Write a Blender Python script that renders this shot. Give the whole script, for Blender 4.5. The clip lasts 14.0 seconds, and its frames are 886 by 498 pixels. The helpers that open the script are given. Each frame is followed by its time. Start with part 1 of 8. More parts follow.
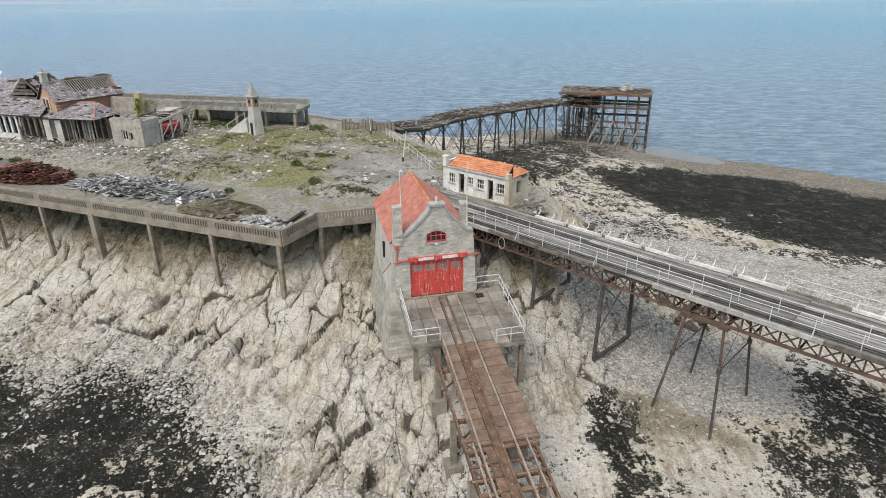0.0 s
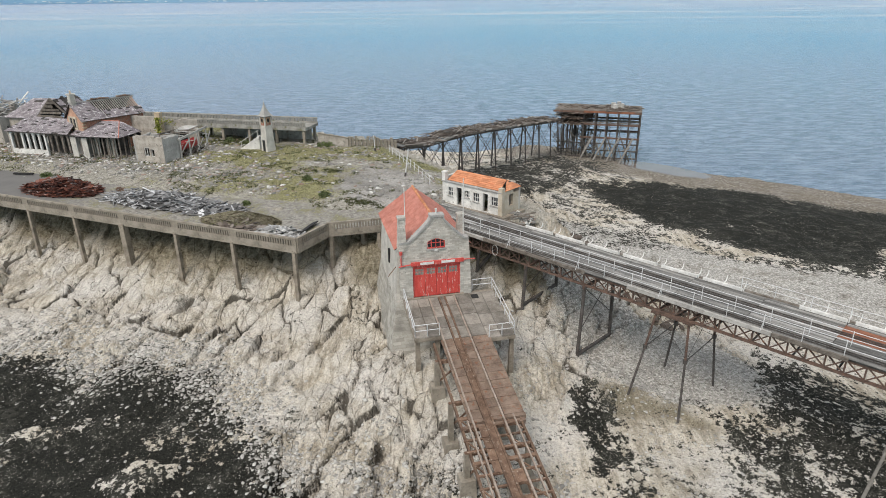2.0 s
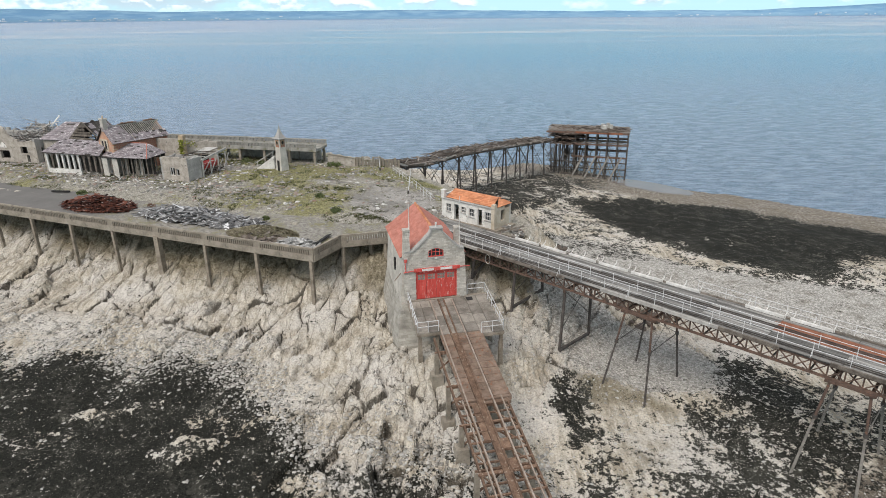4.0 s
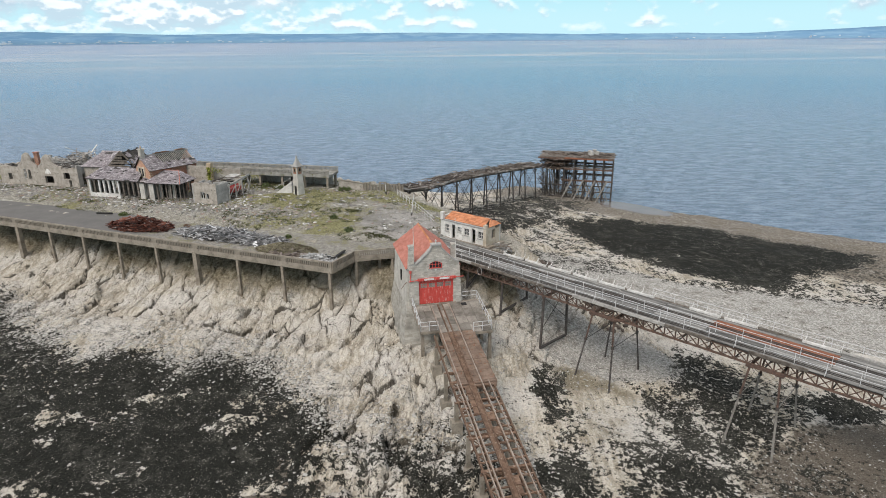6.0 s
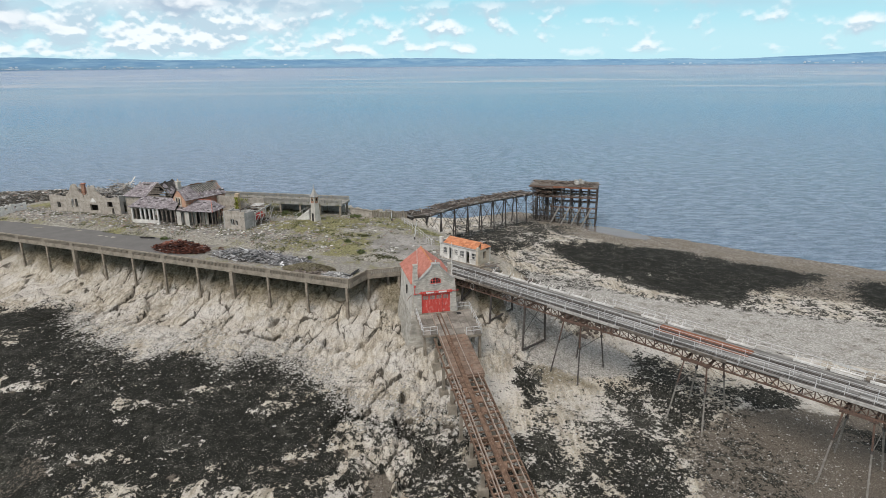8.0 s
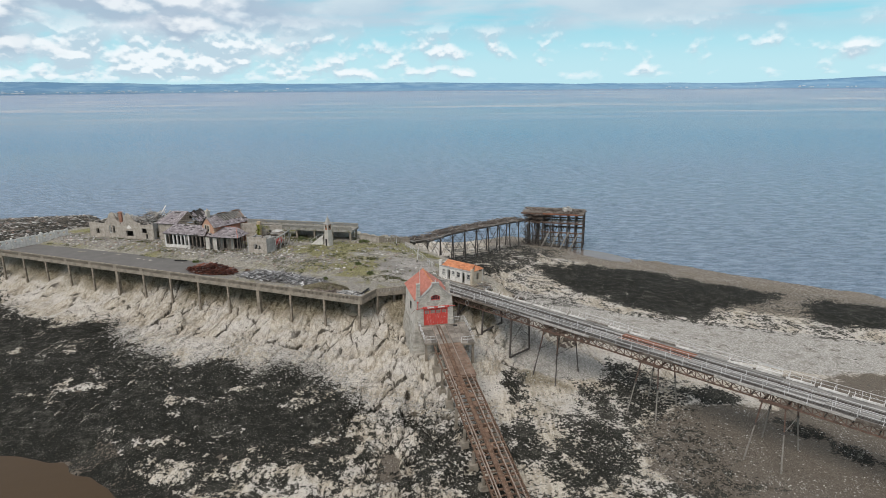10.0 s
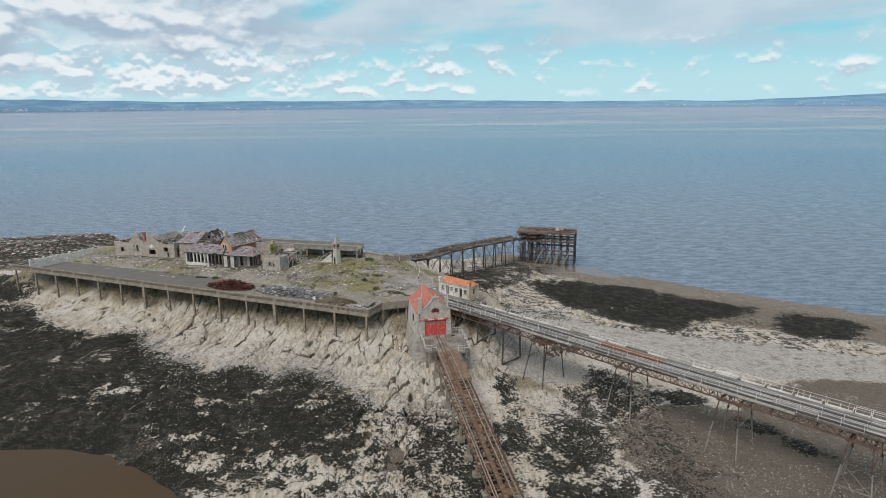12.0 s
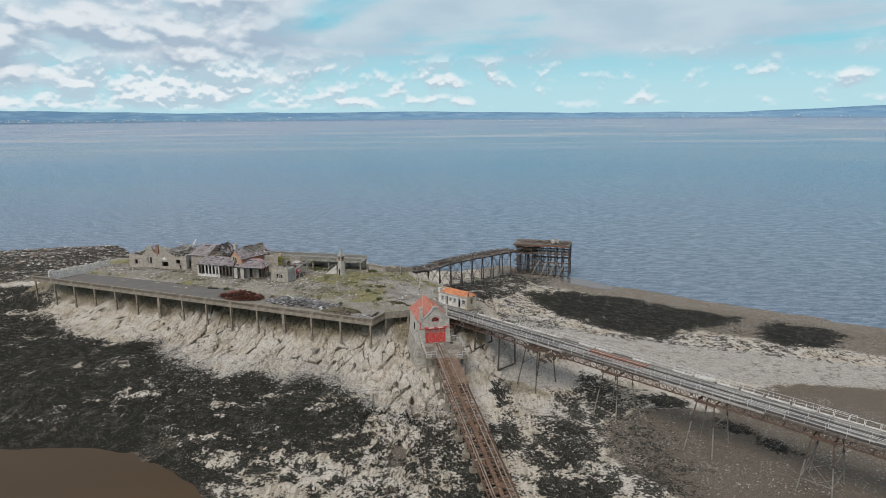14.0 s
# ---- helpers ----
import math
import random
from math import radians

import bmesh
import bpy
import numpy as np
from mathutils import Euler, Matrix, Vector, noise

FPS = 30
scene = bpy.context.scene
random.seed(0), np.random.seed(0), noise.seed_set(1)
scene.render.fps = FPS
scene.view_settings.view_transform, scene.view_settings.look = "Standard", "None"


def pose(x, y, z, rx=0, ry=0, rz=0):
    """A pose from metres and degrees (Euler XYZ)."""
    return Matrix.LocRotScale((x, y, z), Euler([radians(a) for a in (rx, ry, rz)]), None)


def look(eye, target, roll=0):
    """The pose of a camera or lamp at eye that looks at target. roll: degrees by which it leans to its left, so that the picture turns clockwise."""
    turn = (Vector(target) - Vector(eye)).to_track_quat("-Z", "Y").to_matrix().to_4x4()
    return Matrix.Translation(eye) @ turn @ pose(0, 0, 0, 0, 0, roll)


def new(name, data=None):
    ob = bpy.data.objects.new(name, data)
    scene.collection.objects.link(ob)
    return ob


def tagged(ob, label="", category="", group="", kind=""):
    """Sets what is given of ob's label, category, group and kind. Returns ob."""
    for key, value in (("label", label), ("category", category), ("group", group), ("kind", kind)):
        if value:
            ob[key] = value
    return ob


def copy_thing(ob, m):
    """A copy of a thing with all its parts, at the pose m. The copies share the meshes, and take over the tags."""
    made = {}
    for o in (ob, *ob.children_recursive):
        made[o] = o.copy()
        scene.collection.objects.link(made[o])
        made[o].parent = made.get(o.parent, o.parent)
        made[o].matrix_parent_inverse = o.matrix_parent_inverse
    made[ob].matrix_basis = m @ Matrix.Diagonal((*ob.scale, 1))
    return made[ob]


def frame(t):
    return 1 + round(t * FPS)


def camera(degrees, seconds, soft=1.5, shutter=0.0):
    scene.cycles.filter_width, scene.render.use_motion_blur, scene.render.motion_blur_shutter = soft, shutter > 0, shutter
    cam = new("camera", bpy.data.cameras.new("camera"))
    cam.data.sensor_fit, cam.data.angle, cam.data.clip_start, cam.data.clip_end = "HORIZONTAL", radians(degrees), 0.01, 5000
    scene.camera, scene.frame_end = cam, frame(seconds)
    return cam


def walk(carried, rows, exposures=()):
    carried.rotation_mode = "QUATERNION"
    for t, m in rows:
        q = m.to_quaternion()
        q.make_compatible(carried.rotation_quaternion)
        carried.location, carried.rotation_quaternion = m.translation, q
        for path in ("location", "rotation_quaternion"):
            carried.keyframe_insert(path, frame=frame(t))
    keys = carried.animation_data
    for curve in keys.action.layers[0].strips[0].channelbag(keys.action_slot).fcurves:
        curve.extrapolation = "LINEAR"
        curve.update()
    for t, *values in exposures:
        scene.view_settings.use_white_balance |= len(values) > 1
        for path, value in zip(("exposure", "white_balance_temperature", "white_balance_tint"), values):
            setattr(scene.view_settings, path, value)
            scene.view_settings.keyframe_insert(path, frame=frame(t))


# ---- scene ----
cam = camera(71.0, 14.0, soft=0.9)
ROLL, YAW = 0.45, -0.20
# seconds, x, y, z, pitch: a drone backing away and rising
ROWS = [
    (0.0, 0.34, -1.80, 39.92, -23.19),
    (0.5, 0.36, -3.02, 40.30, -22.97),
    (1.0, 0.38, -4.40, 40.72, -22.65),
    (1.5, 0.40, -5.87, 41.18, -22.33),
    (2.0, 0.42, -7.42, 41.65, -21.98),
    (2.5, 0.44, -9.07, 42.16, -21.63),
    (3.0, 0.46, -10.90, 42.72, -21.30),
    (3.5, 0.49, -12.95, 43.35, -20.94),
    (4.0, 0.52, -15.20, 44.04, -20.55),
    (4.5, 0.55, -17.68, 44.80, -20.12),
    (5.0, 0.58, -20.40, 45.63, -19.68),
    (5.5, 0.62, -23.40, 46.54, -19.22),
    (6.0, 0.66, -26.66, 47.53, -18.74),
    (6.5, 0.71, -30.23, 48.61, -18.22),
    (7.0, 0.76, -33.95, 49.73, -17.72),
    (7.5, 0.81, -37.71, 50.86, -17.23),
    (8.0, 0.86, -41.49, 51.99, -16.67),
    (8.5, 0.91, -45.32, 53.13, -16.13),
    (9.0, 0.96, -49.19, 54.28, -15.61),
    (9.5, 1.00, -52.99, 55.41, -15.12),
    (10.0, 1.05, -56.63, 56.49, -14.66),
    (10.5, 1.09, -60.00, 57.48, -14.23),
    (11.0, 1.13, -63.09, 58.39, -13.83),
    (11.5, 1.17, -65.81, 59.19, -13.49),
    (12.0, 1.20, -68.26, 59.90, -13.18),
    (12.5, 1.23, -70.47, 60.55, -12.93),
    (13.0, 1.26, -72.52, 61.15, -12.66),
    (13.5, 1.28, -74.36, 61.68, -12.41),
    (14.0, 1.30, -75.90, 62.13, -12.20),
]
walk(cam, [(t, pose(x, y, z, 90 + p, ROLL, YAW)) for t, x, y, z, p in ROWS],
     exposures=[(0.0, 0.14, 6500, 10.5), (3.0, 0.08, 6540, 11.5), (7.5, -0.10, 6560, 12), (11.0, -0.27, 6560, 12), (14.0, -0.37, 6560, 12)])

import functools

# ---- light ----
TO_SUN = Vector((-0.32, -0.56, 0.82)).normalized()
SUN_EL, SUN_AZ = math.asin(TO_SUN.z), math.atan2(TO_SUN.x, TO_SUN.y)
sun = new("sun", bpy.data.lights.new("sun", "SUN"))
sun.data.energy, sun.data.angle, sun.data.color = 2.7, radians(30.0), (1.0, 0.93, 0.86)
sun.matrix_world = look((0, 0, 300), Vector((0, 0, 300)) - TO_SUN)


def node(tree, kind, inputs=None, **props):
    n = tree.nodes.new(kind)
    for k, v in props.items():
        setattr_node(n, k, v)
    for k, v in (inputs or {}).items():
        if isinstance(v, bpy.types.NodeSocket):
            tree.links.new(v, n.inputs[k])
        else:
            n.inputs[k].default_value = v
    return n


def setattr_node(n, k, v):
    if k == "operation":
        n.operation = v
    elif k == "blend":
        n.blend_type = v
    elif k == "noise":
        n.noise_dimensions = v
    elif k == "data":
        n.data_type = v
    elif k == "attr":
        n.attribute_name = v
    elif k == "feature":
        n.feature = v
    elif k == "clamp":
        n.use_clamp = v


def fmath(tree, op, a, b=0.5, clamp=False):
    return node(tree, "ShaderNodeMath", {0: a, 1: b}, operation=op, clamp=clamp).outputs[0]


def fnoise(tree, vec, scale, detail=4.0, rough=0.55, distort=0.0):
    return node(tree, "ShaderNodeTexNoise", {"Vector": vec, "Scale": scale, "Detail": detail, "Roughness": rough, "Distortion": distort}).outputs[0]


def framp(tree, fac, stops):
    n = node(tree, "ShaderNodeValToRGB", {0: fac})
    els = n.color_ramp.elements
    while len(els) < len(stops):
        els.new(0.5)
    for e, (p, c) in zip(els, stops):
        e.position = p
        e.color = (*c, 1) if len(c) == 3 else c
    return n.outputs[0]


def fmix(tree, fac, a, b, blend="MIX"):
    n = node(tree, "ShaderNodeMix", None, data="RGBA", blend=blend)
    for sock, v in ((n.inputs[0], fac), (n.inputs[6], a), (n.inputs[7], b)):
        if isinstance(v, bpy.types.NodeSocket):
            tree.links.new(v, sock)
        elif isinstance(v, tuple):
            sock.default_value = (*v, 1)
        else:
            sock.default_value = v
    return n.outputs[2]


def fscale(tree, vec, sx, sy, sz, rz=0.0):
    n = node(tree, "ShaderNodeMapping", {"Vector": vec, "Scale": (sx, sy, sz), "Rotation": (0, 0, rz)})
    return n.outputs[0]


def smoothed(tree, x, a, b):
    n = node(tree, "ShaderNodeMapRange", {0: x, 1: a, 2: b, 3: 0.0, 4: 1.0})
    n.interpolation_type = "SMOOTHSTEP"
    return n.outputs[0]


# ---- sky: clear blue with broken cloud ----
world = bpy.data.worlds.new("sky")
scene.world = world
world.use_nodes = True
wt = world.node_tree
wt.nodes.clear()
sky = wt.nodes.new("ShaderNodeTexSky")
sky.sky_type, sky.sun_disc = "NISHITA", False
sky.sun_elevation, sky.sun_rotation = SUN_EL, SUN_AZ
sky.air_density, sky.dust_density, sky.ozone_density = 1.0, 0.6, 1.2
way = wt.nodes.new("ShaderNodeTexCoord").outputs["Generated"]
sep = node(wt, "ShaderNodeSeparateXYZ", {0: way})
rise = fmath(wt, "MAXIMUM", sep.outputs[2], 0.0)
azim = fmath(wt, "ARCTAN2", sep.outputs[0], sep.outputs[1])


def cloud_coords(lift, wide, tall, seed):
    """Cloud rows that close up towards the horizon."""
    up = fmath(wt, "MULTIPLY", fmath(wt, "POWER", fmath(wt, "ADD", rise, 0.004 + lift), 0.72), tall)
    return node(wt, "ShaderNodeCombineXYZ", {0: fmath(wt, "MULTIPLY", azim, wide), 1: up, 2: seed}).outputs[0]


def cloud(wide, tall, seed, lift, rough, bias, lo, hi):
    """Density of heaped cloud, and how much its face is turned up to the light."""
    a_ = fnoise(wt, cloud_coords(0.0, wide, tall, seed), 1.0, 5, rough, 0.0)
    b_ = fnoise(wt, cloud_coords(lift, wide, tall, seed), 1.0, 3, rough, 0.0)
    return smoothed(wt, fmath(wt, "ADD", a_, bias), lo, hi), smoothed(wt, fmath(wt, "SUBTRACT", a_, b_), -0.035, 0.05)


leftward = smoothed(wt, azim, 0.30, -0.45)
far_left = smoothed(wt, azim, -0.10, -0.40)
clear = fmix(wt, 1.0, sky.outputs[0], (0.11, 0.115, 0.12), "MULTIPLY")
c0 = fmix(wt, smoothed(wt, rise, 0.34, 0.12), clear, (0.30, 0.87, 1.06))
c0 = fmix(wt, smoothed(wt, rise, 0.13, 0.02), c0, (0.66, 1.04, 1.14))
# a thin high veil, torn along one streak, over most of the upper sky
n_veil = fnoise(wt, cloud_coords(0.0, 2.2, 9.0, 2.3), 1.0, 6, 0.55, 0.4)
veil = fmath(wt, "MULTIPLY", smoothed(wt, n_veil, 0.34, 0.52), smoothed(wt, rise, 0.055, 0.10))
veil_col = fmix(wt, smoothed(wt, fnoise(wt, cloud_coords(0.0, 7.0, 14.0, 5.1), 1.0, 5, 0.5), 0.35, 0.65), (0.66, 0.83, 0.97), (0.80, 0.95, 1.05))
veil_col = fmix(wt, smoothed(wt, rise, 0.2, 0.5), veil_col, (0.98, 0.97, 0.97))
c1 = fmix(wt, fmath(wt, "MULTIPLY", veil, 0.88), c0, veil_col)
# heavy cumulus high on the one side
d_hi, l_hi = cloud(5.6, 8.0, 8.4, 0.016, 0.52, 0.0, 0.42, 0.54)
d_hi = fmath(wt, "MULTIPLY", d_hi, fmath(wt, "MULTIPLY", far_left, smoothed(wt, rise, 0.06, 0.09)))
c1 = fmix(wt, d_hi, c1, fmix(wt, l_hi, (0.46, 0.60, 0.78), (1.10, 1.18, 1.24)))
# rows of small fair-weather puffs above the far shore
band_ = fmath(wt, "MULTIPLY", smoothed(wt, rise, 0.004, 0.02), smoothed(wt, rise, 0.105, 0.06))
bias = fmath(wt, "SUBTRACT", fmath(wt, "MULTIPLY", leftward, 0.21), 0.09)
d_lo, l_lo = cloud(22.0, 19.0, 1.7, 0.006, 0.47, bias, 0.42, 0.62)
c1 = fmix(wt, fmath(wt, "MULTIPLY", fmath(wt, "MULTIPLY", d_lo, band_), 0.92), c1, fmix(wt, l_lo, (0.66, 0.86, 0.99), (1.16, 1.25, 1.29)))
# a grey-blue shelf behind them on the same side
d_sh, l_sh = cloud(9.0, 12.0, 4.9, 0.010, 0.5, 0.0, 0.44, 0.58)
c2 = fmix(wt, fmath(wt, "MULTIPLY", fmath(wt, "MULTIPLY", d_sh, far_left), fmath(wt, "MULTIPLY", smoothed(wt, rise, 0.035, 0.06), 0.9)), c1, fmix(wt, l_sh, (0.52, 0.68, 0.84), (1.08, 1.17, 1.22)))
bg = node(wt, "ShaderNodeBackground", {0: c2, 1: 0.9})
wout = wt.nodes.new("ShaderNodeOutputWorld")
wt.links.new(bg.outputs[0], wout.inputs[0])


# ---- materials ----
MATS = {}


def material(name, build, rough=0.8, metal=0.0, spec=0.3):
    """build(tree, position) gives colour and height sockets (either may be None) or a dict."""
    m = bpy.data.materials.new(name)
    m.use_nodes = True
    t = m.node_tree
    b = t.nodes["Principled BSDF"]
    b.inputs["Roughness"].default_value, b.inputs["Metallic"].default_value = rough, metal
    b.inputs["Specular IOR Level"].default_value = spec
    pos = t.nodes.new("ShaderNodeTexCoord").outputs["Object"]
    got = build(t, pos)
    for k, v in got.items():
        if k == "colour":
            if isinstance(v, tuple):
                b.inputs["Base Color"].default_value = (*v, 1)
            else:
                t.links.new(v, b.inputs["Base Color"])
        elif k == "rough":
            t.links.new(v, b.inputs["Roughness"])
        elif k == "bump":
            h, strength, dist = v
            bp = node(t, "ShaderNodeBump", {"Strength": strength, "Distance": dist, "Height": h})
            t.links.new(bp.outputs[0], b.inputs["Normal"])
        elif k == "alpha":
            b.inputs["Alpha"].default_value = v
    MATS[name] = m
    return m


def wear(name, dark, light, scale=3.0, rough=0.8, stretch=(1, 1, 1), bump=0.3, dist=0.02, metal=0.0, spot=None, piece=0.0, spec=0.3):
    """A weathered surface: two tones in two scales of noise, spots of a third colour, and a piece's own shade."""
    def build(t, p):
        q = fscale(t, p, *stretch)
        a = fnoise(t, q, scale, 5, 0.6)
        b = fnoise(t, q, scale * 7, 3, 0.6)
        mixf = smoothed(t, fmath(t, "ADD", fmath(t, "MULTIPLY", a, 0.7), fmath(t, "MULTIPLY", b, 0.3)), 0.33, 0.67)
        c = fmix(t, mixf, dark, light)
        if spot:
            col, lo, hi = spot
            c = fmix(t, smoothed(t, fnoise(t, q, scale * 2.3, 5, 0.65), lo, hi), c, col)
        if piece:
            r = t.nodes.new("ShaderNodeObjectInfo").outputs["Random"]
            k = fmath(t, "ADD", fmath(t, "MULTIPLY", r, piece), 1.0 - piece / 2)
            grey = node(t, "ShaderNodeCombineXYZ", {0: k, 1: k, 2: k}).outputs[0]
            c = fmix(t, 1.0, c, grey, "MULTIPLY")
        out = {"colour": c}
        if bump:
            out["bump"] = (b, bump, dist)
        return out
    return material(name, build, rough, metal, spec)


def island_noise(name, stops, rough=0.85, bump=0.4, dist=0.03):
    """Joined small pieces: each takes its own shade."""
    def build(t, p):
        r = t.nodes.new("ShaderNodeNewGeometry").outputs["Random Per Island"]
        c = framp(t, r, stops)
        n = fnoise(t, p, 9.0, 4, 0.6)
        c = fmix(t, 0.5, c, framp(t, n, [(0.3, (0.55, 0.55, 0.55)), (0.7, (1, 1, 1))]), "MULTIPLY")
        return {"colour": c, "bump": (n, bump, dist)}
    return material(name, build, rough)


wear("stone_dressed", (0.27, 0.265, 0.25), (0.42, 0.41, 0.38), 1.6, 0.85, bump=0.3, spot=((0.14, 0.14, 0.12), 0.62, 0.74))
wear("render_grey", (0.24, 0.235, 0.22), (0.42, 0.41, 0.38), 0.7, 0.9, bump=0.3, spot=((0.13, 0.13, 0.12), 0.58, 0.72))
wear("red_tile", (0.35, 0.125, 0.09), (0.47, 0.20, 0.15), 1.6, 0.85, bump=0.3, piece=0.18)
wear("orange_tile", (0.44, 0.165, 0.075), (0.58, 0.265, 0.14), 1.3, 0.85, bump=0.3, piece=0.4, spot=((0.60, 0.36, 0.22), 0.60, 0.72))
wear("red_paint", (0.47, 0.055, 0.045), (0.62, 0.10, 0.08), 1.4, 0.55, stretch=(3, 3, 0.5), bump=0.15, spot=((0.60, 0.42, 0.38), 0.57, 0.65))
wear("white_paint", (0.48, 0.47, 0.44), (0.74, 0.73, 0.69), 1.8, 0.6, bump=0.15, spot=((0.28, 0.25, 0.21), 0.62, 0.72))
wear("white_wall", (0.50, 0.485, 0.445), (0.76, 0.745, 0.70), 0.9, 0.9, bump=0.3, spot=((0.25, 0.235, 0.205), 0.56, 0.70))
wear("galvanised", (0.48, 0.48, 0.475), (0.70, 0.70, 0.69), 3.0, 0.5, bump=0.1, metal=0.1, spot=((0.34, 0.22, 0.14), 0.66, 0.74))
wear("concrete", (0.175, 0.152, 0.118), (0.32, 0.285, 0.232), 0.8, 0.9, bump=0.35, spot=((0.13, 0.12, 0.095), 0.58, 0.72))
wear("weathered_concrete", (0.17, 0.165, 0.145), (0.36, 0.35, 0.315), 0.7, 0.92, bump=0.4, spot=((0.15, 0.15, 0.085), 0.56, 0.68))
wear("concrete_brown", (0.15, 0.125, 0.095), (0.31, 0.27, 0.215), 0.8, 0.9, bump=0.35, spot=((0.10, 0.085, 0.065), 0.60, 0.74))
wear("rust", (0.095, 0.056, 0.037), (0.21, 0.135, 0.092), 2.0, 0.9, bump=0.4, spot=((0.33, 0.262, 0.205), 0.56, 0.68), piece=0.4)
wear("rusty_steel", (0.075, 0.052, 0.042), (0.165, 0.108, 0.082), 1.6, 0.85, bump=0.3, spot=((0.23, 0.115, 0.07), 0.57, 0.70))
wear("dark_iron", (0.045, 0.04, 0.036), (0.11, 0.098, 0.088), 1.5, 0.8, bump=0.3, spot=((0.17, 0.09, 0.055), 0.62, 0.74))
wear("pale_iron", (0.15, 0.14, 0.12), (0.29, 0.27, 0.24), 1.8, 0.9, bump=0.4, spot=((0.10, 0.085, 0.065), 0.6, 0.7))
wear("grey_plank", (0.12, 0.118, 0.11), (0.29, 0.283, 0.262), 1.2, 0.85, stretch=(0.35, 3, 1), bump=0.3, piece=1.0, spot=((0.06, 0.06, 0.055), 0.62, 0.72))
wear("brown_plank", (0.115, 0.078, 0.056), (0.235, 0.172, 0.13), 1.3, 0.85, bump=0.3, piece=0.3, spot=((0.20, 0.09, 0.05), 0.56, 0.68))
wear("platform_slab", (0.135, 0.12, 0.10), (0.275, 0.25, 0.215), 1.0, 0.85, bump=0.25, piece=0.6, spot=((0.33, 0.315, 0.28), 0.62, 0.74))
wear("old_timber", (0.085, 0.07, 0.057), (0.22, 0.195, 0.165), 1.8, 0.9, stretch=(1, 1, 1), bump=0.4, piece=0.4)
wear("slate", (0.135, 0.115, 0.12), (0.31, 0.28, 0.285), 1.2, 0.7, bump=0.25, piece=0.4, spot=((0.50, 0.48, 0.47), 0.56, 0.64))
wear("pink_render", (0.40, 0.225, 0.15), (0.54, 0.34, 0.24), 1.1, 0.9, bump=0.3, spot=((0.30, 0.16, 0.10), 0.60, 0.72))
wear("buff_stone", (0.34, 0.26, 0.17), (0.50, 0.405, 0.29), 1.4, 0.85, bump=0.25)
# near-black for dark things, and for the shade inside openings
wear("void_dark", (0.018, 0.018, 0.018), (0.035, 0.034, 0.032), 1.0, 0.95, bump=0.0)
wear("leaf", (0.045, 0.065, 0.02), (0.12, 0.145, 0.05), 2.0, 0.7, bump=0.2, piece=0.4)
wear("ivy", (0.12, 0.14, 0.02), (0.28, 0.28, 0.05), 2.0, 0.7, bump=0.2)
wear("red_cloth", (0.42, 0.06, 0.06), (0.58, 0.12, 0.11), 1.0, 0.7, bump=0.2)
wear("weathered_white", (0.27, 0.26, 0.235), (0.56, 0.55, 0.51), 1.3, 0.8, bump=0.2, piece=0.2, spot=((0.20, 0.19, 0.17), 0.56, 0.68))
wear("dark_rock", (0.06, 0.047, 0.038), (0.145, 0.118, 0.098), 1.3, 0.9, bump=0.6, dist=0.06, piece=0.4)
island_noise("shore_stone", [(0.0, (0.22, 0.21, 0.185)), (0.5, (0.37, 0.355, 0.32)), (1.0, (0.56, 0.545, 0.50))])
island_noise("grey_scrap", [(0.0, (0.045, 0.044, 0.042)), (0.4, (0.17, 0.168, 0.165)), (0.75, (0.36, 0.36, 0.355)), (1.0, (0.74, 0.75, 0.75))])
island_noise("rust_scrap", [(0.0, (0.02, 0.011, 0.009)), (0.55, (0.10, 0.034, 0.022)), (0.92, (0.22, 0.08, 0.05)), (1.0, (0.42, 0.36, 0.33))])
island_noise("timber_scrap", [(0.0, (0.05, 0.04, 0.034)), (0.6, (0.15, 0.122, 0.10)), (1.0, (0.34, 0.31, 0.275))])
island_noise("brick_scrap", [(0.0, (0.16, 0.155, 0.14)), (0.6, (0.31, 0.30, 0.275)), (0.80, (0.27, 0.18, 0.135)), (0.86, (0.46, 0.455, 0.42)), (1.0, (0.66, 0.65, 0.61))])
island_noise("pale_timber", [(0.0, (0.12, 0.11, 0.10)), (0.5, (0.34, 0.32, 0.295)), (1.0, (0.66, 0.64, 0.60))])
island_noise("pale_rubble", [(0.0, (0.20, 0.20, 0.19)), (0.6, (0.36, 0.36, 0.345)), (1.0, (0.60, 0.60, 0.58))])
island_noise("tuft", [(0.0, (0.075, 0.085, 0.03)), (0.5, (0.19, 0.19, 0.08)), (1.0, (0.36, 0.33, 0.17))])
island_noise("scrub_leaf", [(0.0, (0.035, 0.042, 0.016)), (0.6, (0.085, 0.095, 0.036)), (1.0, (0.17, 0.17, 0.075))])
island_noise("dry_brush", [(0.0, (0.10, 0.085, 0.055)), (0.5, (0.24, 0.21, 0.145)), (0.85, (0.36, 0.33, 0.24)), (1.0, (0.20, 0.22, 0.09))])

island_noise("rust_timber", [(0.0, (0.035, 0.026, 0.02)), (0.5, (0.12, 0.085, 0.064)), (0.85, (0.22, 0.17, 0.135)), (1.0, (0.40, 0.36, 0.32))])
wear("rust_plate", (0.17, 0.07, 0.042), (0.29, 0.125, 0.075), 1.1, 0.85, bump=0.3, spot=((0.14, 0.12, 0.10), 0.6, 0.7))
wear("timber_grey", (0.27, 0.26, 0.24), (0.46, 0.445, 0.41), 1.8, 0.85, bump=0.3, piece=0.25)


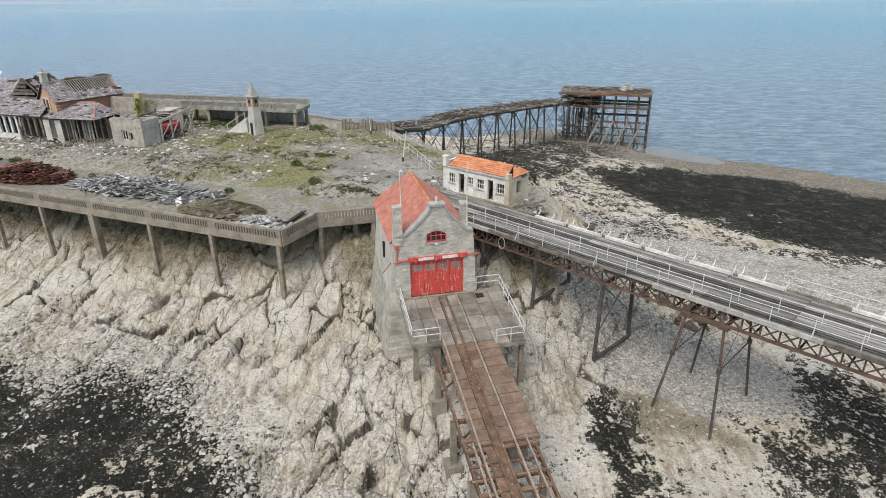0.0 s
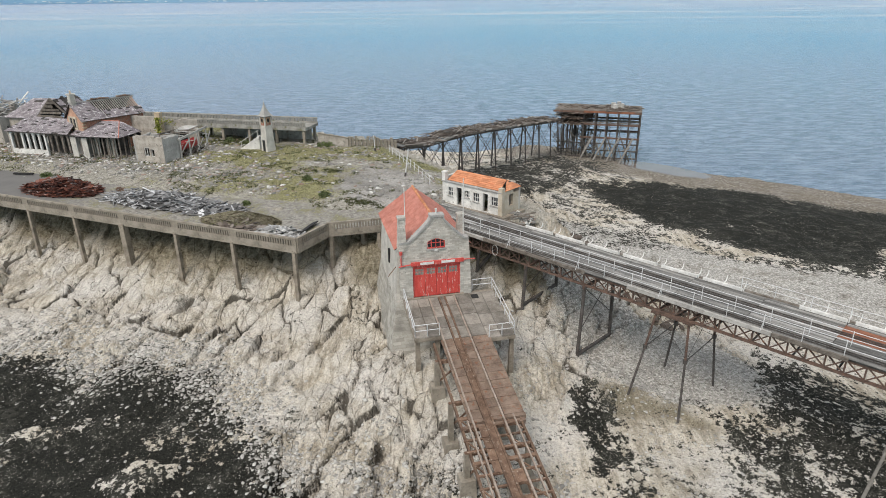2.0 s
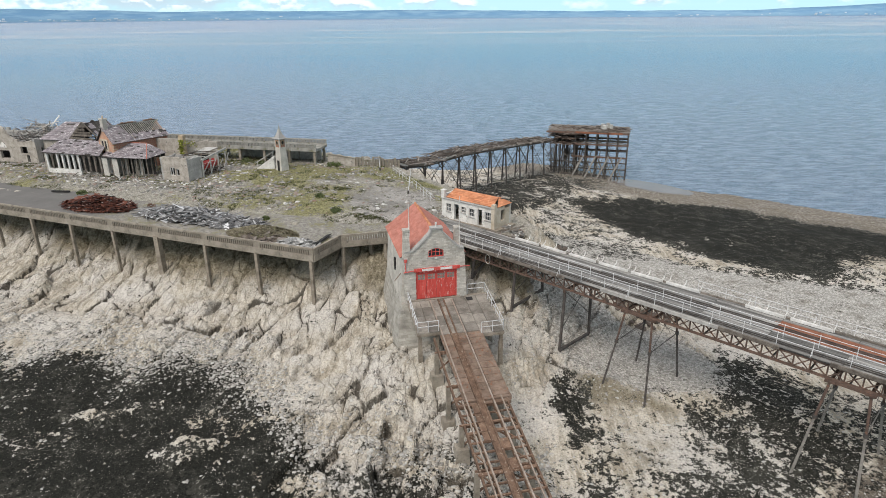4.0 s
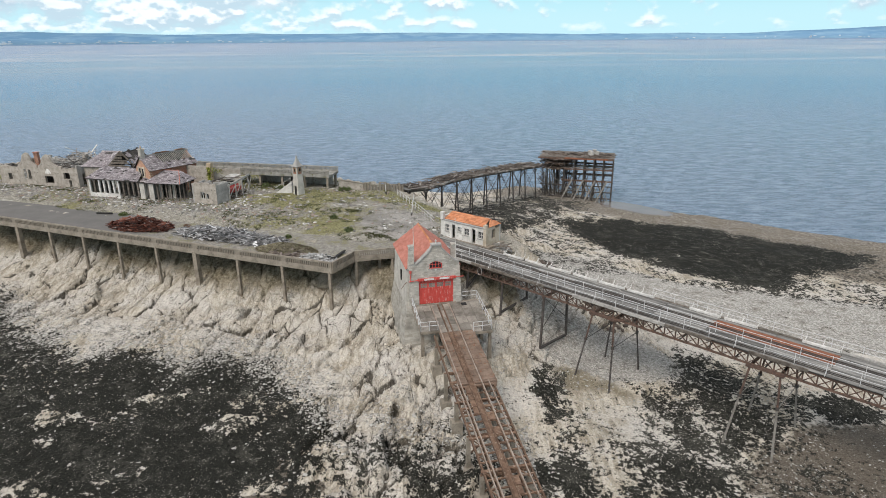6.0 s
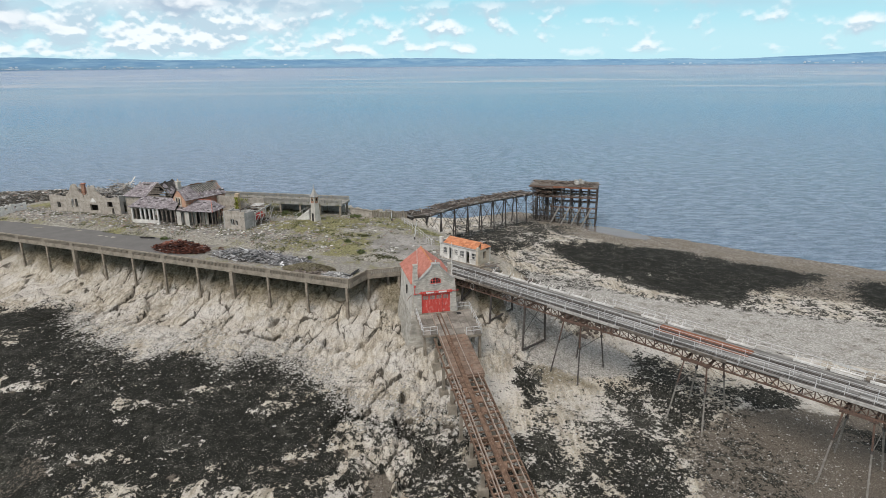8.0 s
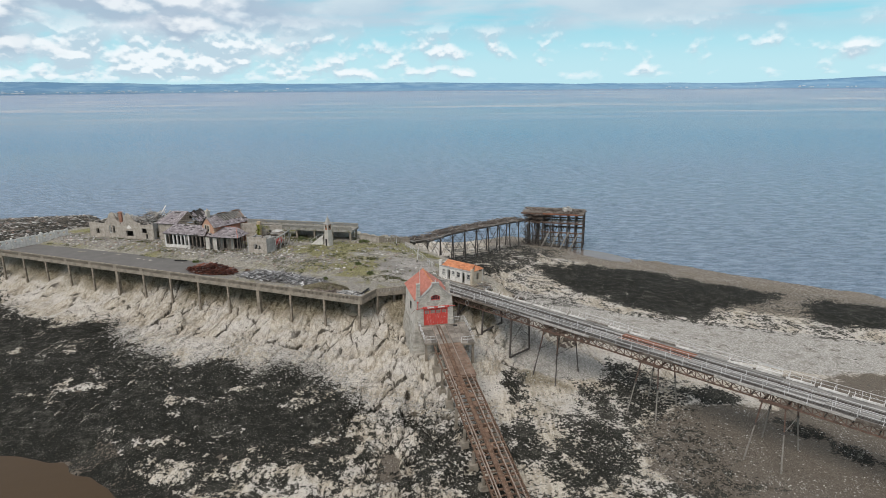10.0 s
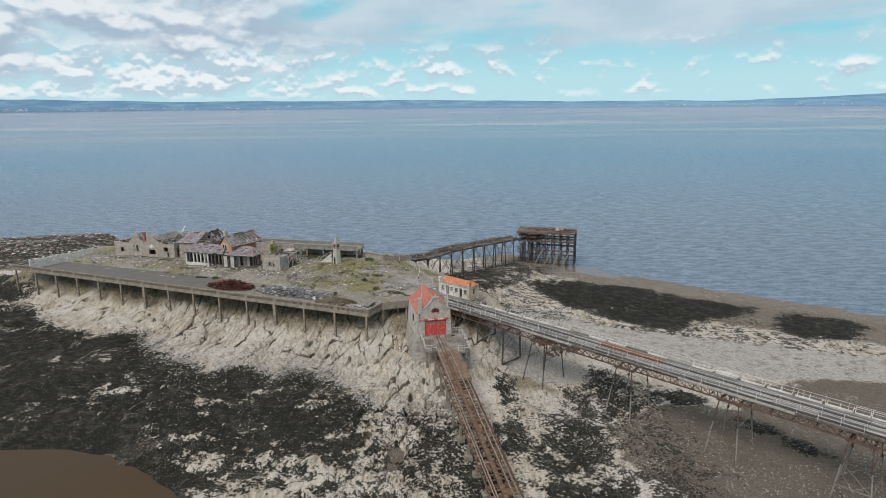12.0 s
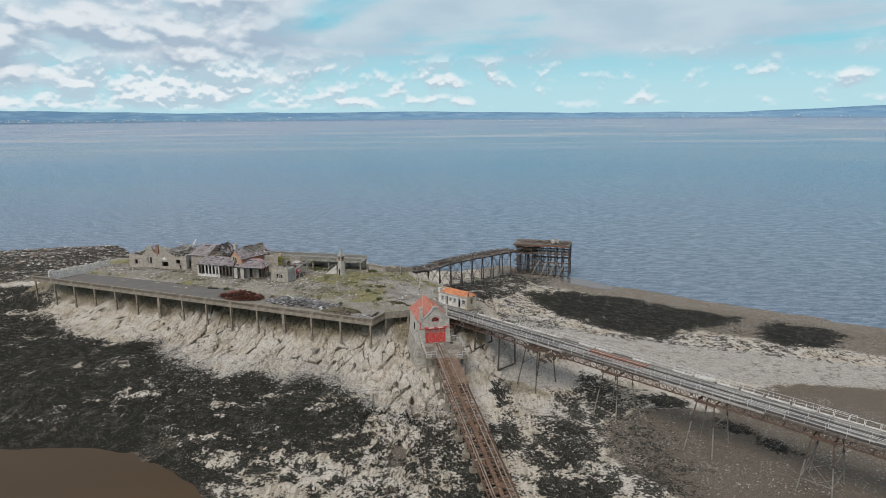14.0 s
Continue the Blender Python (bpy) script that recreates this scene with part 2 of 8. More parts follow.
def deck_look(t, p):
    """Tarmac at the far end, gravel with moss and dry grass elsewhere."""
    a, b, c_ = fnoise(t, p, 0.35, 5, 0.65), fnoise(t, p, 2.4, 5, 0.65), fnoise(t, p, 9.0, 3, 0.6)
    tar = fmix(t, a, (0.10, 0.097, 0.09), (0.185, 0.178, 0.165))
    gravel = fmix(t, smoothed(t, b, 0.35, 0.65), (0.15, 0.14, 0.118), (0.30, 0.285, 0.25))
    gravel = fmix(t, fmath(t, "MULTIPLY", smoothed(t, fmath(t, "ADD", fmath(t, "MULTIPLY", a, 0.6), fmath(t, "MULTIPLY", b, 0.4)), 0.50, 0.58), 0.75), gravel, (0.17, 0.158, 0.07))
    gravel = fmix(t, smoothed(t, c_, 0.62, 0.68), gravel, (0.42, 0.41, 0.38))
    x = fmath(t, "ADD", node(t, "ShaderNodeSeparateXYZ", {0: p}).outputs[0], fmath(t, "MULTIPLY", a, 14.0))
    return {"colour": fmix(t, smoothed(t, x, -42.0, -32.0), tar, gravel), "bump": (b, 0.5, 0.05)}


material("deck_top", deck_look, 0.92)
wear("ruin_wall", (0.25, 0.224, 0.19), (0.47, 0.428, 0.368), 0.9, 0.92, bump=0.5, dist=0.04, spot=((0.12, 0.115, 0.10), 0.56, 0.70))
wear("buff_wall", (0.40, 0.335, 0.25), (0.58, 0.52, 0.42), 0.9, 0.9, bump=0.3)
# near-black: real dark timber, and shade painted behind openings and tiles
wear("dark_timber_shade", (0.025, 0.023, 0.021), (0.085, 0.078, 0.07), 1.1, 0.95, bump=0.3)
wear("pane_old", (0.16, 0.17, 0.15), (0.34, 0.34, 0.30), 3.0, 0.25, bump=0.1)
wear("rail_worn", (0.20, 0.155, 0.12), (0.36, 0.30, 0.25), 2.0, 0.5, bump=0.2)
glass = bpy.data.materials.new("glass")
glass.use_nodes = True
gb = glass.node_tree.nodes["Principled BSDF"]
gb.inputs["Base Color"].default_value = (0.03, 0.035, 0.04, 1)
gb.inputs["Roughness"].default_value = 0.12
MATS["glass"] = glass


# ---- geometry helpers ----
class Geo:
    """Vertices and faces of one mesh."""

    def __init__(self):
        self.v, self.f = [], []

    def add(self, verts, faces):
        n = len(self.v)
        self.v += [tuple(p) for p in verts]
        self.f += [tuple(i + n for i in f) for f in faces]
        return self

    def hexa(self, p):
        """Eight corners: the lower four round, then the upper four."""
        return self.add(p, [(3, 2, 1, 0), (4, 5, 6, 7), (0, 1, 5, 4), (1, 2, 6, 5), (2, 3, 7, 6), (3, 0, 4, 7)])

    def box(self, x0, y0, z0, x1, y1, z1):
        return self.hexa([(x0, y0, z0), (x1, y0, z0), (x1, y1, z0), (x0, y1, z0), (x0, y0, z1), (x1, y0, z1), (x1, y1, z1), (x0, y1, z1)])

    def beam(self, p, q, w, h, up=(0, 0, 1)):
        p, q = Vector(p), Vector(q)
        d = (q - p).normalized()
        up = Vector(up)
        if abs(d.dot(up)) > 0.98:
            up = Vector((1, 0, 0))
        s = d.cross(up).normalized() * (w / 2)
        u = s.cross(d).normalized() * (h / 2)
        return self.hexa([p - s - u, p + s - u, q + s - u, q - s - u, p - s + u, p + s + u, q + s + u, q - s + u])

    def tube(self, p, q, r, n=8, r2=None):
        p, q = Vector(p), Vector(q)
        r2 = r if r2 is None else r2
        d = (q - p).normalized()
        a = d.orthogonal().normalized()
        b = d.cross(a)
        ring = [(math.cos(2 * math.pi * i / n), math.sin(2 * math.pi * i / n)) for i in range(n)]
        verts = [p + (a * c + b * s) * r for c, s in ring] + [q + (a * c + b * s) * r2 for c, s in ring]
        faces = [(i, (i + 1) % n, n + (i + 1) % n, n + i) for i in range(n)] + [tuple(range(n - 1, -1, -1)), tuple(range(n, 2 * n))]
        return self.add(verts, faces)

    def prism(self, outline, a, b):
        """An outline of (x, z) carried from y = a to y = b."""
        n = len(outline)
        verts = [(x, a, z) for x, z in outline] + [(x, b, z) for x, z in outline]
        faces = [(i, (i + 1) % n, n + (i + 1) % n, n + i) for i in range(n)] + [tuple(range(n - 1, -1, -1)), tuple(range(n, 2 * n))]
        return self.add(verts, faces)

    def slab(self, a, b, c, d, t):
        """A sheet on four corners, t thick below them."""
        pts = [Vector(p) for p in (a, b, c, d)]
        nrm = (pts[1] - pts[0]).cross(pts[3] - pts[0]).normalized() * t
        return self.hexa([p - nrm for p in pts] + pts)

    def rock(self, c, r, squash=0.7, rnd=random):
        """A rough lump of twelve corners."""
        g = (1 + 5 ** 0.5) / 2
        base = [(-1, g, 0), (1, g, 0), (-1, -g, 0), (1, -g, 0), (0, -1, g), (0, 1, g), (0, -1, -g), (0, 1, -g), (g, 0, -1), (g, 0, 1), (-g, 0, -1), (-g, 0, 1)]
        fs = [(0, 11, 5), (0, 5, 1), (0, 1, 7), (0, 7, 10), (0, 10, 11), (1, 5, 9), (5, 11, 4), (11, 10, 2), (10, 7, 6), (7, 1, 8), (3, 9, 4), (3, 4, 2), (3, 2, 6), (3, 6, 8), (3, 8, 9), (4, 9, 5), (2, 4, 11), (6, 2, 10), (8, 6, 7), (9, 8, 1)]
        a = rnd.uniform(0, 6.28)
        ca, sa = math.cos(a), math.sin(a)
        ex = rnd.uniform(0.75, 1.45)
        verts = []
        for x, y, z in base:
            k = r / 1.9 * rnd.uniform(0.72, 1.22)
            x, y, z = x * k * ex, y * k / ex, z * k * squash
            verts.append((c[0] + x * ca - y * sa, c[1] + x * sa + y * ca, c[2] + z))
        return self.add(verts, fs)

    def mesh(self, name, smooth=False):
        me = bpy.data.meshes.new(name)
        me.from_pydata(self.v, [], self.f)
        if smooth:
            me.polygons.foreach_set("use_smooth", [True] * len(me.polygons))
        me.update()
        return me


def thing(name, label, category, m=None, group="", kind=""):
    ob = new(name)
    ob.empty_display_size = 0.3
    ob.matrix_basis = m if m is not None else Matrix.Identity(4)
    return tagged(ob, label, category, group, kind)


def part(name, geo, mat, parent=None, label="", smooth=False, bevel=0.0):
    me = geo.mesh(name, smooth) if isinstance(geo, Geo) else geo
    if not me.materials:
        me.materials.append(MATS[mat])
    ob = new(name, me)
    if parent is not None:
        ob.parent = parent
    if label:
        ob["label"] = label
    if bevel:
        b = ob.modifiers.new("bevel", "BEVEL")
        b.width, b.segments, b.limit_method = bevel, 1, "ANGLE"
    return ob


def whole(name, geo, mat, label, category, m=None, group="", kind="", smooth=False):
    ob = part(name, geo, mat, None, "", smooth)
    if m is not None:
        ob.matrix_basis = m
    return tagged(ob, label, category, group, kind)


def piece(name, me, parent, m):
    """One of many alike pieces on shared mesh data."""
    ob = new(name, me)
    ob.parent = parent
    ob.matrix_basis = m
    return ob


# ---- noise on arrays ----
@functools.lru_cache(None)
def lattice(seed):
    return np.random.RandomState(seed).rand(256, 256)


def vnoise(x, y, seed=1):
    g = lattice(seed)
    xi, yi = np.floor(x).astype(int), np.floor(y).astype(int)
    fx, fy = x - xi, y - yi
    fx, fy = fx * fx * fx * (fx * (fx * 6 - 15) + 10), fy * fy * fy * (fy * (fy * 6 - 15) + 10)
    a, b = g[xi % 256, yi % 256], g[(xi + 1) % 256, yi % 256]
    c, d = g[xi % 256, (yi + 1) % 256], g[(xi + 1) % 256, (yi + 1) % 256]
    return (a * (1 - fx) + b * fx) * (1 - fy) + (c * (1 - fx) + d * fx) * fy


def fbm(x, y, octaves=4, seed=1, gain=0.5):
    s, amp, tot = 0, 1.0, 0
    for i in range(octaves):
        s = s + amp * vnoise(x * 2 ** i + 17.3 * i, y * 2 ** i - 9.1 * i, seed + i)
        tot += amp
        amp *= gain
    return s / tot


def cells(x, y, seed=3):
    """Distances to the nearest and second nearest of scattered points, and the nearest one's own number."""
    g1, g2, g3 = lattice(seed), lattice(seed + 50), lattice(seed + 90)
    xi, yi = np.floor(x).astype(int), np.floor(y).astype(int)
    d1, d2, own = np.full(x.shape, 9.0), np.full(x.shape, 9.0), np.zeros(x.shape)
    for i in (-1, 0, 1):
        for j in (-1, 0, 1):
            cx, cy = xi + i, yi + j
            px, py = cx + g1[cx % 256, cy % 256], cy + g2[cx % 256, cy % 256]
            d = np.hypot(px - x, py - y)
            near = d < d1
            d2 = np.where(near, d1, np.minimum(d2, d))
            own = np.where(near, g3[cx % 256, cy % 256], own)
            d1 = np.where(near, d, d1)
    return d1, d2, own


def slabs(x, y, seed=3, tilt=1.0):
    """Broken blocks with tilted flat faces: their height, and how far it is to the joint between two of them."""
    g1, g2, g3, g4, g5 = (lattice(seed + k) for k in (0, 50, 90, 130, 170))
    xi, yi = np.floor(x).astype(int), np.floor(y).astype(int)
    d1, d2, face = np.full(x.shape, 9.0), np.full(x.shape, 9.0), np.zeros(x.shape)
    for i in (-1, 0, 1):
        for j in (-1, 0, 1):
            cx, cy = xi + i, yi + j
            k, l = cx % 256, cy % 256
            dx, dy = x - cx - g1[k, l], y - cy - g2[k, l]
            d = np.hypot(dx, dy)
            near = d < d1
            d2 = np.where(near, d1, np.minimum(d2, d))
            face = np.where(near, g3[k, l] - 0.5 + tilt * ((g4[k, l] - 0.5) * dx + (g5[k, l] - 0.35) * dy), face)
            d1 = np.where(near, d, d1)
    return face, d2 - d1


def sstep(a, b, x):
    t = np.clip((x - a) / (b - a), 0, 1)
    return t * t * (3 - 2 * t)

# ---- the ground: island, cliffs and foreshore ----
SEA = 6.0
PLATEAU = [(-109, 94), (-57.5, 73.2), (-27.5, 61.3), (-12, 56.3), (-5, 56.5), (1, 55.5), (7, 53), (11.5, 56.5), (9, 64), (3, 73), (-4, 85), (-8, 94), (-20, 103), (-60, 116), (-90, 116), (-106, 101)]
WEED_BAND = [(27, 106), (42, 108), (55, 103), (68, 91), (81, 85), (77, 78), (66, 74), (54, 64), (44, 70), (33, 83), (28, 96)]
WEED_RIGHT = [(21.3, 33.8), (24, 32.5), (28.5, 35.5), (28.4, 40.6), (29.7, 41.2), (36, 38), (40, 30), (30, 20), (24, 23), (22, 30)]
BROWN = [(13.3, 37.1), (16.9, 36.1), (19.9, 33.4), (21.3, 30.2), (21.1, 25), (16.2, 25), (13.8, 31.9)]
SHINGLE = [(9.5, 53.3), (16.4, 54.1), (20.5, 48), (26.8, 44.9), (28.5, 40), (27.6, 35.5), (24, 34.2), (20.3, 34.3), (13.7, 38.7), (11.9, 42)]
SHINGLE_BANK = [(24, 72), (32.5, 73), (39.3, 67.3), (56.5, 61.5), (78.6, 53.5), (94.7, 46.4), (125, 35), (110, 18), (81, 27.5), (66, 35), (55, 41), (40, 46), (30, 55), (22, 64)]
JETTY_SHORE = [(-4, 92), (7, 92), (20, 100), (34, 116), (38, 130), (26, 136), (6, 122), (-6, 106)]
WEED_SPOT = [(83, 75), (91, 82), (94, 77), (100, 77), (101, 70), (90, 59), (82, 59), (78, 65)]
REEF = [(-205, 165), (-191, 188), (-178, 199), (-160, 203), (-142, 205), (-128, 200), (-116, 190), (-106, 172), (-108, 140), (-124, 124), (-139, 112), (-165, 130)]
WEED_X = [-130, -113, -100, -88, -74, -66, -62, -59, -55, -47, -42, -37, -33, -30, -26.5, -22, -15, -12, -8, -4, 4, 9]
WEED_Y = [90, 79, 74, 63, 57, 58, 55, 49, 45.5, 40, 37.5, 41.5, 38.5, 35, 38, 36.4, 31, 26, 21.5, 24, 22, 18]
# pale ledges that stand clear of the weed: x, y, half length, half width, turn
LEDGES = [(-31, 12, 4.5, 2.0, 20), (-22, 10.5, 5.5, 2.6, -10), (-17, 7, 4.5, 2.5, 10), (-10.5, 5.5, 5.5, 4.5, 30), (-5, 4.5, 5, 3, 0), (-7.5, 17, 3.5, 5, 10), (-26, 1, 8, 3, 20), (-13, -4, 7, 3.5, -15), (-45, 14, 5, 1.6, 25), (-38, 27, 2.2, 1.0, 0), (-21, 26, 2.0, 1.1, 20), (-29, 31, 2.5, 0.9, 10), (-55, 31, 4, 1.2, 15)]


def inside_distance(x, y, poly):
    best = np.full(x.shape, 1e9)
    odd = np.zeros(x.shape, bool)
    for (ax, ay), (bx, by) in zip(poly, poly[1:] + poly[:1]):
        dx, dy = bx - ax, by - ay
        t = np.clip(((x - ax) * dx + (y - ay) * dy) / (dx * dx + dy * dy), 0, 1)
        best = np.minimum(best, np.hypot(x - ax - t * dx, y - ay - t * dy))
        cross = ((ay > y) != (by > y)) & (x < (bx - ax) * (y - ay) / (by - ay + 1e-9) + ax)
        odd ^= cross
    return np.where(odd, best, -best)


def blob(x, y, cx, cy, rx, ry, turn=0.0):
    c, s = math.cos(radians(turn)), math.sin(radians(turn))
    u, v = (x - cx) * c + (y - cy) * s, -(x - cx) * s + (y - cy) * c
    return 1 - np.hypot(u / rx, v / ry)


def ground(x, y):
    """Height, and the covers: weed, grass, pebble, mud, paved, earth."""
    d = inside_distance(x, y, PLATEAU) + 1.6 * (fbm(x / 9, y / 9, 3, 11) - 0.5) * 2
    s = x + 0.95 * y
    out = s - 0.3 * np.clip(x - 50, 0, 150)
    right = np.interp(out, [-120, -20, 30, 60, 105, 138, 173, 245, 400], [8.5, 9.4, 10.3, 11.0, 9.6, 9.0, 6.0, 3.5, 0])
    left = np.interp(y - np.clip(-105 - x, 0, 40) * 1.5, [-120, -60, -10, 5, 20, 42, 95, 118, 146, 205], [7, 8, 9.2, 9.8, 10.9, 12.4, 12, 8.8, 6.0, 2])
    left = left - np.clip(-100 - x, 0, 200) * 0.02
    w = sstep(20, -6, x - 0.12 * (y - 30))
    base = left * w + right * (1 - w)
    # rock beside the slipway and under the boathouse
    base = base + 2.0 * np.exp(-((x - 2.5) / 9.5) ** 2) * sstep(21, 37, y) * sstep(60, 45, y)
    pool = np.hypot(x + 64, y + 14)
    pool = pool + 7 * (fbm(x / 10, y / 10, 3, 3) - 0.5)
    base = base - 0.9 * sstep(37, 31, pool)
    rim = sstep(36, 39.5, pool) * sstep(50, 46, pool)
    base = base + rim * np.maximum(0.0, 9.95 - base)
    top = 19.75 + 0.9 * sstep(0.5, 7, d) + 0.25 * sstep(8, 22, d)
    g = np.clip(1 + d / 14.0, 0, 1) ** 1.75
    h = base + (top - base) * g
    rocky = np.maximum(sstep(-30, -11, d), 0.9 * sstep(-0.15, 0.3, blob(x, y, -4, 21, 9.5, 20, 8))) * sstep(1.5, -1.0, d)
    rocky = np.maximum(rocky, 0.55 * sstep(-10, 8, inside_distance(x, y, REEF)))
    # tilted beds run down the slope, broken into blocks
    a = radians(-18)
    u, v = x * math.cos(a) + y * math.sin(a), -x * math.sin(a) + y * math.cos(a)
    warp = 2.4 * (fbm(x / 4.5, y / 4.5, 3, 5) - 0.5)
    ridge = 1 - np.abs(2 * fbm((u + warp) / 3.0, v / 6.0, 3, 21) - 1)
    face, gap1 = slabs((u + warp) / 2.3, (v + 0.6 * warp) / 4.4, 7, 1.5)
    crack = sstep(0.0, 0.13, gap1)
    face2, gap2 = slabs((u - warp) / 1.05, (v + warp) / 1.6, 9, 1.4)
    crack2 = sstep(0.0, 0.16, gap2)
    broken = sstep(0.40, 0.60, fbm(x / 6, y / 6, 3, 28))
    rough = fbm(x / 1.1, y / 1.1, 4, 23, 0.62) - 0.5
    bed = (u + 1.5 * warp) / 2.3 + 1.3 * fbm(x / 7, y / 11, 3, 24)
    saw = bed - np.floor(bed)
    high_up = sstep(-13, -8, d)
    gully = 1 - np.abs(2 * fbm((u + 2 * warp) / 3.0, v / 16.0, 3, 26) - 1)
    h = h + rocky * (0.8 * (ridge - 0.6) + 1.0 * face * (1 - 0.6 * high_up) - 0.50 * (1 - crack) + (0.15 + 0.85 * broken) * (1 - 0.4 * high_up) * (0.42 * face2 - 0.28 * (1 - crack2)) + 0.16 * (saw - 0.5) * (0.2 + 1.2 * fbm(x / 8, y / 8, 2, 27)) + (0.34 + 0.25 * high_up) * rough + 1.0 * high_up * (gully - 0.6))
    shore = sstep(-9, -17, d)
    # ledges and stones on the foreshore
    s1, s2, sown = cells(u / 0.9, v / 1.1, 15)
    h = h + shore * (0.75 * (fbm(x / 6, y / 6, 4, 31) - 0.5) + 0.16 * (sown - 0.5) * sstep(0.45, 0.1, s1))
    plate = sstep(0, 3, d)
    h = h + plate * 0.35 * (fbm(x / 5, y / 5, 4, 41) - 0.5) * sstep(2, 14, d)
    out_reef = inside_distance(x, y, REEF)
    h = np.where(out_reef > -8, np.maximum(h, 5.2 + 2.3 * sstep(-4, 14, out_reef) + 0.9 * (fbm(x / 7, y / 3, 4, 45) - 0.5)), h)
    wet = blob(x, y, 48.5, 124.5, 10, 4.2, -47)
    h = h - 0.9 * sstep(-0.25, 0.4, wet + 0.9 * (fbm(x / 3.0, y / 3.0, 3, 46) - 0.5))
    # covers
    wy = np.interp(x, WEED_X, WEED_Y)
    ragged = 9 * (fbm(x / 7, y / 7, 4, 51) - 0.5) + 6 * (fbm(x / 1.6, y / 1.6, 3, 52) - 0.5)
    weed = sstep(-7.0, 4.5, wy - y + 1.0 + 0.6 * ragged) * sstep(14, 7, x)
    for cx, cy, rx, ry, tn in ((12.6, 31.5, 2.6, 5.5, -10), (10, 17, 7, 7, 0), (20, 13, 8, 8, 30), (9, 106, 20, 6, 48), (14, 98, 16, 5, 50), (42, 29, 4, 3, -10), (50, 19, 4, 2.5, -50), (54, 13, 4, 2.5, -60), (20, 3, 8, 5, 0)):
        weed = np.maximum(weed, 0.80 * sstep(-0.6, 0.45, blob(x, y, cx, cy, rx, ry, tn) * 0.9 + ragged * 0.09 - 0.1))
    for poly, soft, most in ((WEED_BAND, 6, 1.15), (WEED_SPOT, 5, 1.1), (WEED_RIGHT, 4, 0.70), (JETTY_SHORE, 6, 0.66)):
        weed = np.maximum(weed, most * sstep(-soft, 0.6 * soft, inside_distance(x, y, poly) + 0.06 * soft * ragged))
    thin_far = sstep(56, 64, y - 0.25 * (40 - x)) * sstep(-2, 6, x) * sstep(155, 140, s) * sstep(-0.2, 0.1, -blob(x, y, 62, 47, 42, 9, -27))
    weed = np.maximum(weed, 0.44 * thin_far)
    reef = sstep(-10, 6, inside_distance(x, y, REEF) + ragged)
    weed = np.maximum(weed, 0.62 * reef)
    weed = np.maximum(weed, 0.9 * sstep(-96, -106, x + ragged) * sstep(76, 84, y) * sstep(100, 92, y + x * 0.1))
    weed = np.maximum(weed, 0.47 * sstep(44, 34, x) * sstep(8, 12, x) * sstep(38, 32, y))
    # thinner weed over the ledges below the slipway
    band = np.maximum(np.exp(-((y - 7 - 0.05 * x) / 8) ** 2) * sstep(-48, -26, x) * sstep(12, 2, x), sstep(-0.3, 0.3, blob(x, y, -1, 19, 7, 17, 10)))
    weed = weed * (1 - 0.34 * band)
    ledge = np.zeros(x.shape)
    for cx, cy, rx, ry, tn in LEDGES:
        ledge = np.maximum(ledge, sstep(-0.25, 0.45, blob(x, y, cx, cy, 1.25 * rx, 1.25 * ry, tn) + 0.13 * ragged + 2.2 * (fbm(x / 1.9, y / 1.9, 3, 64) - 0.54)))
    weed = weed * (1 - 0.45 * ledge)
    h = h + 0.38 * ledge * (0.4 + 1.2 * fbm(x / 1.5, y / 1.5, 3, 63)) * shore
    bare = fbm(x / 3.4, y / 3.4, 4, 61)
    weed = weed * (1 - 0.36 * sstep(0.58, 0.76, bare))
    weed = weed * sstep(-3, -8, d)
    pebble = sstep(-0.15, 0.25, np.maximum(np.maximum(np.clip(inside_distance(x, y, SHINGLE) / 5, -1, 1), np.clip(inside_distance(x, y, SHINGLE_BANK) / 4, -1, 1)), blob(x, y, 27, 66, 22, 9, -50)) + ragged * 0.03)
    mud = sstep(-0.2, 0.25, np.maximum(blob(x, y, 50, 10, 24, 16, -18), blob(x, y, 95, 15, 50, 20, -15)) + ragged * 0.02)
    mud = np.maximum(mud, 0.58 * sstep(-0.1, 0.3, blob(x, y, 84, 76, 64, 17, -31) + ragged * 0.03))
    mud = np.maximum(mud, 0.8 * reef)
    brown = sstep(-2.0, 1.5, inside_distance(x, y, BROWN) + 0.3 * ragged)
    mud = np.maximum(mud, 0.56 * sstep(126, 150, out + 1.4 * ragged) * sstep(4, 16, x))
    mud = np.maximum(mud, sstep(40, 35, pool))
    mud = np.maximum(mud, 0.85 * sstep(0.68, 0.74, fbm(x / 5.5, y / 3.5, 3, 77)) * shore * sstep(8, 0, x) * sstep(-2, 3, wy - y))
    pebble = pebble * (1 - mud)
    edge = inside_distance(x, y, [(-111, 88), (-13.5, 47), (-11.3, 51.4), (-5, 53.2), (2, 57), (0, 62), (-14, 60), (-40, 68), (-64, 77), (-100, 92)])
    paved = sstep(-1.0, 1.5, edge + ragged * 0.25) * plate * (0.15 + 0.85 * sstep(-38, -52, x + ragged))
    paved = np.maximum(paved, plate * 0.62 * sstep(0.0, 0.4, blob(x, y, -6, 66, 8, 12, 30) + ragged * 0.05))
    grass = plate * (1 - paved) * np.clip(0.36 + 0.12 * sstep(-48, -62, x) + 0.22 * sstep(-0.6, 0.5, blob(x, y, -19, 78, 17, 9, -8)) + 2.2 * (fbm(x / 8, y / 4.5, 4, 71) - 0.44), 0, 1)
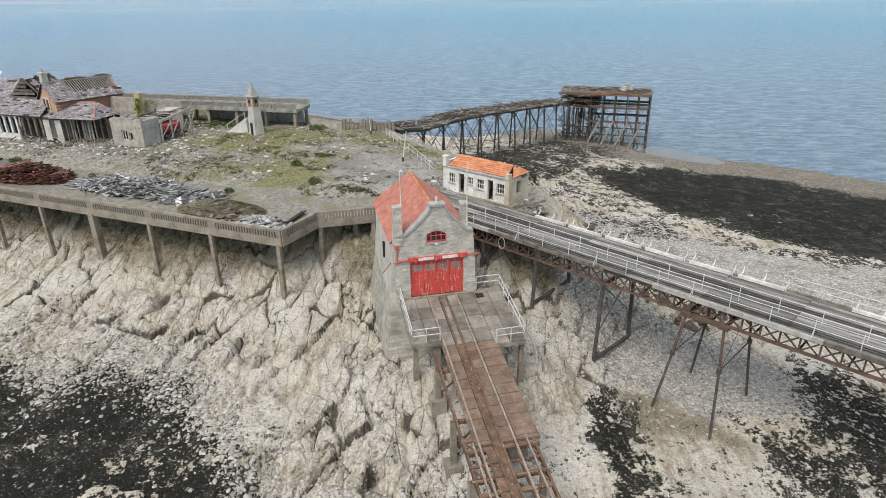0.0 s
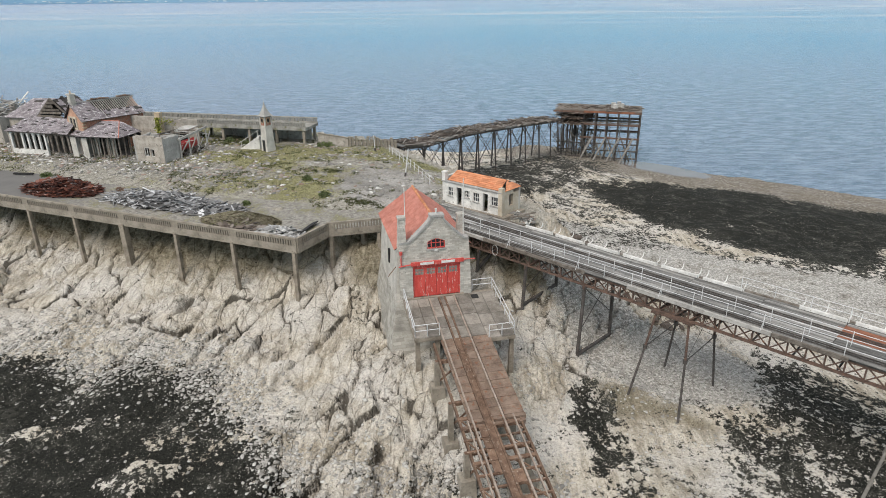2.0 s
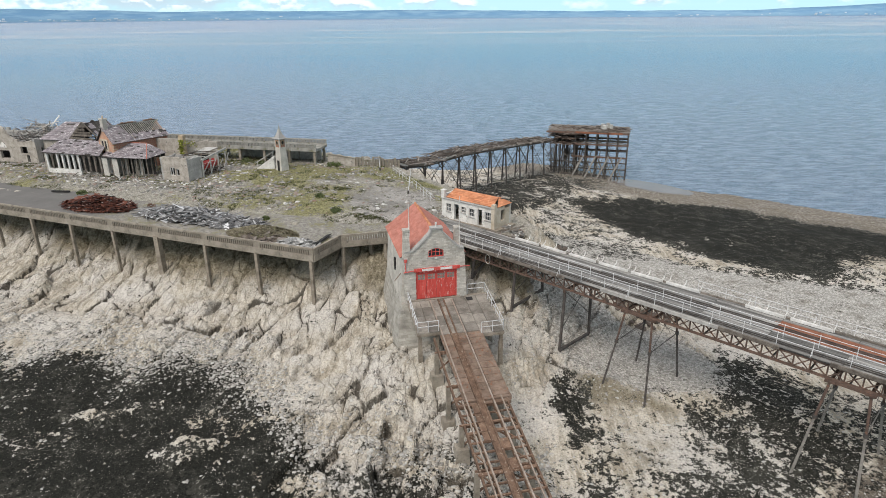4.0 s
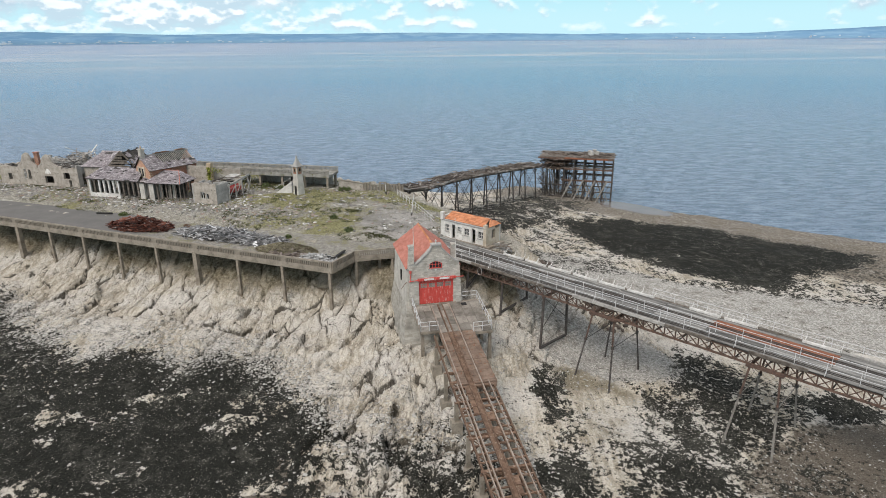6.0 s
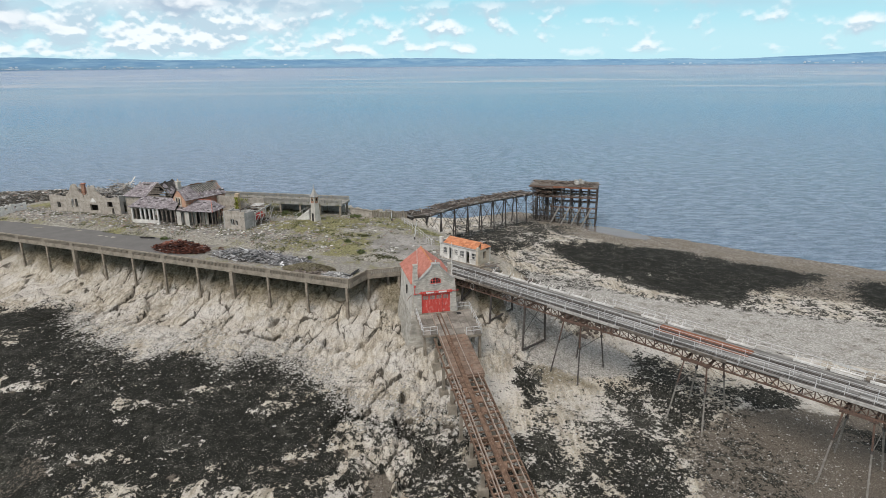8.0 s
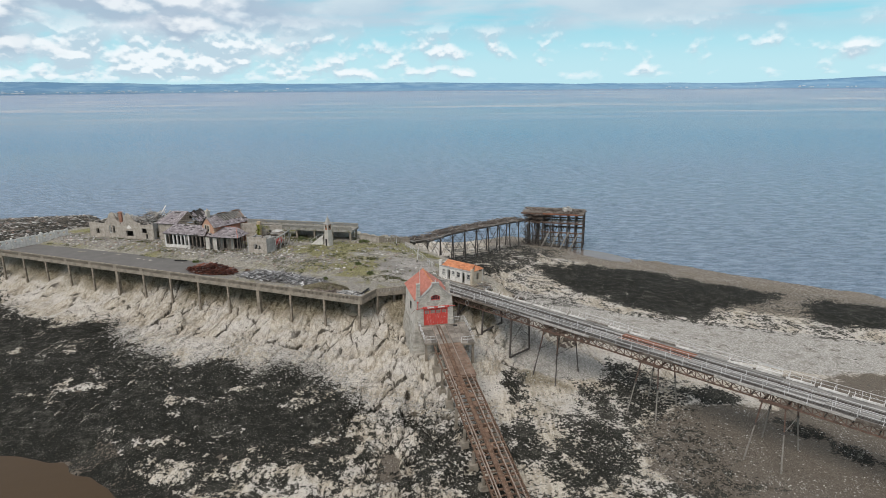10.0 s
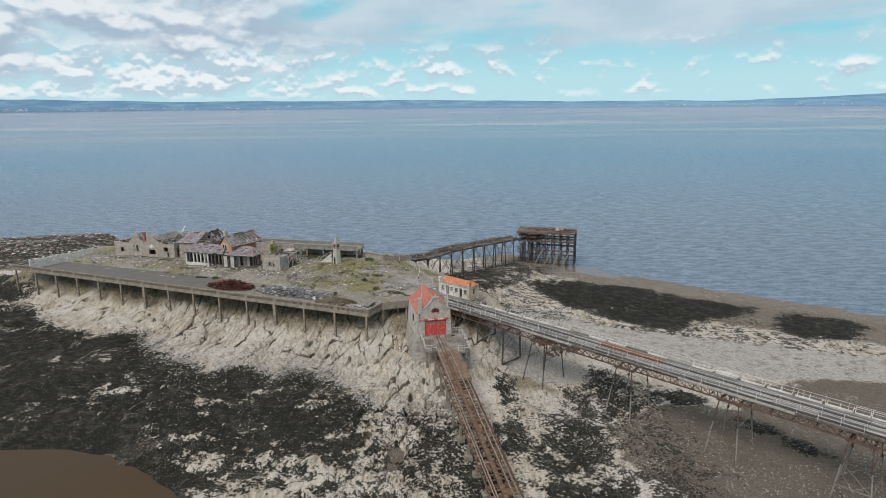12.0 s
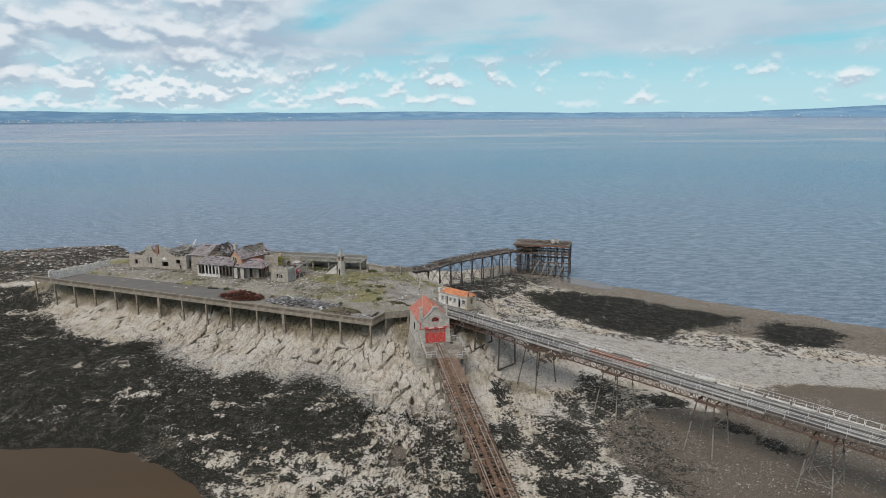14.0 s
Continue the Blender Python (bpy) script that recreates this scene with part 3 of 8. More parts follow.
    earth = sstep(-11, -4, d) * sstep(1, -1, d) * np.clip(0.62 + 1.3 * (fbm(x / 6, y / 6, 3, 81) - 0.4), 0, 1)
    earth = np.maximum(earth, 0.75 * brown) * (1 - 0.9 * sstep(-0.3, 0.3, blob(x, y, 18.6, 28.6, 4.6, 2.6, -38) + 0.08 * ragged))
    weed = weed * (1 - 0.55 * brown) * (1 - 0.85 * sstep(0, 4, inside_distance(x, y, SHINGLE_BANK) + 0.2 * ragged))
    # mask along block joints and bed edges, for the painted crack shade
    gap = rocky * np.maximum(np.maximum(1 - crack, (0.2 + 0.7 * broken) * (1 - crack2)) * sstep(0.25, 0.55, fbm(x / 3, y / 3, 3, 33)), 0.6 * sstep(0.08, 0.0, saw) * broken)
    # pebbles and mud lie smooth
    flat_h = np.where(shore > 0.5, base - 0.1, h)
    k = np.clip(np.maximum(pebble * 0.8, mud), 0, 1) * shore
    h = h * (1 - k) + flat_h * k
    return h, weed, grass, pebble, mud, paved, earth, gap, rocky


def steps(a, b, fine0, fine1, fine, grow=1.09, cap=9.0):
    out = list(np.arange(fine0, fine1, fine))
    for way_, stop in ((-1, a), (1, b)):
        x, st = (fine0 if way_ < 0 else out[-1]), fine
        more = []
        while (x - stop) * way_ < 0:
            st = min(st * grow, cap)
            x += st * way_
            more.append(x)
        out = more[::-1] + out if way_ < 0 else out + more
    return np.array(out)


GX = steps(-420, 420, -56, 36, 0.165, 1.034)
GY = steps(-190, 330, 14, 60, 0.165, 1.034)
XX, YY = np.meshgrid(GX, GY)
HH, C_WEED, C_GRASS, C_PEB, C_MUD, C_PAVE, C_EARTH, C_GAP, C_ROCK = ground(XX, YY)


def height(x, y):
    """The ground's height at a place, between the sheet's corners."""
    i = min(max(np.searchsorted(GX, x) - 1, 0), len(GX) - 2)
    j = min(max(np.searchsorted(GY, y) - 1, 0), len(GY) - 2)
    u, v = (x - GX[i]) / (GX[i + 1] - GX[i]), (y - GY[j]) / (GY[j + 1] - GY[j])
    return float((HH[j, i] * (1 - u) + HH[j, i + 1] * u) * (1 - v) + (HH[j + 1, i] * (1 - u) + HH[j + 1, i + 1] * u) * v)


def heights(x, y):
    i = np.clip(np.searchsorted(GX, x) - 1, 0, len(GX) - 2)
    j = np.clip(np.searchsorted(GY, y) - 1, 0, len(GY) - 2)
    u, v = (x - GX[i]) / (GX[i + 1] - GX[i]), (y - GY[j]) / (GY[j + 1] - GY[j])
    return (HH[j, i] * (1 - u) + HH[j, i + 1] * u) * (1 - v) + (HH[j + 1, i] * (1 - u) + HH[j + 1, i + 1] * u) * v


def covers(arr, x, y):
    return arr[np.clip(np.searchsorted(GY, y), 0, len(GY) - 1), np.clip(np.searchsorted(GX, x), 0, len(GX) - 1)]


def build_ground():
    ny, nx = XX.shape
    me = bpy.data.meshes.new("ground")
    co = np.stack([XX, YY, HH], -1).reshape(-1, 3)
    me.vertices.add(nx * ny)
    me.vertices.foreach_set("co", co.ravel())
    idx = np.arange(nx * ny).reshape(ny, nx)
    quads = np.stack([idx[:-1, :-1], idx[:-1, 1:], idx[1:, 1:], idx[1:, :-1]], -1).reshape(-1, 4)
    me.loops.add(quads.size)
    me.loops.foreach_set("vertex_index", quads.ravel())
    me.polygons.add(len(quads))
    me.polygons.foreach_set("loop_start", np.arange(0, quads.size, 4))
    me.update()
    me.polygons.foreach_set("use_smooth", np.ones(len(quads), bool))
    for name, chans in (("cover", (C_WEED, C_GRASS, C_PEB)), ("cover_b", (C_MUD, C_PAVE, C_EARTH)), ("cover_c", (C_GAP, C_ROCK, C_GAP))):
        at = me.color_attributes.new(name, "FLOAT_COLOR", "POINT")
        at.data.foreach_set("color", np.stack([*chans[:3], chans[3] if len(chans) > 3 else np.ones_like(XX)], -1).astype(np.float32).ravel())
    me.validate()
    me.materials.append(MATS["ground"])
    return tagged(new("ground", me), "rocky island with pale cliffs and dark seaweed foreshore", "ground", kind="structure")


def ground_look(t, p):
    a = node(t, "ShaderNodeSeparateColor", {0: node(t, "ShaderNodeAttribute", None, attr="cover").outputs["Color"]})
    b = node(t, "ShaderNodeSeparateColor", {0: node(t, "ShaderNodeAttribute", None, attr="cover_b").outputs["Color"]})
    fine = fnoise(t, p, 2.2, 6, 0.68)
    tiny = fnoise(t, p, 9.0, 4, 0.65)
    big = fnoise(t, p, 0.16, 4, 0.6)
    mid = fnoise(t, p, 0.55, 6, 0.7)
    beds = fnoise(t, fscale(t, p, 1.5, 0.22, 1.2, radians(-18)), 1.2, 5, 0.65)

    def ragged(sock, lo=0.38, hi=0.62, amp=0.75):
        e = fmath(t, "ADD", sock, fmath(t, "MULTIPLY", fmath(t, "SUBTRACT", fine, 0.5), amp))
        return smoothed(t, e, lo, hi)

    def mottled(sock):
        e = fmath(t, "ADD", sock, fmath(t, "MULTIPLY", fmath(t, "SUBTRACT", mid, 0.5), 2.0))
        e = fmath(t, "ADD", e, fmath(t, "MULTIPLY", fmath(t, "SUBTRACT", big, 0.5), 0.9))
        e = fmath(t, "ADD", e, fmath(t, "MULTIPLY", fmath(t, "SUBTRACT", fine, 0.5), 1.5))
        e = fmath(t, "ADD", e, fmath(t, "MULTIPLY", fmath(t, "SUBTRACT", tiny, 0.5), 0.9))
        return smoothed(t, e, 0.44, 0.54)

    cc = node(t, "ShaderNodeSeparateColor", {0: node(t, "ShaderNodeAttribute", None, attr="cover_c").outputs["Color"]})
    bent = node(t, "ShaderNodeVectorMath", {0: fscale(t, p, 0.85, 0.3, 0.5, radians(-18)), 1: fmix(t, 1.0, node(t, "ShaderNodeTexNoise", {"Vector": p, "Scale": 0.5, "Detail": 5.0}).outputs["Color"], (0.45, 0.45, 0.45), "MULTIPLY")}, operation="ADD").outputs[0]
    joint = node(t, "ShaderNodeTexVoronoi", {"Vector": bent, "Scale": 1.0}, feature="DISTANCE_TO_EDGE").outputs["Distance"]
    joint2 = node(t, "ShaderNodeTexVoronoi", {"Vector": bent, "Scale": 2.7}, feature="DISTANCE_TO_EDGE").outputs["Distance"]
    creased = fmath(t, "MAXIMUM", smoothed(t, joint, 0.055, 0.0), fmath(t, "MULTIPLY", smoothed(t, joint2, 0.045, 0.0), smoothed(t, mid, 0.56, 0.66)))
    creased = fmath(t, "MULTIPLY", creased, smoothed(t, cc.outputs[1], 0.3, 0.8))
    rock = fmix(t, smoothed(t, beds, 0.34, 0.62), (0.32, 0.28, 0.215), (0.56, 0.515, 0.43))
    rock = fmix(t, smoothed(t, big, 0.40, 0.62), rock, (0.56, 0.53, 0.475))
    rock = fmix(t, fmath(t, "MULTIPLY", smoothed(t, mid, 0.58, 0.68), 0.45), rock, (0.22, 0.20, 0.16))
    rock = fmix(t, fmath(t, "MULTIPLY", smoothed(t, tiny, 0.60, 0.66), 0.4), rock, (0.12, 0.11, 0.09))
    # shade in creases and cracks is painted in as near-black
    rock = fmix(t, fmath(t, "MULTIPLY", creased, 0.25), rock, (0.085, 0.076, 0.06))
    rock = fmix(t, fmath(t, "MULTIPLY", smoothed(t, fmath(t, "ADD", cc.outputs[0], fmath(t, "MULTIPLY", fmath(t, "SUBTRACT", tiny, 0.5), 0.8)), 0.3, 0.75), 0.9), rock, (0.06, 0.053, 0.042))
    stones = node(t, "ShaderNodeTexVoronoi", {"Vector": p, "Scale": 4.6})
    peb = fmix(t, node(t, "ShaderNodeSeparateColor", {0: stones.outputs["Color"]}).outputs[0], (0.32, 0.308, 0.28), (0.60, 0.58, 0.53))
    peb = fmix(t, fmath(t, "MULTIPLY", smoothed(t, stones.outputs["Distance"], 0.45, 0.7), 0.5), peb, (0.16, 0.15, 0.13))
    peb = fmix(t, fmath(t, "MULTIPLY", smoothed(t, mid, 0.50, 0.64), 0.6), peb, (0.20, 0.18, 0.145))
    earth = fmix(t, smoothed(t, fine, 0.3, 0.7), (0.11, 0.092, 0.056), (0.35, 0.31, 0.23))
    c = fmix(t, ragged(b.outputs[2], 0.25, 0.85), rock, earth)
    c = fmix(t, ragged(a.outputs[2]), c, peb)
    mudc = fmix(t, mid, (0.10, 0.085, 0.066), (0.19, 0.163, 0.132))
    mudc = fmix(t, fmath(t, "MULTIPLY", smoothed(t, tiny, 0.57, 0.63), 0.8), mudc, (0.33, 0.315, 0.28))
    mudc = fmix(t, smoothed(t, fnoise(t, p, 3.2, 4, 0.7), 0.62, 0.68), mudc, (0.05, 0.046, 0.036))
    c = fmix(t, ragged(b.outputs[0]), c, mudc)
    pavec = fmix(t, smoothed(t, big, 0.4, 0.6), (0.24, 0.23, 0.21), (0.37, 0.355, 0.33))
    pavec = fmix(t, smoothed(t, fine, 0.56, 0.7), pavec, (0.37, 0.35, 0.31))
    pavec = fmix(t, fmath(t, "MULTIPLY", smoothed(t, mid, 0.56, 0.68), 0.6), pavec, (0.17, 0.165, 0.085))
    soil = fmix(t, smoothed(t, fine, 0.34, 0.64), (0.165, 0.154, 0.122), (0.37, 0.352, 0.302))
    soil = fmix(t, smoothed(t, mid, 0.54, 0.62), soil, (0.44, 0.43, 0.395))
    soil = fmix(t, smoothed(t, tiny, 0.57, 0.63), soil, (0.47, 0.455, 0.42))
    greens = fmix(t, smoothed(t, tiny, 0.35, 0.65), (0.125, 0.125, 0.052), (0.37, 0.35, 0.165))
    patchy = fmath(t, "ADD", a.outputs[1], fmath(t, "ADD", fmath(t, "MULTIPLY", fmath(t, "SUBTRACT", mid, 0.5), 1.7), fmath(t, "MULTIPLY", fmath(t, "SUBTRACT", fine, 0.5), 1.7)))
    isle = fmix(t, fmath(t, "MULTIPLY", smoothed(t, patchy, 0.36, 0.80), 0.85), soil, greens)
    on_top = smoothed(t, node(t, "ShaderNodeSeparateXYZ", {0: p}).outputs[2], 19.3, 19.9)
    c = fmix(t, fmath(t, "MULTIPLY", on_top, fmath(t, "SUBTRACT", 1.0, b.outputs[2])), c, isle)
    c = fmix(t, ragged(b.outputs[1], 0.36, 0.64, 1.0), c, pavec)
    weedc = fmix(t, smoothed(t, tiny, 0.35, 0.65), (0.011, 0.011, 0.0095), (0.032, 0.032, 0.026))
    weedc = fmix(t, smoothed(t, mid, 0.48, 0.68), weedc, (0.036, 0.036, 0.029))
    weedc = fmix(t, fmath(t, "MULTIPLY", smoothed(t, fmath(t, "ADD", fmath(t, "MULTIPLY", big, 0.6), fmath(t, "ADD", fmath(t, "MULTIPLY", mid, 0.5), fmath(t, "MULTIPLY", fine, 0.4))), 0.80, 0.86), 0.4), weedc, (0.075, 0.073, 0.06))
    weedc = fmix(t, fmath(t, "MULTIPLY", smoothed(t, fmath(t, "ADD", fmath(t, "MULTIPLY", fnoise(t, p, 5.0, 4, 0.7), 0.8), fmath(t, "MULTIPLY", mid, 0.35)), 0.665, 0.70), 0.75), weedc, (0.30, 0.285, 0.25))
    c = fmix(t, mottled(a.outputs[0]), c, weedc)
    hgt = fmath(t, "ADD", fmath(t, "MULTIPLY", fine, 0.6), fmath(t, "MULTIPLY", tiny, 0.4))
    hgt = fmath(t, "ADD", hgt, fmath(t, "MULTIPLY", mid, 0.6))
    hgt = fmath(t, "SUBTRACT", hgt, fmath(t, "MULTIPLY", creased, 0.3))
    gritty = fnoise(t, p, 5.5, 3, 0.8)
    c = fmix(t, 0.6, c, framp(t, gritty, [(0.36, (0.5, 0.49, 0.47)), (0.52, (1.0, 1.0, 1.0)), (0.64, (1.28, 1.27, 1.25))]), "MULTIPLY")
    return {"colour": c, "bump": (hgt, 1.0, 0.24)}


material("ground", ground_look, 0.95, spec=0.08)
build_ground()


# ---- sea, tide pool and the far shore ----
def sea_look(t, p):
    long = fnoise(t, fscale(t, p, 0.0007, 0.0028, 1), 1.0, 4, 0.6)
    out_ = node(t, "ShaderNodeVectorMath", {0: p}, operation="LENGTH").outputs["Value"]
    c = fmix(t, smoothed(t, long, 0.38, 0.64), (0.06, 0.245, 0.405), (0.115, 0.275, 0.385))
    # haze over the far water is put into its colour
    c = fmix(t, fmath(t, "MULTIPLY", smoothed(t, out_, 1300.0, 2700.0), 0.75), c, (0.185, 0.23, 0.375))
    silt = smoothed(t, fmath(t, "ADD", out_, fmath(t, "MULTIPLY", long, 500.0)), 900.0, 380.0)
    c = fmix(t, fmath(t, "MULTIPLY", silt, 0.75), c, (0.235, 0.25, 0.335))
    # silt and the sheen of wind slicks, both put in as pale colour
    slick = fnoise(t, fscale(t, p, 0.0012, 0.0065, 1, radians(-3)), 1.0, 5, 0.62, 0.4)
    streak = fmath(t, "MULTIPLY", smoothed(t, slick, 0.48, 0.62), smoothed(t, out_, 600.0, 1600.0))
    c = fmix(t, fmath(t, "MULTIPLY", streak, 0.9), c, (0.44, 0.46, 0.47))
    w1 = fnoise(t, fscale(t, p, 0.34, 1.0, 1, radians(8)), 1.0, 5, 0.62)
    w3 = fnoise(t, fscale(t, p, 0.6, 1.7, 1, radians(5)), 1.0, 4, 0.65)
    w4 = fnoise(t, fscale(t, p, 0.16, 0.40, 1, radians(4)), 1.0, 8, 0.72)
    hgt = fmath(t, "ADD", fmath(t, "ADD", w1, fmath(t, "MULTIPLY", w4, 2.0)), fmath(t, "MULTIPLY", w3, 0.22))
    # dark troughs and pale crests: ripple reflections painted into the colour
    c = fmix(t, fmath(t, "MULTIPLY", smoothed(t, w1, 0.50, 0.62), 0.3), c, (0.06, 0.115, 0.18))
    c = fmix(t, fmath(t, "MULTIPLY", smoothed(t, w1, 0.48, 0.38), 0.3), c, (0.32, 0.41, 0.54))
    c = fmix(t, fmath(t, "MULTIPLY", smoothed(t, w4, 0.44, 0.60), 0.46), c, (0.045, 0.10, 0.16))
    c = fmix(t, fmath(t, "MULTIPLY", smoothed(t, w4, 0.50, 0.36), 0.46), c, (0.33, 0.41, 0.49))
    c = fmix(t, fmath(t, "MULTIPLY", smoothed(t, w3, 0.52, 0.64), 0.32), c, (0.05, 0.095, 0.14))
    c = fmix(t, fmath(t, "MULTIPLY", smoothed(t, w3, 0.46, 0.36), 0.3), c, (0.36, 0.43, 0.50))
    return {"colour": c, "bump": (hgt, 1.0, 0.9)}


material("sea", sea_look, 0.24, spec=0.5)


def build_sea():
    g = Geo()
    rings = [0, 60, 140, 260, 420, 650, 1000, 1400, 1900, 2500, 3200, 4000, 4750]
    n = 96
    for r in rings:
        z = SEA + 24 * float(sstep(1500, 4750, np.array(r)))
        g.v += [(r * math.cos(2 * math.pi * i / n), r * math.sin(2 * math.pi * i / n), z) for i in range(n)]
    for k in range(1, len(rings) - 1):
        for i in range(n):
            j = (i + 1) % n
            g.f.append((k * n + i, (k + 1) * n + i, (k + 1) * n + j, k * n + j))
    g.f.append(tuple(n + i for i in range(n)))
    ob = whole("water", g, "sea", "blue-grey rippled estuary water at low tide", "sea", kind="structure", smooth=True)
    return ob


build_sea()


def pool_look(t, p):
    c = fmix(t, fnoise(t, fscale(t, p, 0.05, 0.12, 1), 1.0, 3), (0.055, 0.034, 0.015), (0.078, 0.05, 0.025))
    return {"colour": c, "bump": (fnoise(t, p, 0.8, 3), 0.12, 0.1)}


def wet_look(t, p):
    return {"colour": fmix(t, fnoise(t, p, 0.3, 3), (0.13, 0.105, 0.085), (0.20, 0.17, 0.145)), "bump": (fnoise(t, p, 1.2, 3), 0.06, 0.1)}


material("wet_sand_water", wet_look, 0.10, spec=0.5)
g = Geo()
g.v = [(48.5 + 11.5 * math.cos(a) * math.cos(radians(-47)) - 5.2 * math.sin(a) * math.sin(radians(-47)), 124.5 + 11.5 * math.cos(a) * math.sin(radians(-47)) + 5.2 * math.sin(a) * math.cos(radians(-47)), 6.36) for a in (i * math.pi / 24 for i in range(48))]
g.f = [tuple(range(48))]
whole("shore_pool", g, "wet_sand_water", "shallow pool of sea water left beside the landing stage", "water", kind="structure")
material("tide_pool", pool_look, 0.35, spec=0.12)
g = Geo()
g.v = [(-64 + 42.5 * math.cos(i * math.pi / 32), -14 + 42.5 * math.sin(i * math.pi / 32), 9.62) for i in range(64)]
g.f = [tuple(range(64))]
whole("tide_pool", g, "tide_pool", "still muddy brown tidal water beside the seaweed", "water", kind="structure")


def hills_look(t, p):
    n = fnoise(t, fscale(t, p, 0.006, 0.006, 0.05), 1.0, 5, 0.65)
    # distance haze is painted in: bluish tones, paler towards the foot
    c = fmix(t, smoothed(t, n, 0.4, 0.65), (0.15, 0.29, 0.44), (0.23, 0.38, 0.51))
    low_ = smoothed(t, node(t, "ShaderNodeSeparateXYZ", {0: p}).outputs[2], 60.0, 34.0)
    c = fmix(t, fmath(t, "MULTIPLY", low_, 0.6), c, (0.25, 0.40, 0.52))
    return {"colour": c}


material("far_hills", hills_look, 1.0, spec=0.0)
# town colours are dimmed towards blue, the haze included
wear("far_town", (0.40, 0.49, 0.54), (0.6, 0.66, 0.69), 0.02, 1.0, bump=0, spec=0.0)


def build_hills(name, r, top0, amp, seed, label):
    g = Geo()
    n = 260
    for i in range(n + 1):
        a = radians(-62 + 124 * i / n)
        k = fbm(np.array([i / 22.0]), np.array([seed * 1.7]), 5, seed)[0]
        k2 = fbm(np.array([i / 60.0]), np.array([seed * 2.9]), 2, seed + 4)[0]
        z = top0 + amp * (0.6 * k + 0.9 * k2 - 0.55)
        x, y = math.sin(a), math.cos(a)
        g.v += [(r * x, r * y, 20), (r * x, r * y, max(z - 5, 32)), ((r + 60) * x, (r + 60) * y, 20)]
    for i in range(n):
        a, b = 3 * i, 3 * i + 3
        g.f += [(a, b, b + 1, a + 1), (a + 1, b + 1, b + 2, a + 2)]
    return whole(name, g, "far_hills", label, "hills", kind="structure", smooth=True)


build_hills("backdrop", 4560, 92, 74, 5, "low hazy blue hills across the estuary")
g = Geo()
rt = random.Random(5)
for i in range(80):
    a = radians(rt.choice([rt.uniform(-37, -12), rt.uniform(-37, -25), rt.uniform(14, 34)]))
    r = 4540
    w, h = rt.uniform(4, 22), rt.uniform(3, 7)
    x, y = r * math.sin(a), r * math.cos(a)
    z = 32 + rt.uniform(0, 16) * rt.random()
    g.box(x - w / 2, y - 3, z, x + w / 2, y + 3, z + h)
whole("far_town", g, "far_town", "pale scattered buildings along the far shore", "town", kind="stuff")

# ---- the lifeboat house ----
HOUSE = pose(-2.1, 40.0, 18.0, 0, 0, 13)


def masonry(name, dark, light, joint, w=0.40, h=0.165, amount=0.8):
    """Squared stone in courses."""
    def build(t, p):
        s = node(t, "ShaderNodeSeparateXYZ", {0: p})
        q = node(t, "ShaderNodeCombineXYZ", {0: fmath(t, "ADD", s.outputs[0], s.outputs[1]), 1: s.outputs[2], 2: 0.0}).outputs[0]
        br = node(t, "ShaderNodeTexBrick", {"Vector": q, "Color1": (*dark, 1), "Color2": (*light, 1), "Mortar": (*joint, 1), "Scale": 1.0, "Mortar Size": 0.018, "Mortar Smooth": 0.4, "Bias": 0.0, "Brick Width": w, "Row Height": h})
        n1, n2 = fnoise(t, p, 0.9, 5, 0.6), fnoise(t, p, 7.0, 4, 0.65)
        c = fmix(t, amount, br.outputs["Color"], framp(t, n1, [(0.3, (0.6, 0.6, 0.58)), (0.65, (1.12, 1.11, 1.08))]), "MULTIPLY")
        c = fmix(t, smoothed(t, n2, 0.58, 0.72), c, tuple(0.5 * v for v in dark))
        hg = fmath(t, "SUBTRACT", fmath(t, "MULTIPLY", n2, 0.6), br.outputs["Fac"])
        return {"colour": c, "bump": (hg, 0.6, 0.03)}
    return material(name, build, 0.92)


masonry("house_stone", (0.40, 0.38, 0.34), (0.60, 0.575, 0.525), (0.44, 0.415, 0.37))
masonry("base_stone", (0.31, 0.295, 0.26), (0.47, 0.45, 0.405), (0.34, 0.32, 0.285), 0.7, 0.3)
masonry("brick_wall", (0.32, 0.105, 0.062), (0.44, 0.165, 0.098), (0.36, 0.28, 0.22), 0.23, 0.075, 0.7)
wear("wall_pale", (0.36, 0.342, 0.30), (0.57, 0.545, 0.49), 0.8, 0.9, bump=0.35, spot=((0.22, 0.21, 0.185), 0.6, 0.74))

boathouse = thing("lifeboat_house", "grey stone lifeboat house with red doors and tiled roof", "building", HOUSE)
GABLE = [(-1.1, 5.02), (-0.72, 5.06), (-0.3, 5.1), (0.35, 5.62), (1.1, 6.35), (1.42, 6.68), (1.58, 6.98), (1.62, 7.18), (2.58, 7.18), (2.62, 6.98), (2.78, 6.68), (3.1, 6.35), (3.8, 5.62), (4.4, 5.1), (4.78, 5.06)]
g = Geo()
g.box(-1.1, 0, -0.3, 0.0, 0.5, 3.0)
g.prism([(4.1, -0.3), (5.12, -0.3), (4.95, 3.0), (4.1, 3.0)], 0, 0.5)
g.prism([(-1.1, 3.0), (4.95, 3.0), (4.86, 4.4), (-1.1, 4.4)], 0, 0.5)
g.box(-1.1, 0, 4.4, 1.25, 0.5, 5.02)
g.prism([(2.78, 4.4), (4.86, 4.4), (4.8, 5.02), (2.78, 5.02)], 0, 0.5)
arch = [(1.25 + 1.53 * k / 8, 5.02 + 0.26 * math.sin(math.pi * k / 8)) for k in range(9)]
g.prism([(-1.1, 5.02)] + arch + [(4.8, 5.02)] + GABLE[::-1][:-1], 0, 0.5)
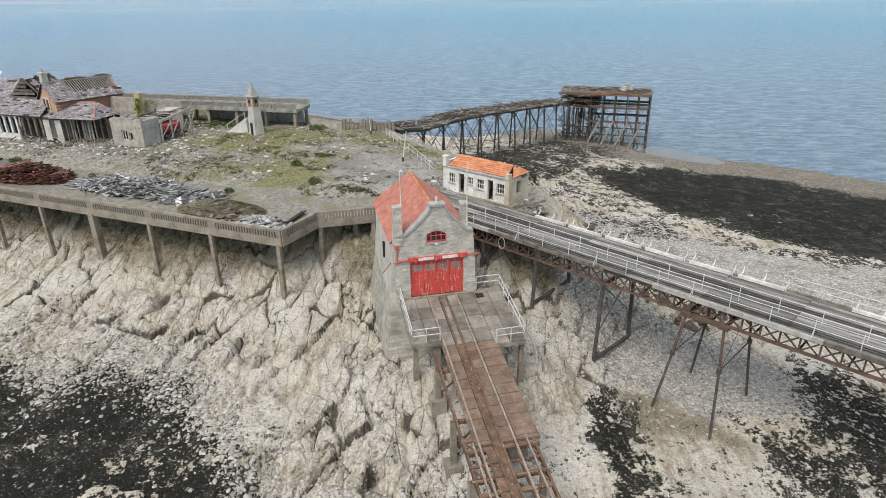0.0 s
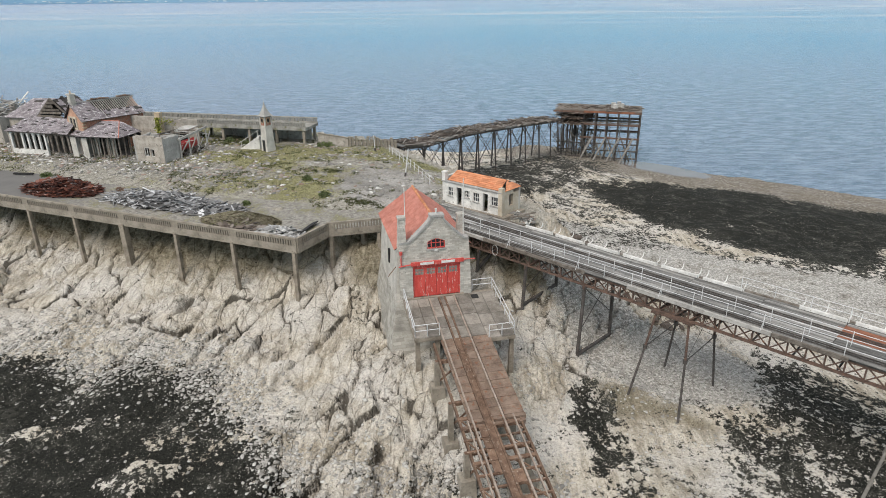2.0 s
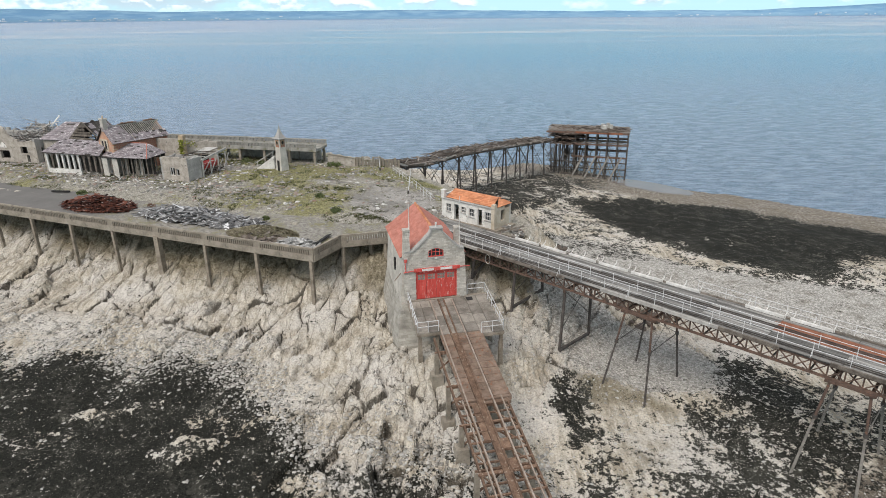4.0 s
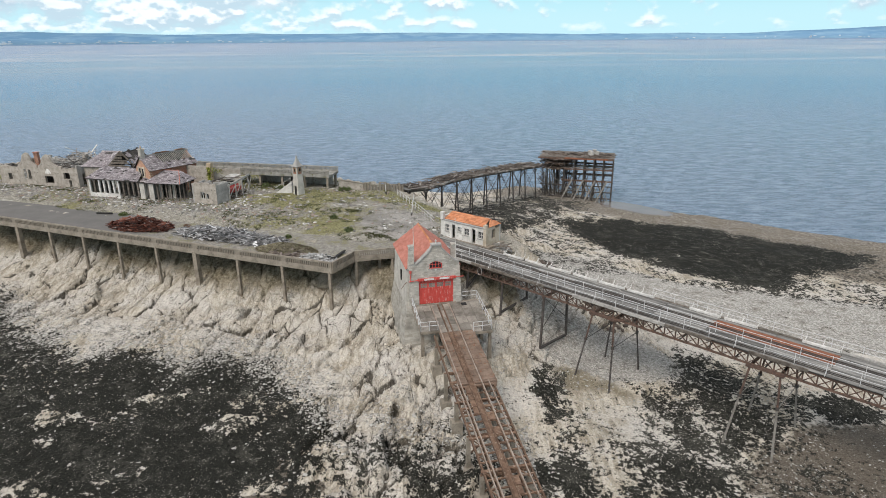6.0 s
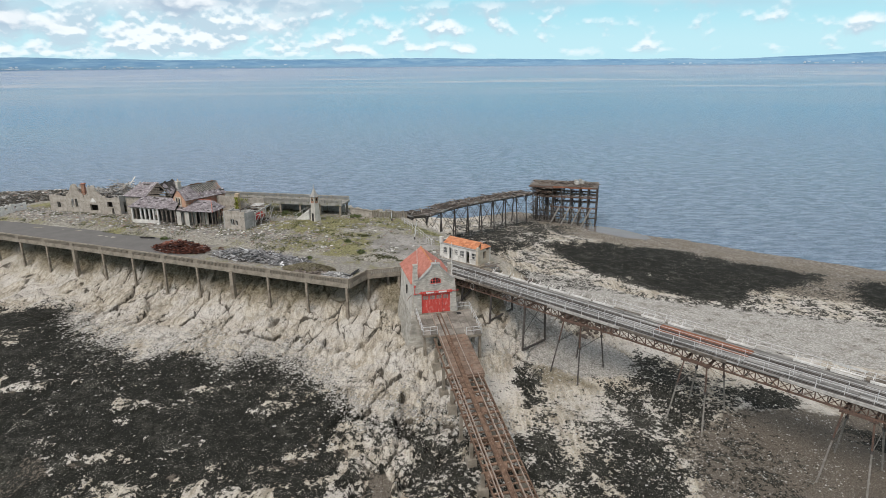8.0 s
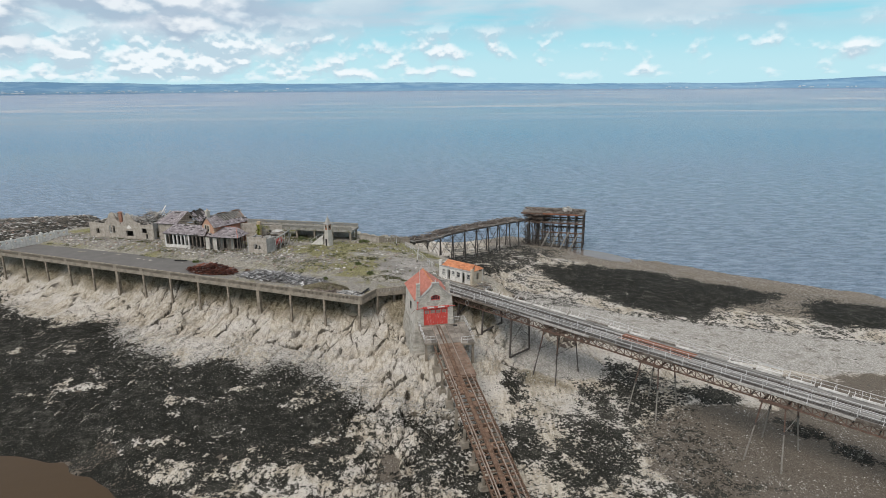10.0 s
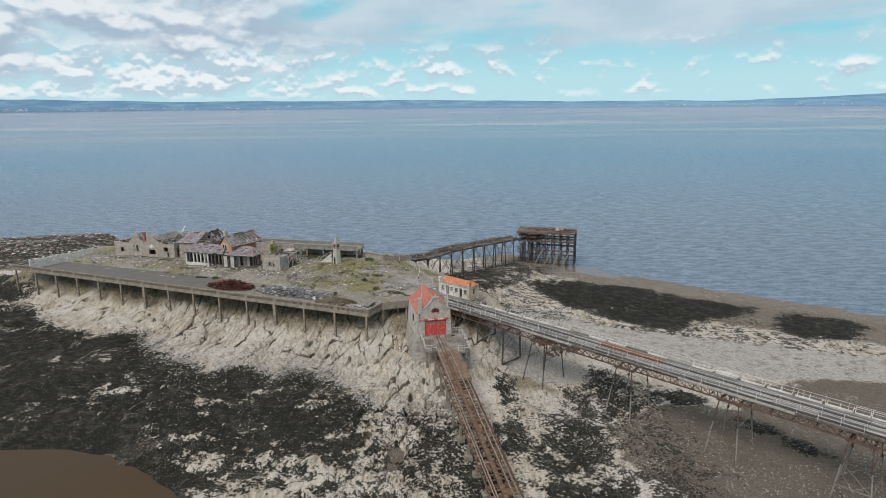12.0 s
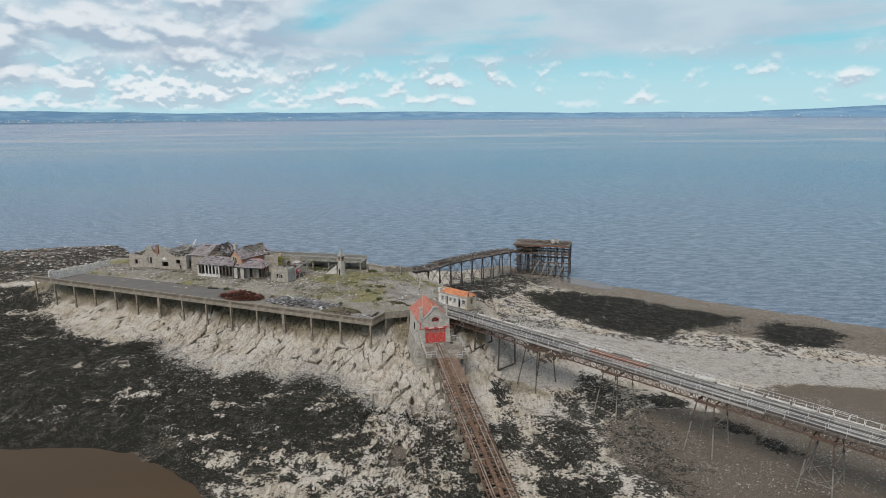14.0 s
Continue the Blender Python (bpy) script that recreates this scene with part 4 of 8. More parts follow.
part("front_wall", g, "house_stone", boathouse)
# the left wall leans out towards its foot; the right wall and the back gable
g = Geo()
g.hexa([(-1.45, 0.5, -0.3), (-0.75, 0.5, -0.3), (-0.75, 10, -0.3), (-1.45, 10, -0.3), (-1.1, 0.5, 4.5), (-0.7, 0.5, 4.5), (-0.7, 10, 4.5), (-1.1, 10, 4.5)])
part("side_wall", g, "wall_pale", boathouse, "pale rendered stone wall")
g = Geo()
g.hexa([(4.6, 0.5, -0.3), (5.12, 0.5, -0.3), (5.12, 10, -0.3), (4.6, 10, -0.3), (4.4, 0.5, 4.5), (4.8, 0.5, 4.5), (4.8, 10, 4.5), (4.4, 10, 4.5)])
part("side_wall", g, "house_stone", boathouse)
g = Geo()
g.prism([(-1.4, -0.3), (5.1, -0.3), (4.8, 4.5), (1.95, 6.75), (-1.1, 4.5)], 9.6, 10.0)
part("back_wall", g, "house_stone", boathouse)
g = Geo().box(-0.7, 0.5, -0.25, 4.6, 9.6, -0.1)
part("floor_slab", g, "concrete", boathouse)
# battered base down to the rock
g = Geo()
g.hexa([(-2.75, -1.5, -7.2), (5.7, -1.3, -7.2), (5.9, 10.3, -7.2), (-2.6, 10.3, -7.2), (-1.47, -0.05, -0.3), (5.14, -0.05, -0.3), (5.14, 10.05, -0.3), (-1.47, 10.05, -0.3)])
part("base", g, "base_stone", boathouse, "battered rubble stone base")


def tiled_slope(name, mat, parent, eave_a, eave_b, ridge_b, ridge_a, rows, thick=0.05, label="", broken=0.0, rnd=None):
    """A roof slope laid in overlapping courses, each course broken into wide tiles."""
    a, b, c, d = (Vector(p) for p in (eave_a, eave_b, ridge_b, ridge_a))
    nrm = (b - a).cross(d - a).normalized()
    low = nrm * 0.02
    # added backing sheet; its dark colour stands for shade where tiles are missing
    ob = part(name, Geo().slab(a - low, b - low, c - low, d - low, 0.03), "dark_timber_shade", parent, label)
    for i in range(rows):
        k0, k1 = i / rows, min((i + 1.25) / rows, 1.0)
        p0, p1 = a.lerp(d, k0), b.lerp(c, k0)
        q0, q1 = a.lerp(d, k1), b.lerp(c, k1)
        count = max(2, int((p1 - p0).length / (0.55 if mat == "slate" else 0.9)))
        for j in range(count):
            if rnd and rnd.random() < broken:
                continue
            lift = nrm * (thick * (1.0 + (rnd.uniform(-0.3, 0.5) if rnd else 0.0)))
            s0, s1 = p0.lerp(p1, j / count), p0.lerp(p1, (j + 0.985) / count)
            t0, t1 = q0.lerp(q1, j / count), q0.lerp(q1, (j + 0.985) / count)
            part("slate" if mat == "slate" else "roof_tile", Geo().hexa([s0, s1, t1 - nrm * 0.01, t0 - nrm * 0.01, s0 + lift, s1 + lift, t1 + nrm * 0.012, t0 + nrm * 0.012]), mat, ob)
    return ob


RL = random.Random(3)
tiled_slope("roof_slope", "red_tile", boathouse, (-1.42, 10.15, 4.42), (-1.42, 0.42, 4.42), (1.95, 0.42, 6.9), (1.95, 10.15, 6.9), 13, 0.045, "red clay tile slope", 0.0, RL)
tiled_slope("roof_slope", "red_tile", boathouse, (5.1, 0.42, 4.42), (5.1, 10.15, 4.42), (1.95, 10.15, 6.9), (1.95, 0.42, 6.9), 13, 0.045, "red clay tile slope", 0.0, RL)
for j in range(22):
    part("ridge_tile", Geo().tube((1.95, 0.45 + j * 0.44, 6.92), (1.95, 0.86 + j * 0.44, 6.92), 0.13, 8, 0.12), "orange_tile", boathouse)
for a_, b_ in zip(GABLE, GABLE[1:]):
    g = Geo()
    g.beam((a_[0], 0.22, a_[1] + 0.06), (b_[0], 0.22, b_[1] + 0.06), 0.66, 0.15, (0, 0, 1) if abs(b_[0] - a_[0]) > 0.1 else (1, 0, 0))
    part("coping_stone", g, "stone_dressed", boathouse)
part("coping_stone", Geo().box(1.5, -0.16, 7.18, 2.7, 0.62, 7.36), "stone_dressed", boathouse, "dressed stone gable capping")
for x0, x1, y0, zb, zt in ((-1.08, -0.56, -0.06, 4.4, 7.2), (4.25, 4.75, 1.4, 4.3, 6.6)):
    g = Geo()
    g.hexa([(x0 - 0.14, y0 - 0.02, zb), (x1 + 0.1, y0 - 0.02, zb), (x1 + 0.1, y0 + 0.62, zb), (x0 - 0.14, y0 + 0.62, zb), (x0, y0 + 0.02, zt), (x1, y0 + 0.02, zt), (x1, y0 + 0.52, zt), (x0, y0 + 0.52, zt)])
    g.box(x0 - 0.07, y0 - 0.06, zt, x1 + 0.07, y0 + 0.6, zt + 0.16)
    part("chimney", g, "house_stone", boathouse)
# doors, four tall leaves with small panes
part("door_frame", Geo().box(0.0, 0.12, 2.78, 4.1, 0.3, 2.96).box(0, 0.12, 0, 0.1, 0.3, 2.78).box(4.0, 0.12, 0, 4.1, 0.3, 2.78), "red_paint", boathouse, "red timber door frame")
for k in range(4):
    x0 = 0.1 + k * 0.975
    g = Geo().box(x0 + 0.01, 0.16, 0.03, x0 + 0.965, 0.22, 2.05)
    g.box(x0 + 0.01, 0.16, 2.6, x0 + 0.965, 0.22, 2.78)
    g.box(x0 + 0.01, 0.16, 2.05, x0 + 0.13, 0.22, 2.6).box(x0 + 0.845, 0.16, 2.05, x0 + 0.965, 0.22, 2.6)
    leaf_ = part("door", g, "red_paint", boathouse, "faded red boarded door leaf")
    for j in range(7):
        part("board", Geo().box(x0 + 0.02 + j * 0.135, 0.148, 0.05, x0 + 0.14 + j * 0.135, 0.162, 2.02), "red_paint", leaf_)
    part("pane", Geo().box(x0 + 0.13, 0.18, 2.05, x0 + 0.845, 0.2, 2.6), "pane_old", leaf_)
    g = Geo()
    for j in (1, 2):
        g.box(x0 + 0.13 + j * 0.238 - 0.015, 0.165, 2.05, x0 + 0.13 + j * 0.238 + 0.015, 0.18, 2.6)
    g.box(x0 + 0.13, 0.165, 2.31, x0 + 0.845, 0.18, 2.34)
    part("glazing_bar", g, "red_paint", leaf_)
g = Geo().box(-0.15, -0.14, 3.02, 4.35, 0.0, 3.34)
part("lintel", g, "red_paint", boathouse, "red painted lintel board")
part("sign_board", Geo().box(0.62, -0.17, 3.08, 1.78, -0.14, 3.3), "white_paint", boathouse, "blank white sign board")
part("sign_board", Geo().box(2.42, -0.17, 3.08, 3.6, -0.14, 3.3), "white_paint", boathouse, "blank white sign board")
for a_, b_ in (((-1.2, -0.12, 3.06), (0.0, -0.12, 3.2)), ((4.3, -0.12, 3.22), (5.35, -0.12, 3.2))):
    part("gutter_pipe", Geo().tube(a_, b_, 0.05), "red_paint", boathouse, "red painted pipe")
part("hopper", Geo().box(-1.1, -0.2, 4.12, -0.86, 0.0, 4.4).tube((-0.98, -0.1, 3.1), (-0.98, -0.1, 4.12), 0.05), "red_paint", boathouse, "red rainwater hopper and pipe")
part("lamp_bracket", Geo().tube((-1.2, 1.2, 2.6), (-2.0, 0.6, 2.0), 0.035), "rust", boathouse, "thin iron bracket")
# the arched window
g = Geo().box(1.25, 0.06, 4.4, 2.78, 0.16, 4.48).box(1.25, 0.06, 4.48, 1.33, 0.16, 5.02).box(2.7, 0.06, 4.48, 2.78, 0.16, 5.02)
for k in (1, 2, 3):
    g.box(1.25 + k * 0.3825 - 0.025, 0.06, 4.48, 1.25 + k * 0.3825 + 0.025, 0.14, 5.02 + 0.24 * math.sin(math.pi * k / 4))
g.box(1.33, 0.07, 4.86, 2.7, 0.13, 4.9)
for a_, b_ in zip(arch, arch[1:]):
    g.beam((a_[0], 0.1, a_[1] - 0.03), (b_[0], 0.1, b_[1] - 0.03), 0.1, 0.08)
win = part("window", g, "red_paint", boathouse, "arched window with red frame")
part("pane", Geo().prism([(1.27, 4.44)] + [(2.74, 4.44)] + arch[::-1], 0.15, 0.17), "glass", win)
part("window_sill", Geo().box(1.12, -0.08, 4.28, 2.9, 0.2, 4.4), "stone_dressed", win)
part("lamp_box", Geo().box(1.86, -0.14, 4.2, 2.12, 0.0, 4.34), "white_paint", boathouse, "small white floodlight")
# the slit and its inner shade are one dark block
part("slit_window", Geo().box(-1.42, 4.2, 1.7, -1.25, 4.55, 3.0), "void_dark", boathouse)
for x, y, z0, z1 in ((4.47, 0.55, 4.9, 10.1), (-0.5, 0.2, 6.6, 9.75)):
    part("pole", Geo().tube((x, y, z0), (x, y, z1), 0.045, 8, 0.03), "white_paint", boathouse, "white painted pole")
part("finial", Geo().tube((2.1, 0.3, 7.36), (2.1, 0.3, 7.6), 0.06).box(2.02, 0.22, 7.6, 2.18, 0.38, 7.78), "white_paint", boathouse, "small white lamp on the gable")

# ---- launching platform and slipway ----
SLOPE = 0.18


def slip_z(v):
    return SLOPE * v


platform = thing("launching_platform", "worn concrete launching platform with galvanised rails", "platform", HOUSE)


def sloped(g, u0, u1, v0, v1, top, t):
    """A slab lying on the slipway's slope, v0 the lower end."""
    return g.hexa([(u0, v0, slip_z(v0) + top - t), (u1, v0, slip_z(v0) + top - t), (u1, v1, slip_z(v1) + top - t), (u0, v1, slip_z(v1) + top - t), (u0, v0, slip_z(v0) + top), (u1, v0, slip_z(v0) + top), (u1, v1, slip_z(v1) + top), (u0, v1, slip_z(v1) + top)])


part("frame_beam", sloped(sloped(sloped(Geo(), -0.9, 1.2, -5.1, -0.1, -0.09, 0.3), 1.2, 4.8, -5.6, -0.1, -0.09, 0.3), 4.8, 7.05, -6.05, 0.3, -0.09, 0.3), "concrete_brown", platform)
rp = random.Random(7)
cols_u = [-0.9, 0.25, 1.2, 2.05, 2.72, 3.6, 4.8, 5.9, 7.05]
for i in range(len(cols_u) - 1):
    u0, u1 = cols_u[i], cols_u[i + 1]
    lo = -5.1 if u0 < 1.1 else (-5.6 if u0 < 4.7 else -6.05)
    n = 4
    for j in range(n):
        a, b = lo + (-0.05 - lo) * j / n, lo + (-0.05 - lo) * (j + 1) / n
        me = sloped(Geo(), u0 + 0.022, u1 - 0.022, a + 0.022, b - 0.022, rp.uniform(-0.012, 0.004), 0.1).mesh("paving_slab")
        part("paving_slab", me, "platform_slab", platform)
# a dark slab; the hatch's unlit depth is only colour
part("hatch", sloped(Geo(), 4.9, 5.5, -0.9, -0.4, 0.05, 0.08), "void_dark", platform, "dark open hatch")
part("sill", Geo().box(-0.9, -0.22, -0.05, 4.4, 0.02, 0.06), "concrete", platform, "yellowed concrete sill")


def rail_run(parent, pts, spacing=1.25, high=1.05, mat="galvanised", rails=(1.0, 0.52), r=0.034):
    """Posts and rails along a line of points at foot level."""
    for a, b in zip(pts, pts[1:]):
        a, b = Vector(a), Vector(b)
        n = max(1, round((b - a).length / spacing))
        for k in range(n + 1):
            p = a.lerp(b, k / n)
            part("post", Geo().tube(p, p + Vector((0, 0, high)), r, 6), mat, parent)
        for f in rails:
            off = Vector((0, 0, high * f))
            part("rail", Geo().tube(a + off, b + off, r, 6), mat, parent)


rails_l = thing("handrail", "galvanised tube handrail at the platform edge", "railing", HOUSE, "platform handrails")
rail_run(rails_l, [(-0.84, -0.1, slip_z(-0.1)), (-0.84, -5.0, slip_z(-5.0)), (1.1, -5.0, slip_z(-5.0))])
rails_r = thing("handrail", "galvanised tube handrail at the platform edge", "railing", HOUSE, "platform handrails")
rail_run(rails_r, [(5.2, 0.2, 0.03), (6.98, 0.2, 0.03), (6.98, -5.95, slip_z(-5.95)), (4.9, -5.95, slip_z(-5.95))])


def to_world(u, v, z=0.0):
    return HOUSE @ Vector((u, v, z))


def foot(u, v):
    p = to_world(u, v)
    return height(p.x, p.y) - 18.0


for u, v in ((-0.6, -4.7), (1.0, -4.7), (5.0, -5.6), (6.85, -5.7), (6.85, -2.4), (5.2, -2.4)):
    zt = slip_z(v) - 0.38
    part("column", Geo().hexa([(u - 0.2, v - 0.2, foot(u, v) - 0.4), (u + 0.2, v - 0.2, foot(u, v) - 0.4), (u + 0.2, v + 0.2, foot(u, v) - 0.4), (u - 0.2, v + 0.2, foot(u, v) - 0.4), (u - 0.15, v - 0.15, zt), (u + 0.15, v - 0.15, zt), (u + 0.15, v + 0.15, zt), (u - 0.15, v + 0.15, zt)]), "concrete_brown", platform)

slipway = thing("slipway", "long rusted slipway with greased rails on concrete piers", "slipway", HOUSE)
V_PLANK, V_END = -13.8, -54.0
rs = random.Random(11)
for k in range(10):
    v1 = -5.62 - k * 0.82
    v0 = v1 - 0.8
    for u0, u1 in ((1.05, 2.05), (2.72, 3.55), (3.57, 5.0)):
        part("plank", sloped(Geo(), u0 + 0.01, u1 - 0.01, v0 + 0.01, v1 - 0.01, rs.uniform(-0.04, -0.01), 0.09), "brown_plank", slipway)
part("keelway", sloped(Geo(), 2.2, 2.56, V_END, -0.1, -0.02, 0.10), "rust", slipway, "rusty keel channel")
for u0 in (2.06, 2.56):
    part("keelway_lip", sloped(Geo(), u0, u0 + 0.14, V_END, -0.1, 0.07, 0.22), "rust", slipway, "rusty channel side")
for u in (1.3, 3.44):
    part("rail", sloped(Geo(), u - 0.06, u + 0.06, V_END, -0.3, 0.09, 0.10), "rail_worn", slipway, "worn pale running rail")
for u in (0.98, 4.2):
    part("stringer", sloped(Geo(), u - 0.05, u + 0.05, V_END, V_PLANK, -0.02, 0.18), "rail_worn", slipway)
for u in (0.5, 1.3, 3.44, 4.62):
    part("beam", sloped(Geo(), u - 0.07, u + 0.07, V_END, -5.7, -0.14, 0.34), "rust", slipway, "rusty longitudinal beam")
k = 0
v = V_PLANK + 0.3
while v > V_END:
    w = 0.055 if k % 4 else 0.12
    part("tie", sloped(Geo(), 0.38 + rs.uniform(-0.1, 0.1), 4.62 + rs.uniform(-0.1, 0.1), v - w, v + w, -0.1, 0.14), "rust", slipway)
    if k % 2 == 0:
        for (ua, ub) in ((0.5, 1.5), (3.24, 4.5)):
            part("brace", Geo().beam((ua, v, slip_z(v) - 0.2), (ub, v - 1.5, slip_z(v - 1.5) - 0.2), 0.08, 0.1), "rust", slipway)
    if rs.random() < 0.3:
        u0 = rs.choice([1.55, 2.72, 3.5, 0.55])
        part("plank", sloped(Geo(), u0, u0 + rs.uniform(0.3, 0.7), v - 0.95, v - 0.1, -0.03, 0.06), "rust", slipway)
    v -= 0.92
    k += 1
g = sloped(sloped(Geo(), 1.1, 5.05, V_PLANK - 0.25, V_PLANK, -0.05, 0.3), 0.5, 4.9, V_PLANK - 0.6, V_PLANK - 0.35, -0.15, 0.3)
part("end_beam", g, "brown_plank", slipway)
for k in range(11):
    v = -7.4 - k * 4.3
    for u in (0.35, 4.55):
        zf, zt = foot(u, v), slip_z(v) - 0.44
        zf = min(zf, zt - 0.9)
        g = Geo().hexa([(u - 0.2, v - 0.2, zf), (u + 0.2, v - 0.2, zf), (u + 0.2, v + 0.2, zf), (u - 0.2, v + 0.2, zf), (u - 0.17, v - 0.17, zt), (u + 0.17, v - 0.17, zt), (u + 0.17, v + 0.17, zt), (u - 0.17, v + 0.17, zt)])
        pier = part("pier", g, "concrete", slipway, "concrete pier on a block footing")
        hf = min(0.95, (zt - zf) * 0.4)
        part("footing", Geo().hexa([(u - 0.58, v - 0.58, zf - 0.8), (u + 0.58, v - 0.58, zf - 0.8), (u + 0.58, v + 0.58, zf - 0.8), (u - 0.58, v + 0.58, zf - 0.8), (u - 0.5, v - 0.5, zf + hf), (u + 0.5, v - 0.5, zf + hf), (u + 0.5, v + 0.5, zf + hf), (u - 0.5, v + 0.5, zf + hf)]), "concrete", pier)
    zb = slip_z(v) - 0.5
    g = Geo().beam((0.2, v, zb), (4.7, v, zb), 0.22, 0.26)
    g.beam((0.4, v, max(zb - 1.8, foot(0.4, v) + 0.6)), (2.4, v, zb - 0.1), 0.1, 0.12).beam((4.5, v, max(zb - 1.8, foot(4.5, v) + 0.6)), (2.4, v, zb - 0.1), 0.1, 0.12)
    part("crosshead", g, "rust", slipway)

# ---- the pier bridge to the shore ----
# s runs along it from the island, w across from its near edge
BRIDGE = pose(0.5, 52.2, 20.2, 0, 0, -45)
S0, S1, WIDE = -9.0, 112.0, 5.5


def bfoot(s, w):
    p = BRIDGE @ Vector((s, w, 0))
    return height(p.x, p.y) - 20.2


bridge = thing("pier_bridge", "derelict iron pier bridge with weathered grey plank deck", "bridge", BRIDGE)
rb = random.Random(21)
rest = Geo()
for i in range(22):
    for j in range(15):
        s0, s1 = S0 + i * 5.5, S0 + (i + 1) * 5.5
        w0, w1 = j * WIDE / 15, (j + 1) * WIDE / 15
        if 32.5 < (s0 + s1) / 2 < 45.5 and 7 <= j <= 12:
            continue
        if rb.random() < 0.03:
            continue
        dz = rb.uniform(-0.02, 0.015)
        cut = rb.uniform(0, 0.06)
        if i < 20:
            part("plank", Geo().box(s0 + 0.01 + cut, w0 + 0.025, -0.07 + dz, s1 - 0.01, w1 - 0.025, dz), "grey_plank", bridge)
        else:
            rest.box(s0 + 0.01, w0 + 0.012, -0.07 + dz, s1 - 0.01, w1 - 0.012, dz)
tagged(part("planking", rest, "grey_plank", bridge), kind="stuff")
part("under_deck", Geo().box(S0, 0.15, -0.22, S1, WIDE - 0.15, -0.12), "dark_iron", bridge)
part("deck_plate", Geo().box(34.6, 2.5, -0.1, 46.1, 4.85, -0.05).box(34.6, 3.55, -0.06, 46.1, 3.62, 0.0).box(34.6, 4.2, -0.06, 46.1, 4.27, 0.0), "rust_plate", bridge, "bare rust-red deck plates where boards are gone")
# edge timbers
for w, mat, keep in ((-0.06, "old_timber", 0.75), (WIDE + 0.02, "old_timber", 0.85)):
    s = S0 + 6
    while s < S1:
        ln = rb.uniform(3.0, 6.5)
        if rb.random() < keep:
            part("edge_board", Geo().box(s + 0.03, w - 0.08, -0.2, s + ln, w + 0.1, 0.1 + rb.uniform(-0.04, 0.03)), "timber_grey" if rb.random() < 0.4 else mat, bridge)
        s += ln
for w0 in (0.0, 2.6):
    g = Geo()
    for wv in (0.45, 0.75):
        g.box(S0 + 8, w0 + wv, 0.02, S1, w0 + wv + 0.07, 0.09)
    part("service_pipe", g, "dark_iron", bridge, "thin dark service pipe")
# lattice trusses
DEEP = 1.45
for w in (0.35, WIDE - 0.35):
    s = S0 + 7
    while s < S1 - 1:
        e = min(s + 8.1, S1)
        g = Geo().box(s, w - 0.12, -0.42, e, w + 0.12, -0.24).box(s, w - 0.12, -DEEP, e, w + 0.12, -DEEP + 0.14)
        n = 7
        st = (e - s) / n
        for k in range(n):
            a = s + k * st
            g.beam((a, w - 0.04, -DEEP + 0.1), (a + st, w - 0.04, -0.35), 0.07, 0.1, (0, 1, 0))
            g.beam((a, w + 0.04, -0.35), (a + st, w + 0.04, -DEEP + 0.1), 0.07, 0.1, (0, 1, 0))
            g.box(a - 0.05, w - 0.06, -DEEP, a + 0.05, w + 0.06, -0.3)
        part("truss", g, "rusty_steel" if w < 1 else "dark_iron", bridge, "rusty lattice girder")
        s = e
g = Geo()
s = S0 + 7
while s < S1:
    g.box(s - 0.06, 0.3, -0.5, s + 0.06, WIDE - 0.3, -0.3)
    g.beam((s, 0.4, -DEEP + 0.08), (s, WIDE - 0.4, -DEEP + 0.08), 0.1, 0.12)
    s += 2.7
part("cross_girder", g, "dark_iron", bridge)

# scaffold rails along the walkway
def bridge_rail(w, s_from, s_to, label):
    r_ = thing("handrail", label, "railing", BRIDGE @ pose(s_from, w, 0), "bridge handrails")
    ln = s_to - s_from
    n = round(ln / 2.5)
    post = Geo().tube((0, 0, -0.1), (0, 0, 1.12), 0.028, 6).mesh("post")
    post.materials.append(MATS["galvanised"])
    for k in range(n + 1):
        ob = piece("post", post, r_, pose(k * ln / n, 0, 0, rb.uniform(-1.5, 1.5), 0, 0))
        if k % 3 == 0 and w < 1:
            part("stay", Geo().tube((k * ln / n, 0, 0.75), (k * ln / n, -0.45, 0.0), 0.022, 5), "galvanised", r_)
    for z in (1.06, 0.56):
        part("rail", Geo().tube((0, 0, z), (ln, 0, z), 0.026, 6), "galvanised", r_)
    return r_


for a, b in ((1.0, 31.0), (31.0, 61.0), (61.0, 91.0), (91.0, 111.0)):
    bridge_rail(0.18, a, b, "low galvanised scaffold rail along the bridge edge")
    bridge_rail(1.75, a, b, "galvanised scaffold rail along the bridge walkway")
for a, b in ((40.0, 60.0), (60.0, 76.0), (27.5, 40.0)):
    bridge_rail(WIDE + 0.05, a, b, "thin galvanised rail on the seaward edge")

# bench backs along the seaward edge
def bench(length, full):
    b_ = thing("bench", "white-painted bench on the bridge edge with missing boards", "bench", Matrix.Identity(4), "bridge benches")
    part("seat_board", Geo().box(0, 0.0, 0.36, length, 0.34, 0.41), "white_paint", b_) if full else None
    part("kick_board", Geo().box(0, -0.04, 0.02, length * 0.92, 0.14, 0.26), "white_paint", b_)
    n = max(2, round(length / 1.25))
    for k in range(n):
        x = 0.2 + k * (length - 0.4) / (n - 1)
        g = Geo()
        pts = [(x, 0.10, 0.0), (x, 0.12, 0.34), (x, 0.36, 0.36), (x, 0.46, 0.52), (x, 0.50, 0.74)]
        for p_, q_ in zip(pts, pts[1:]):
            g.beam(p_, q_, 0.05, 0.07, (1, 0, 0))
        part("bracket", g, "white_paint", b_, "curved white iron bracket")
    if full:
        part("back_board", Geo().box(0, 0.5, 0.7, length, 0.53, 0.9), "white_paint", b_)
    return b_


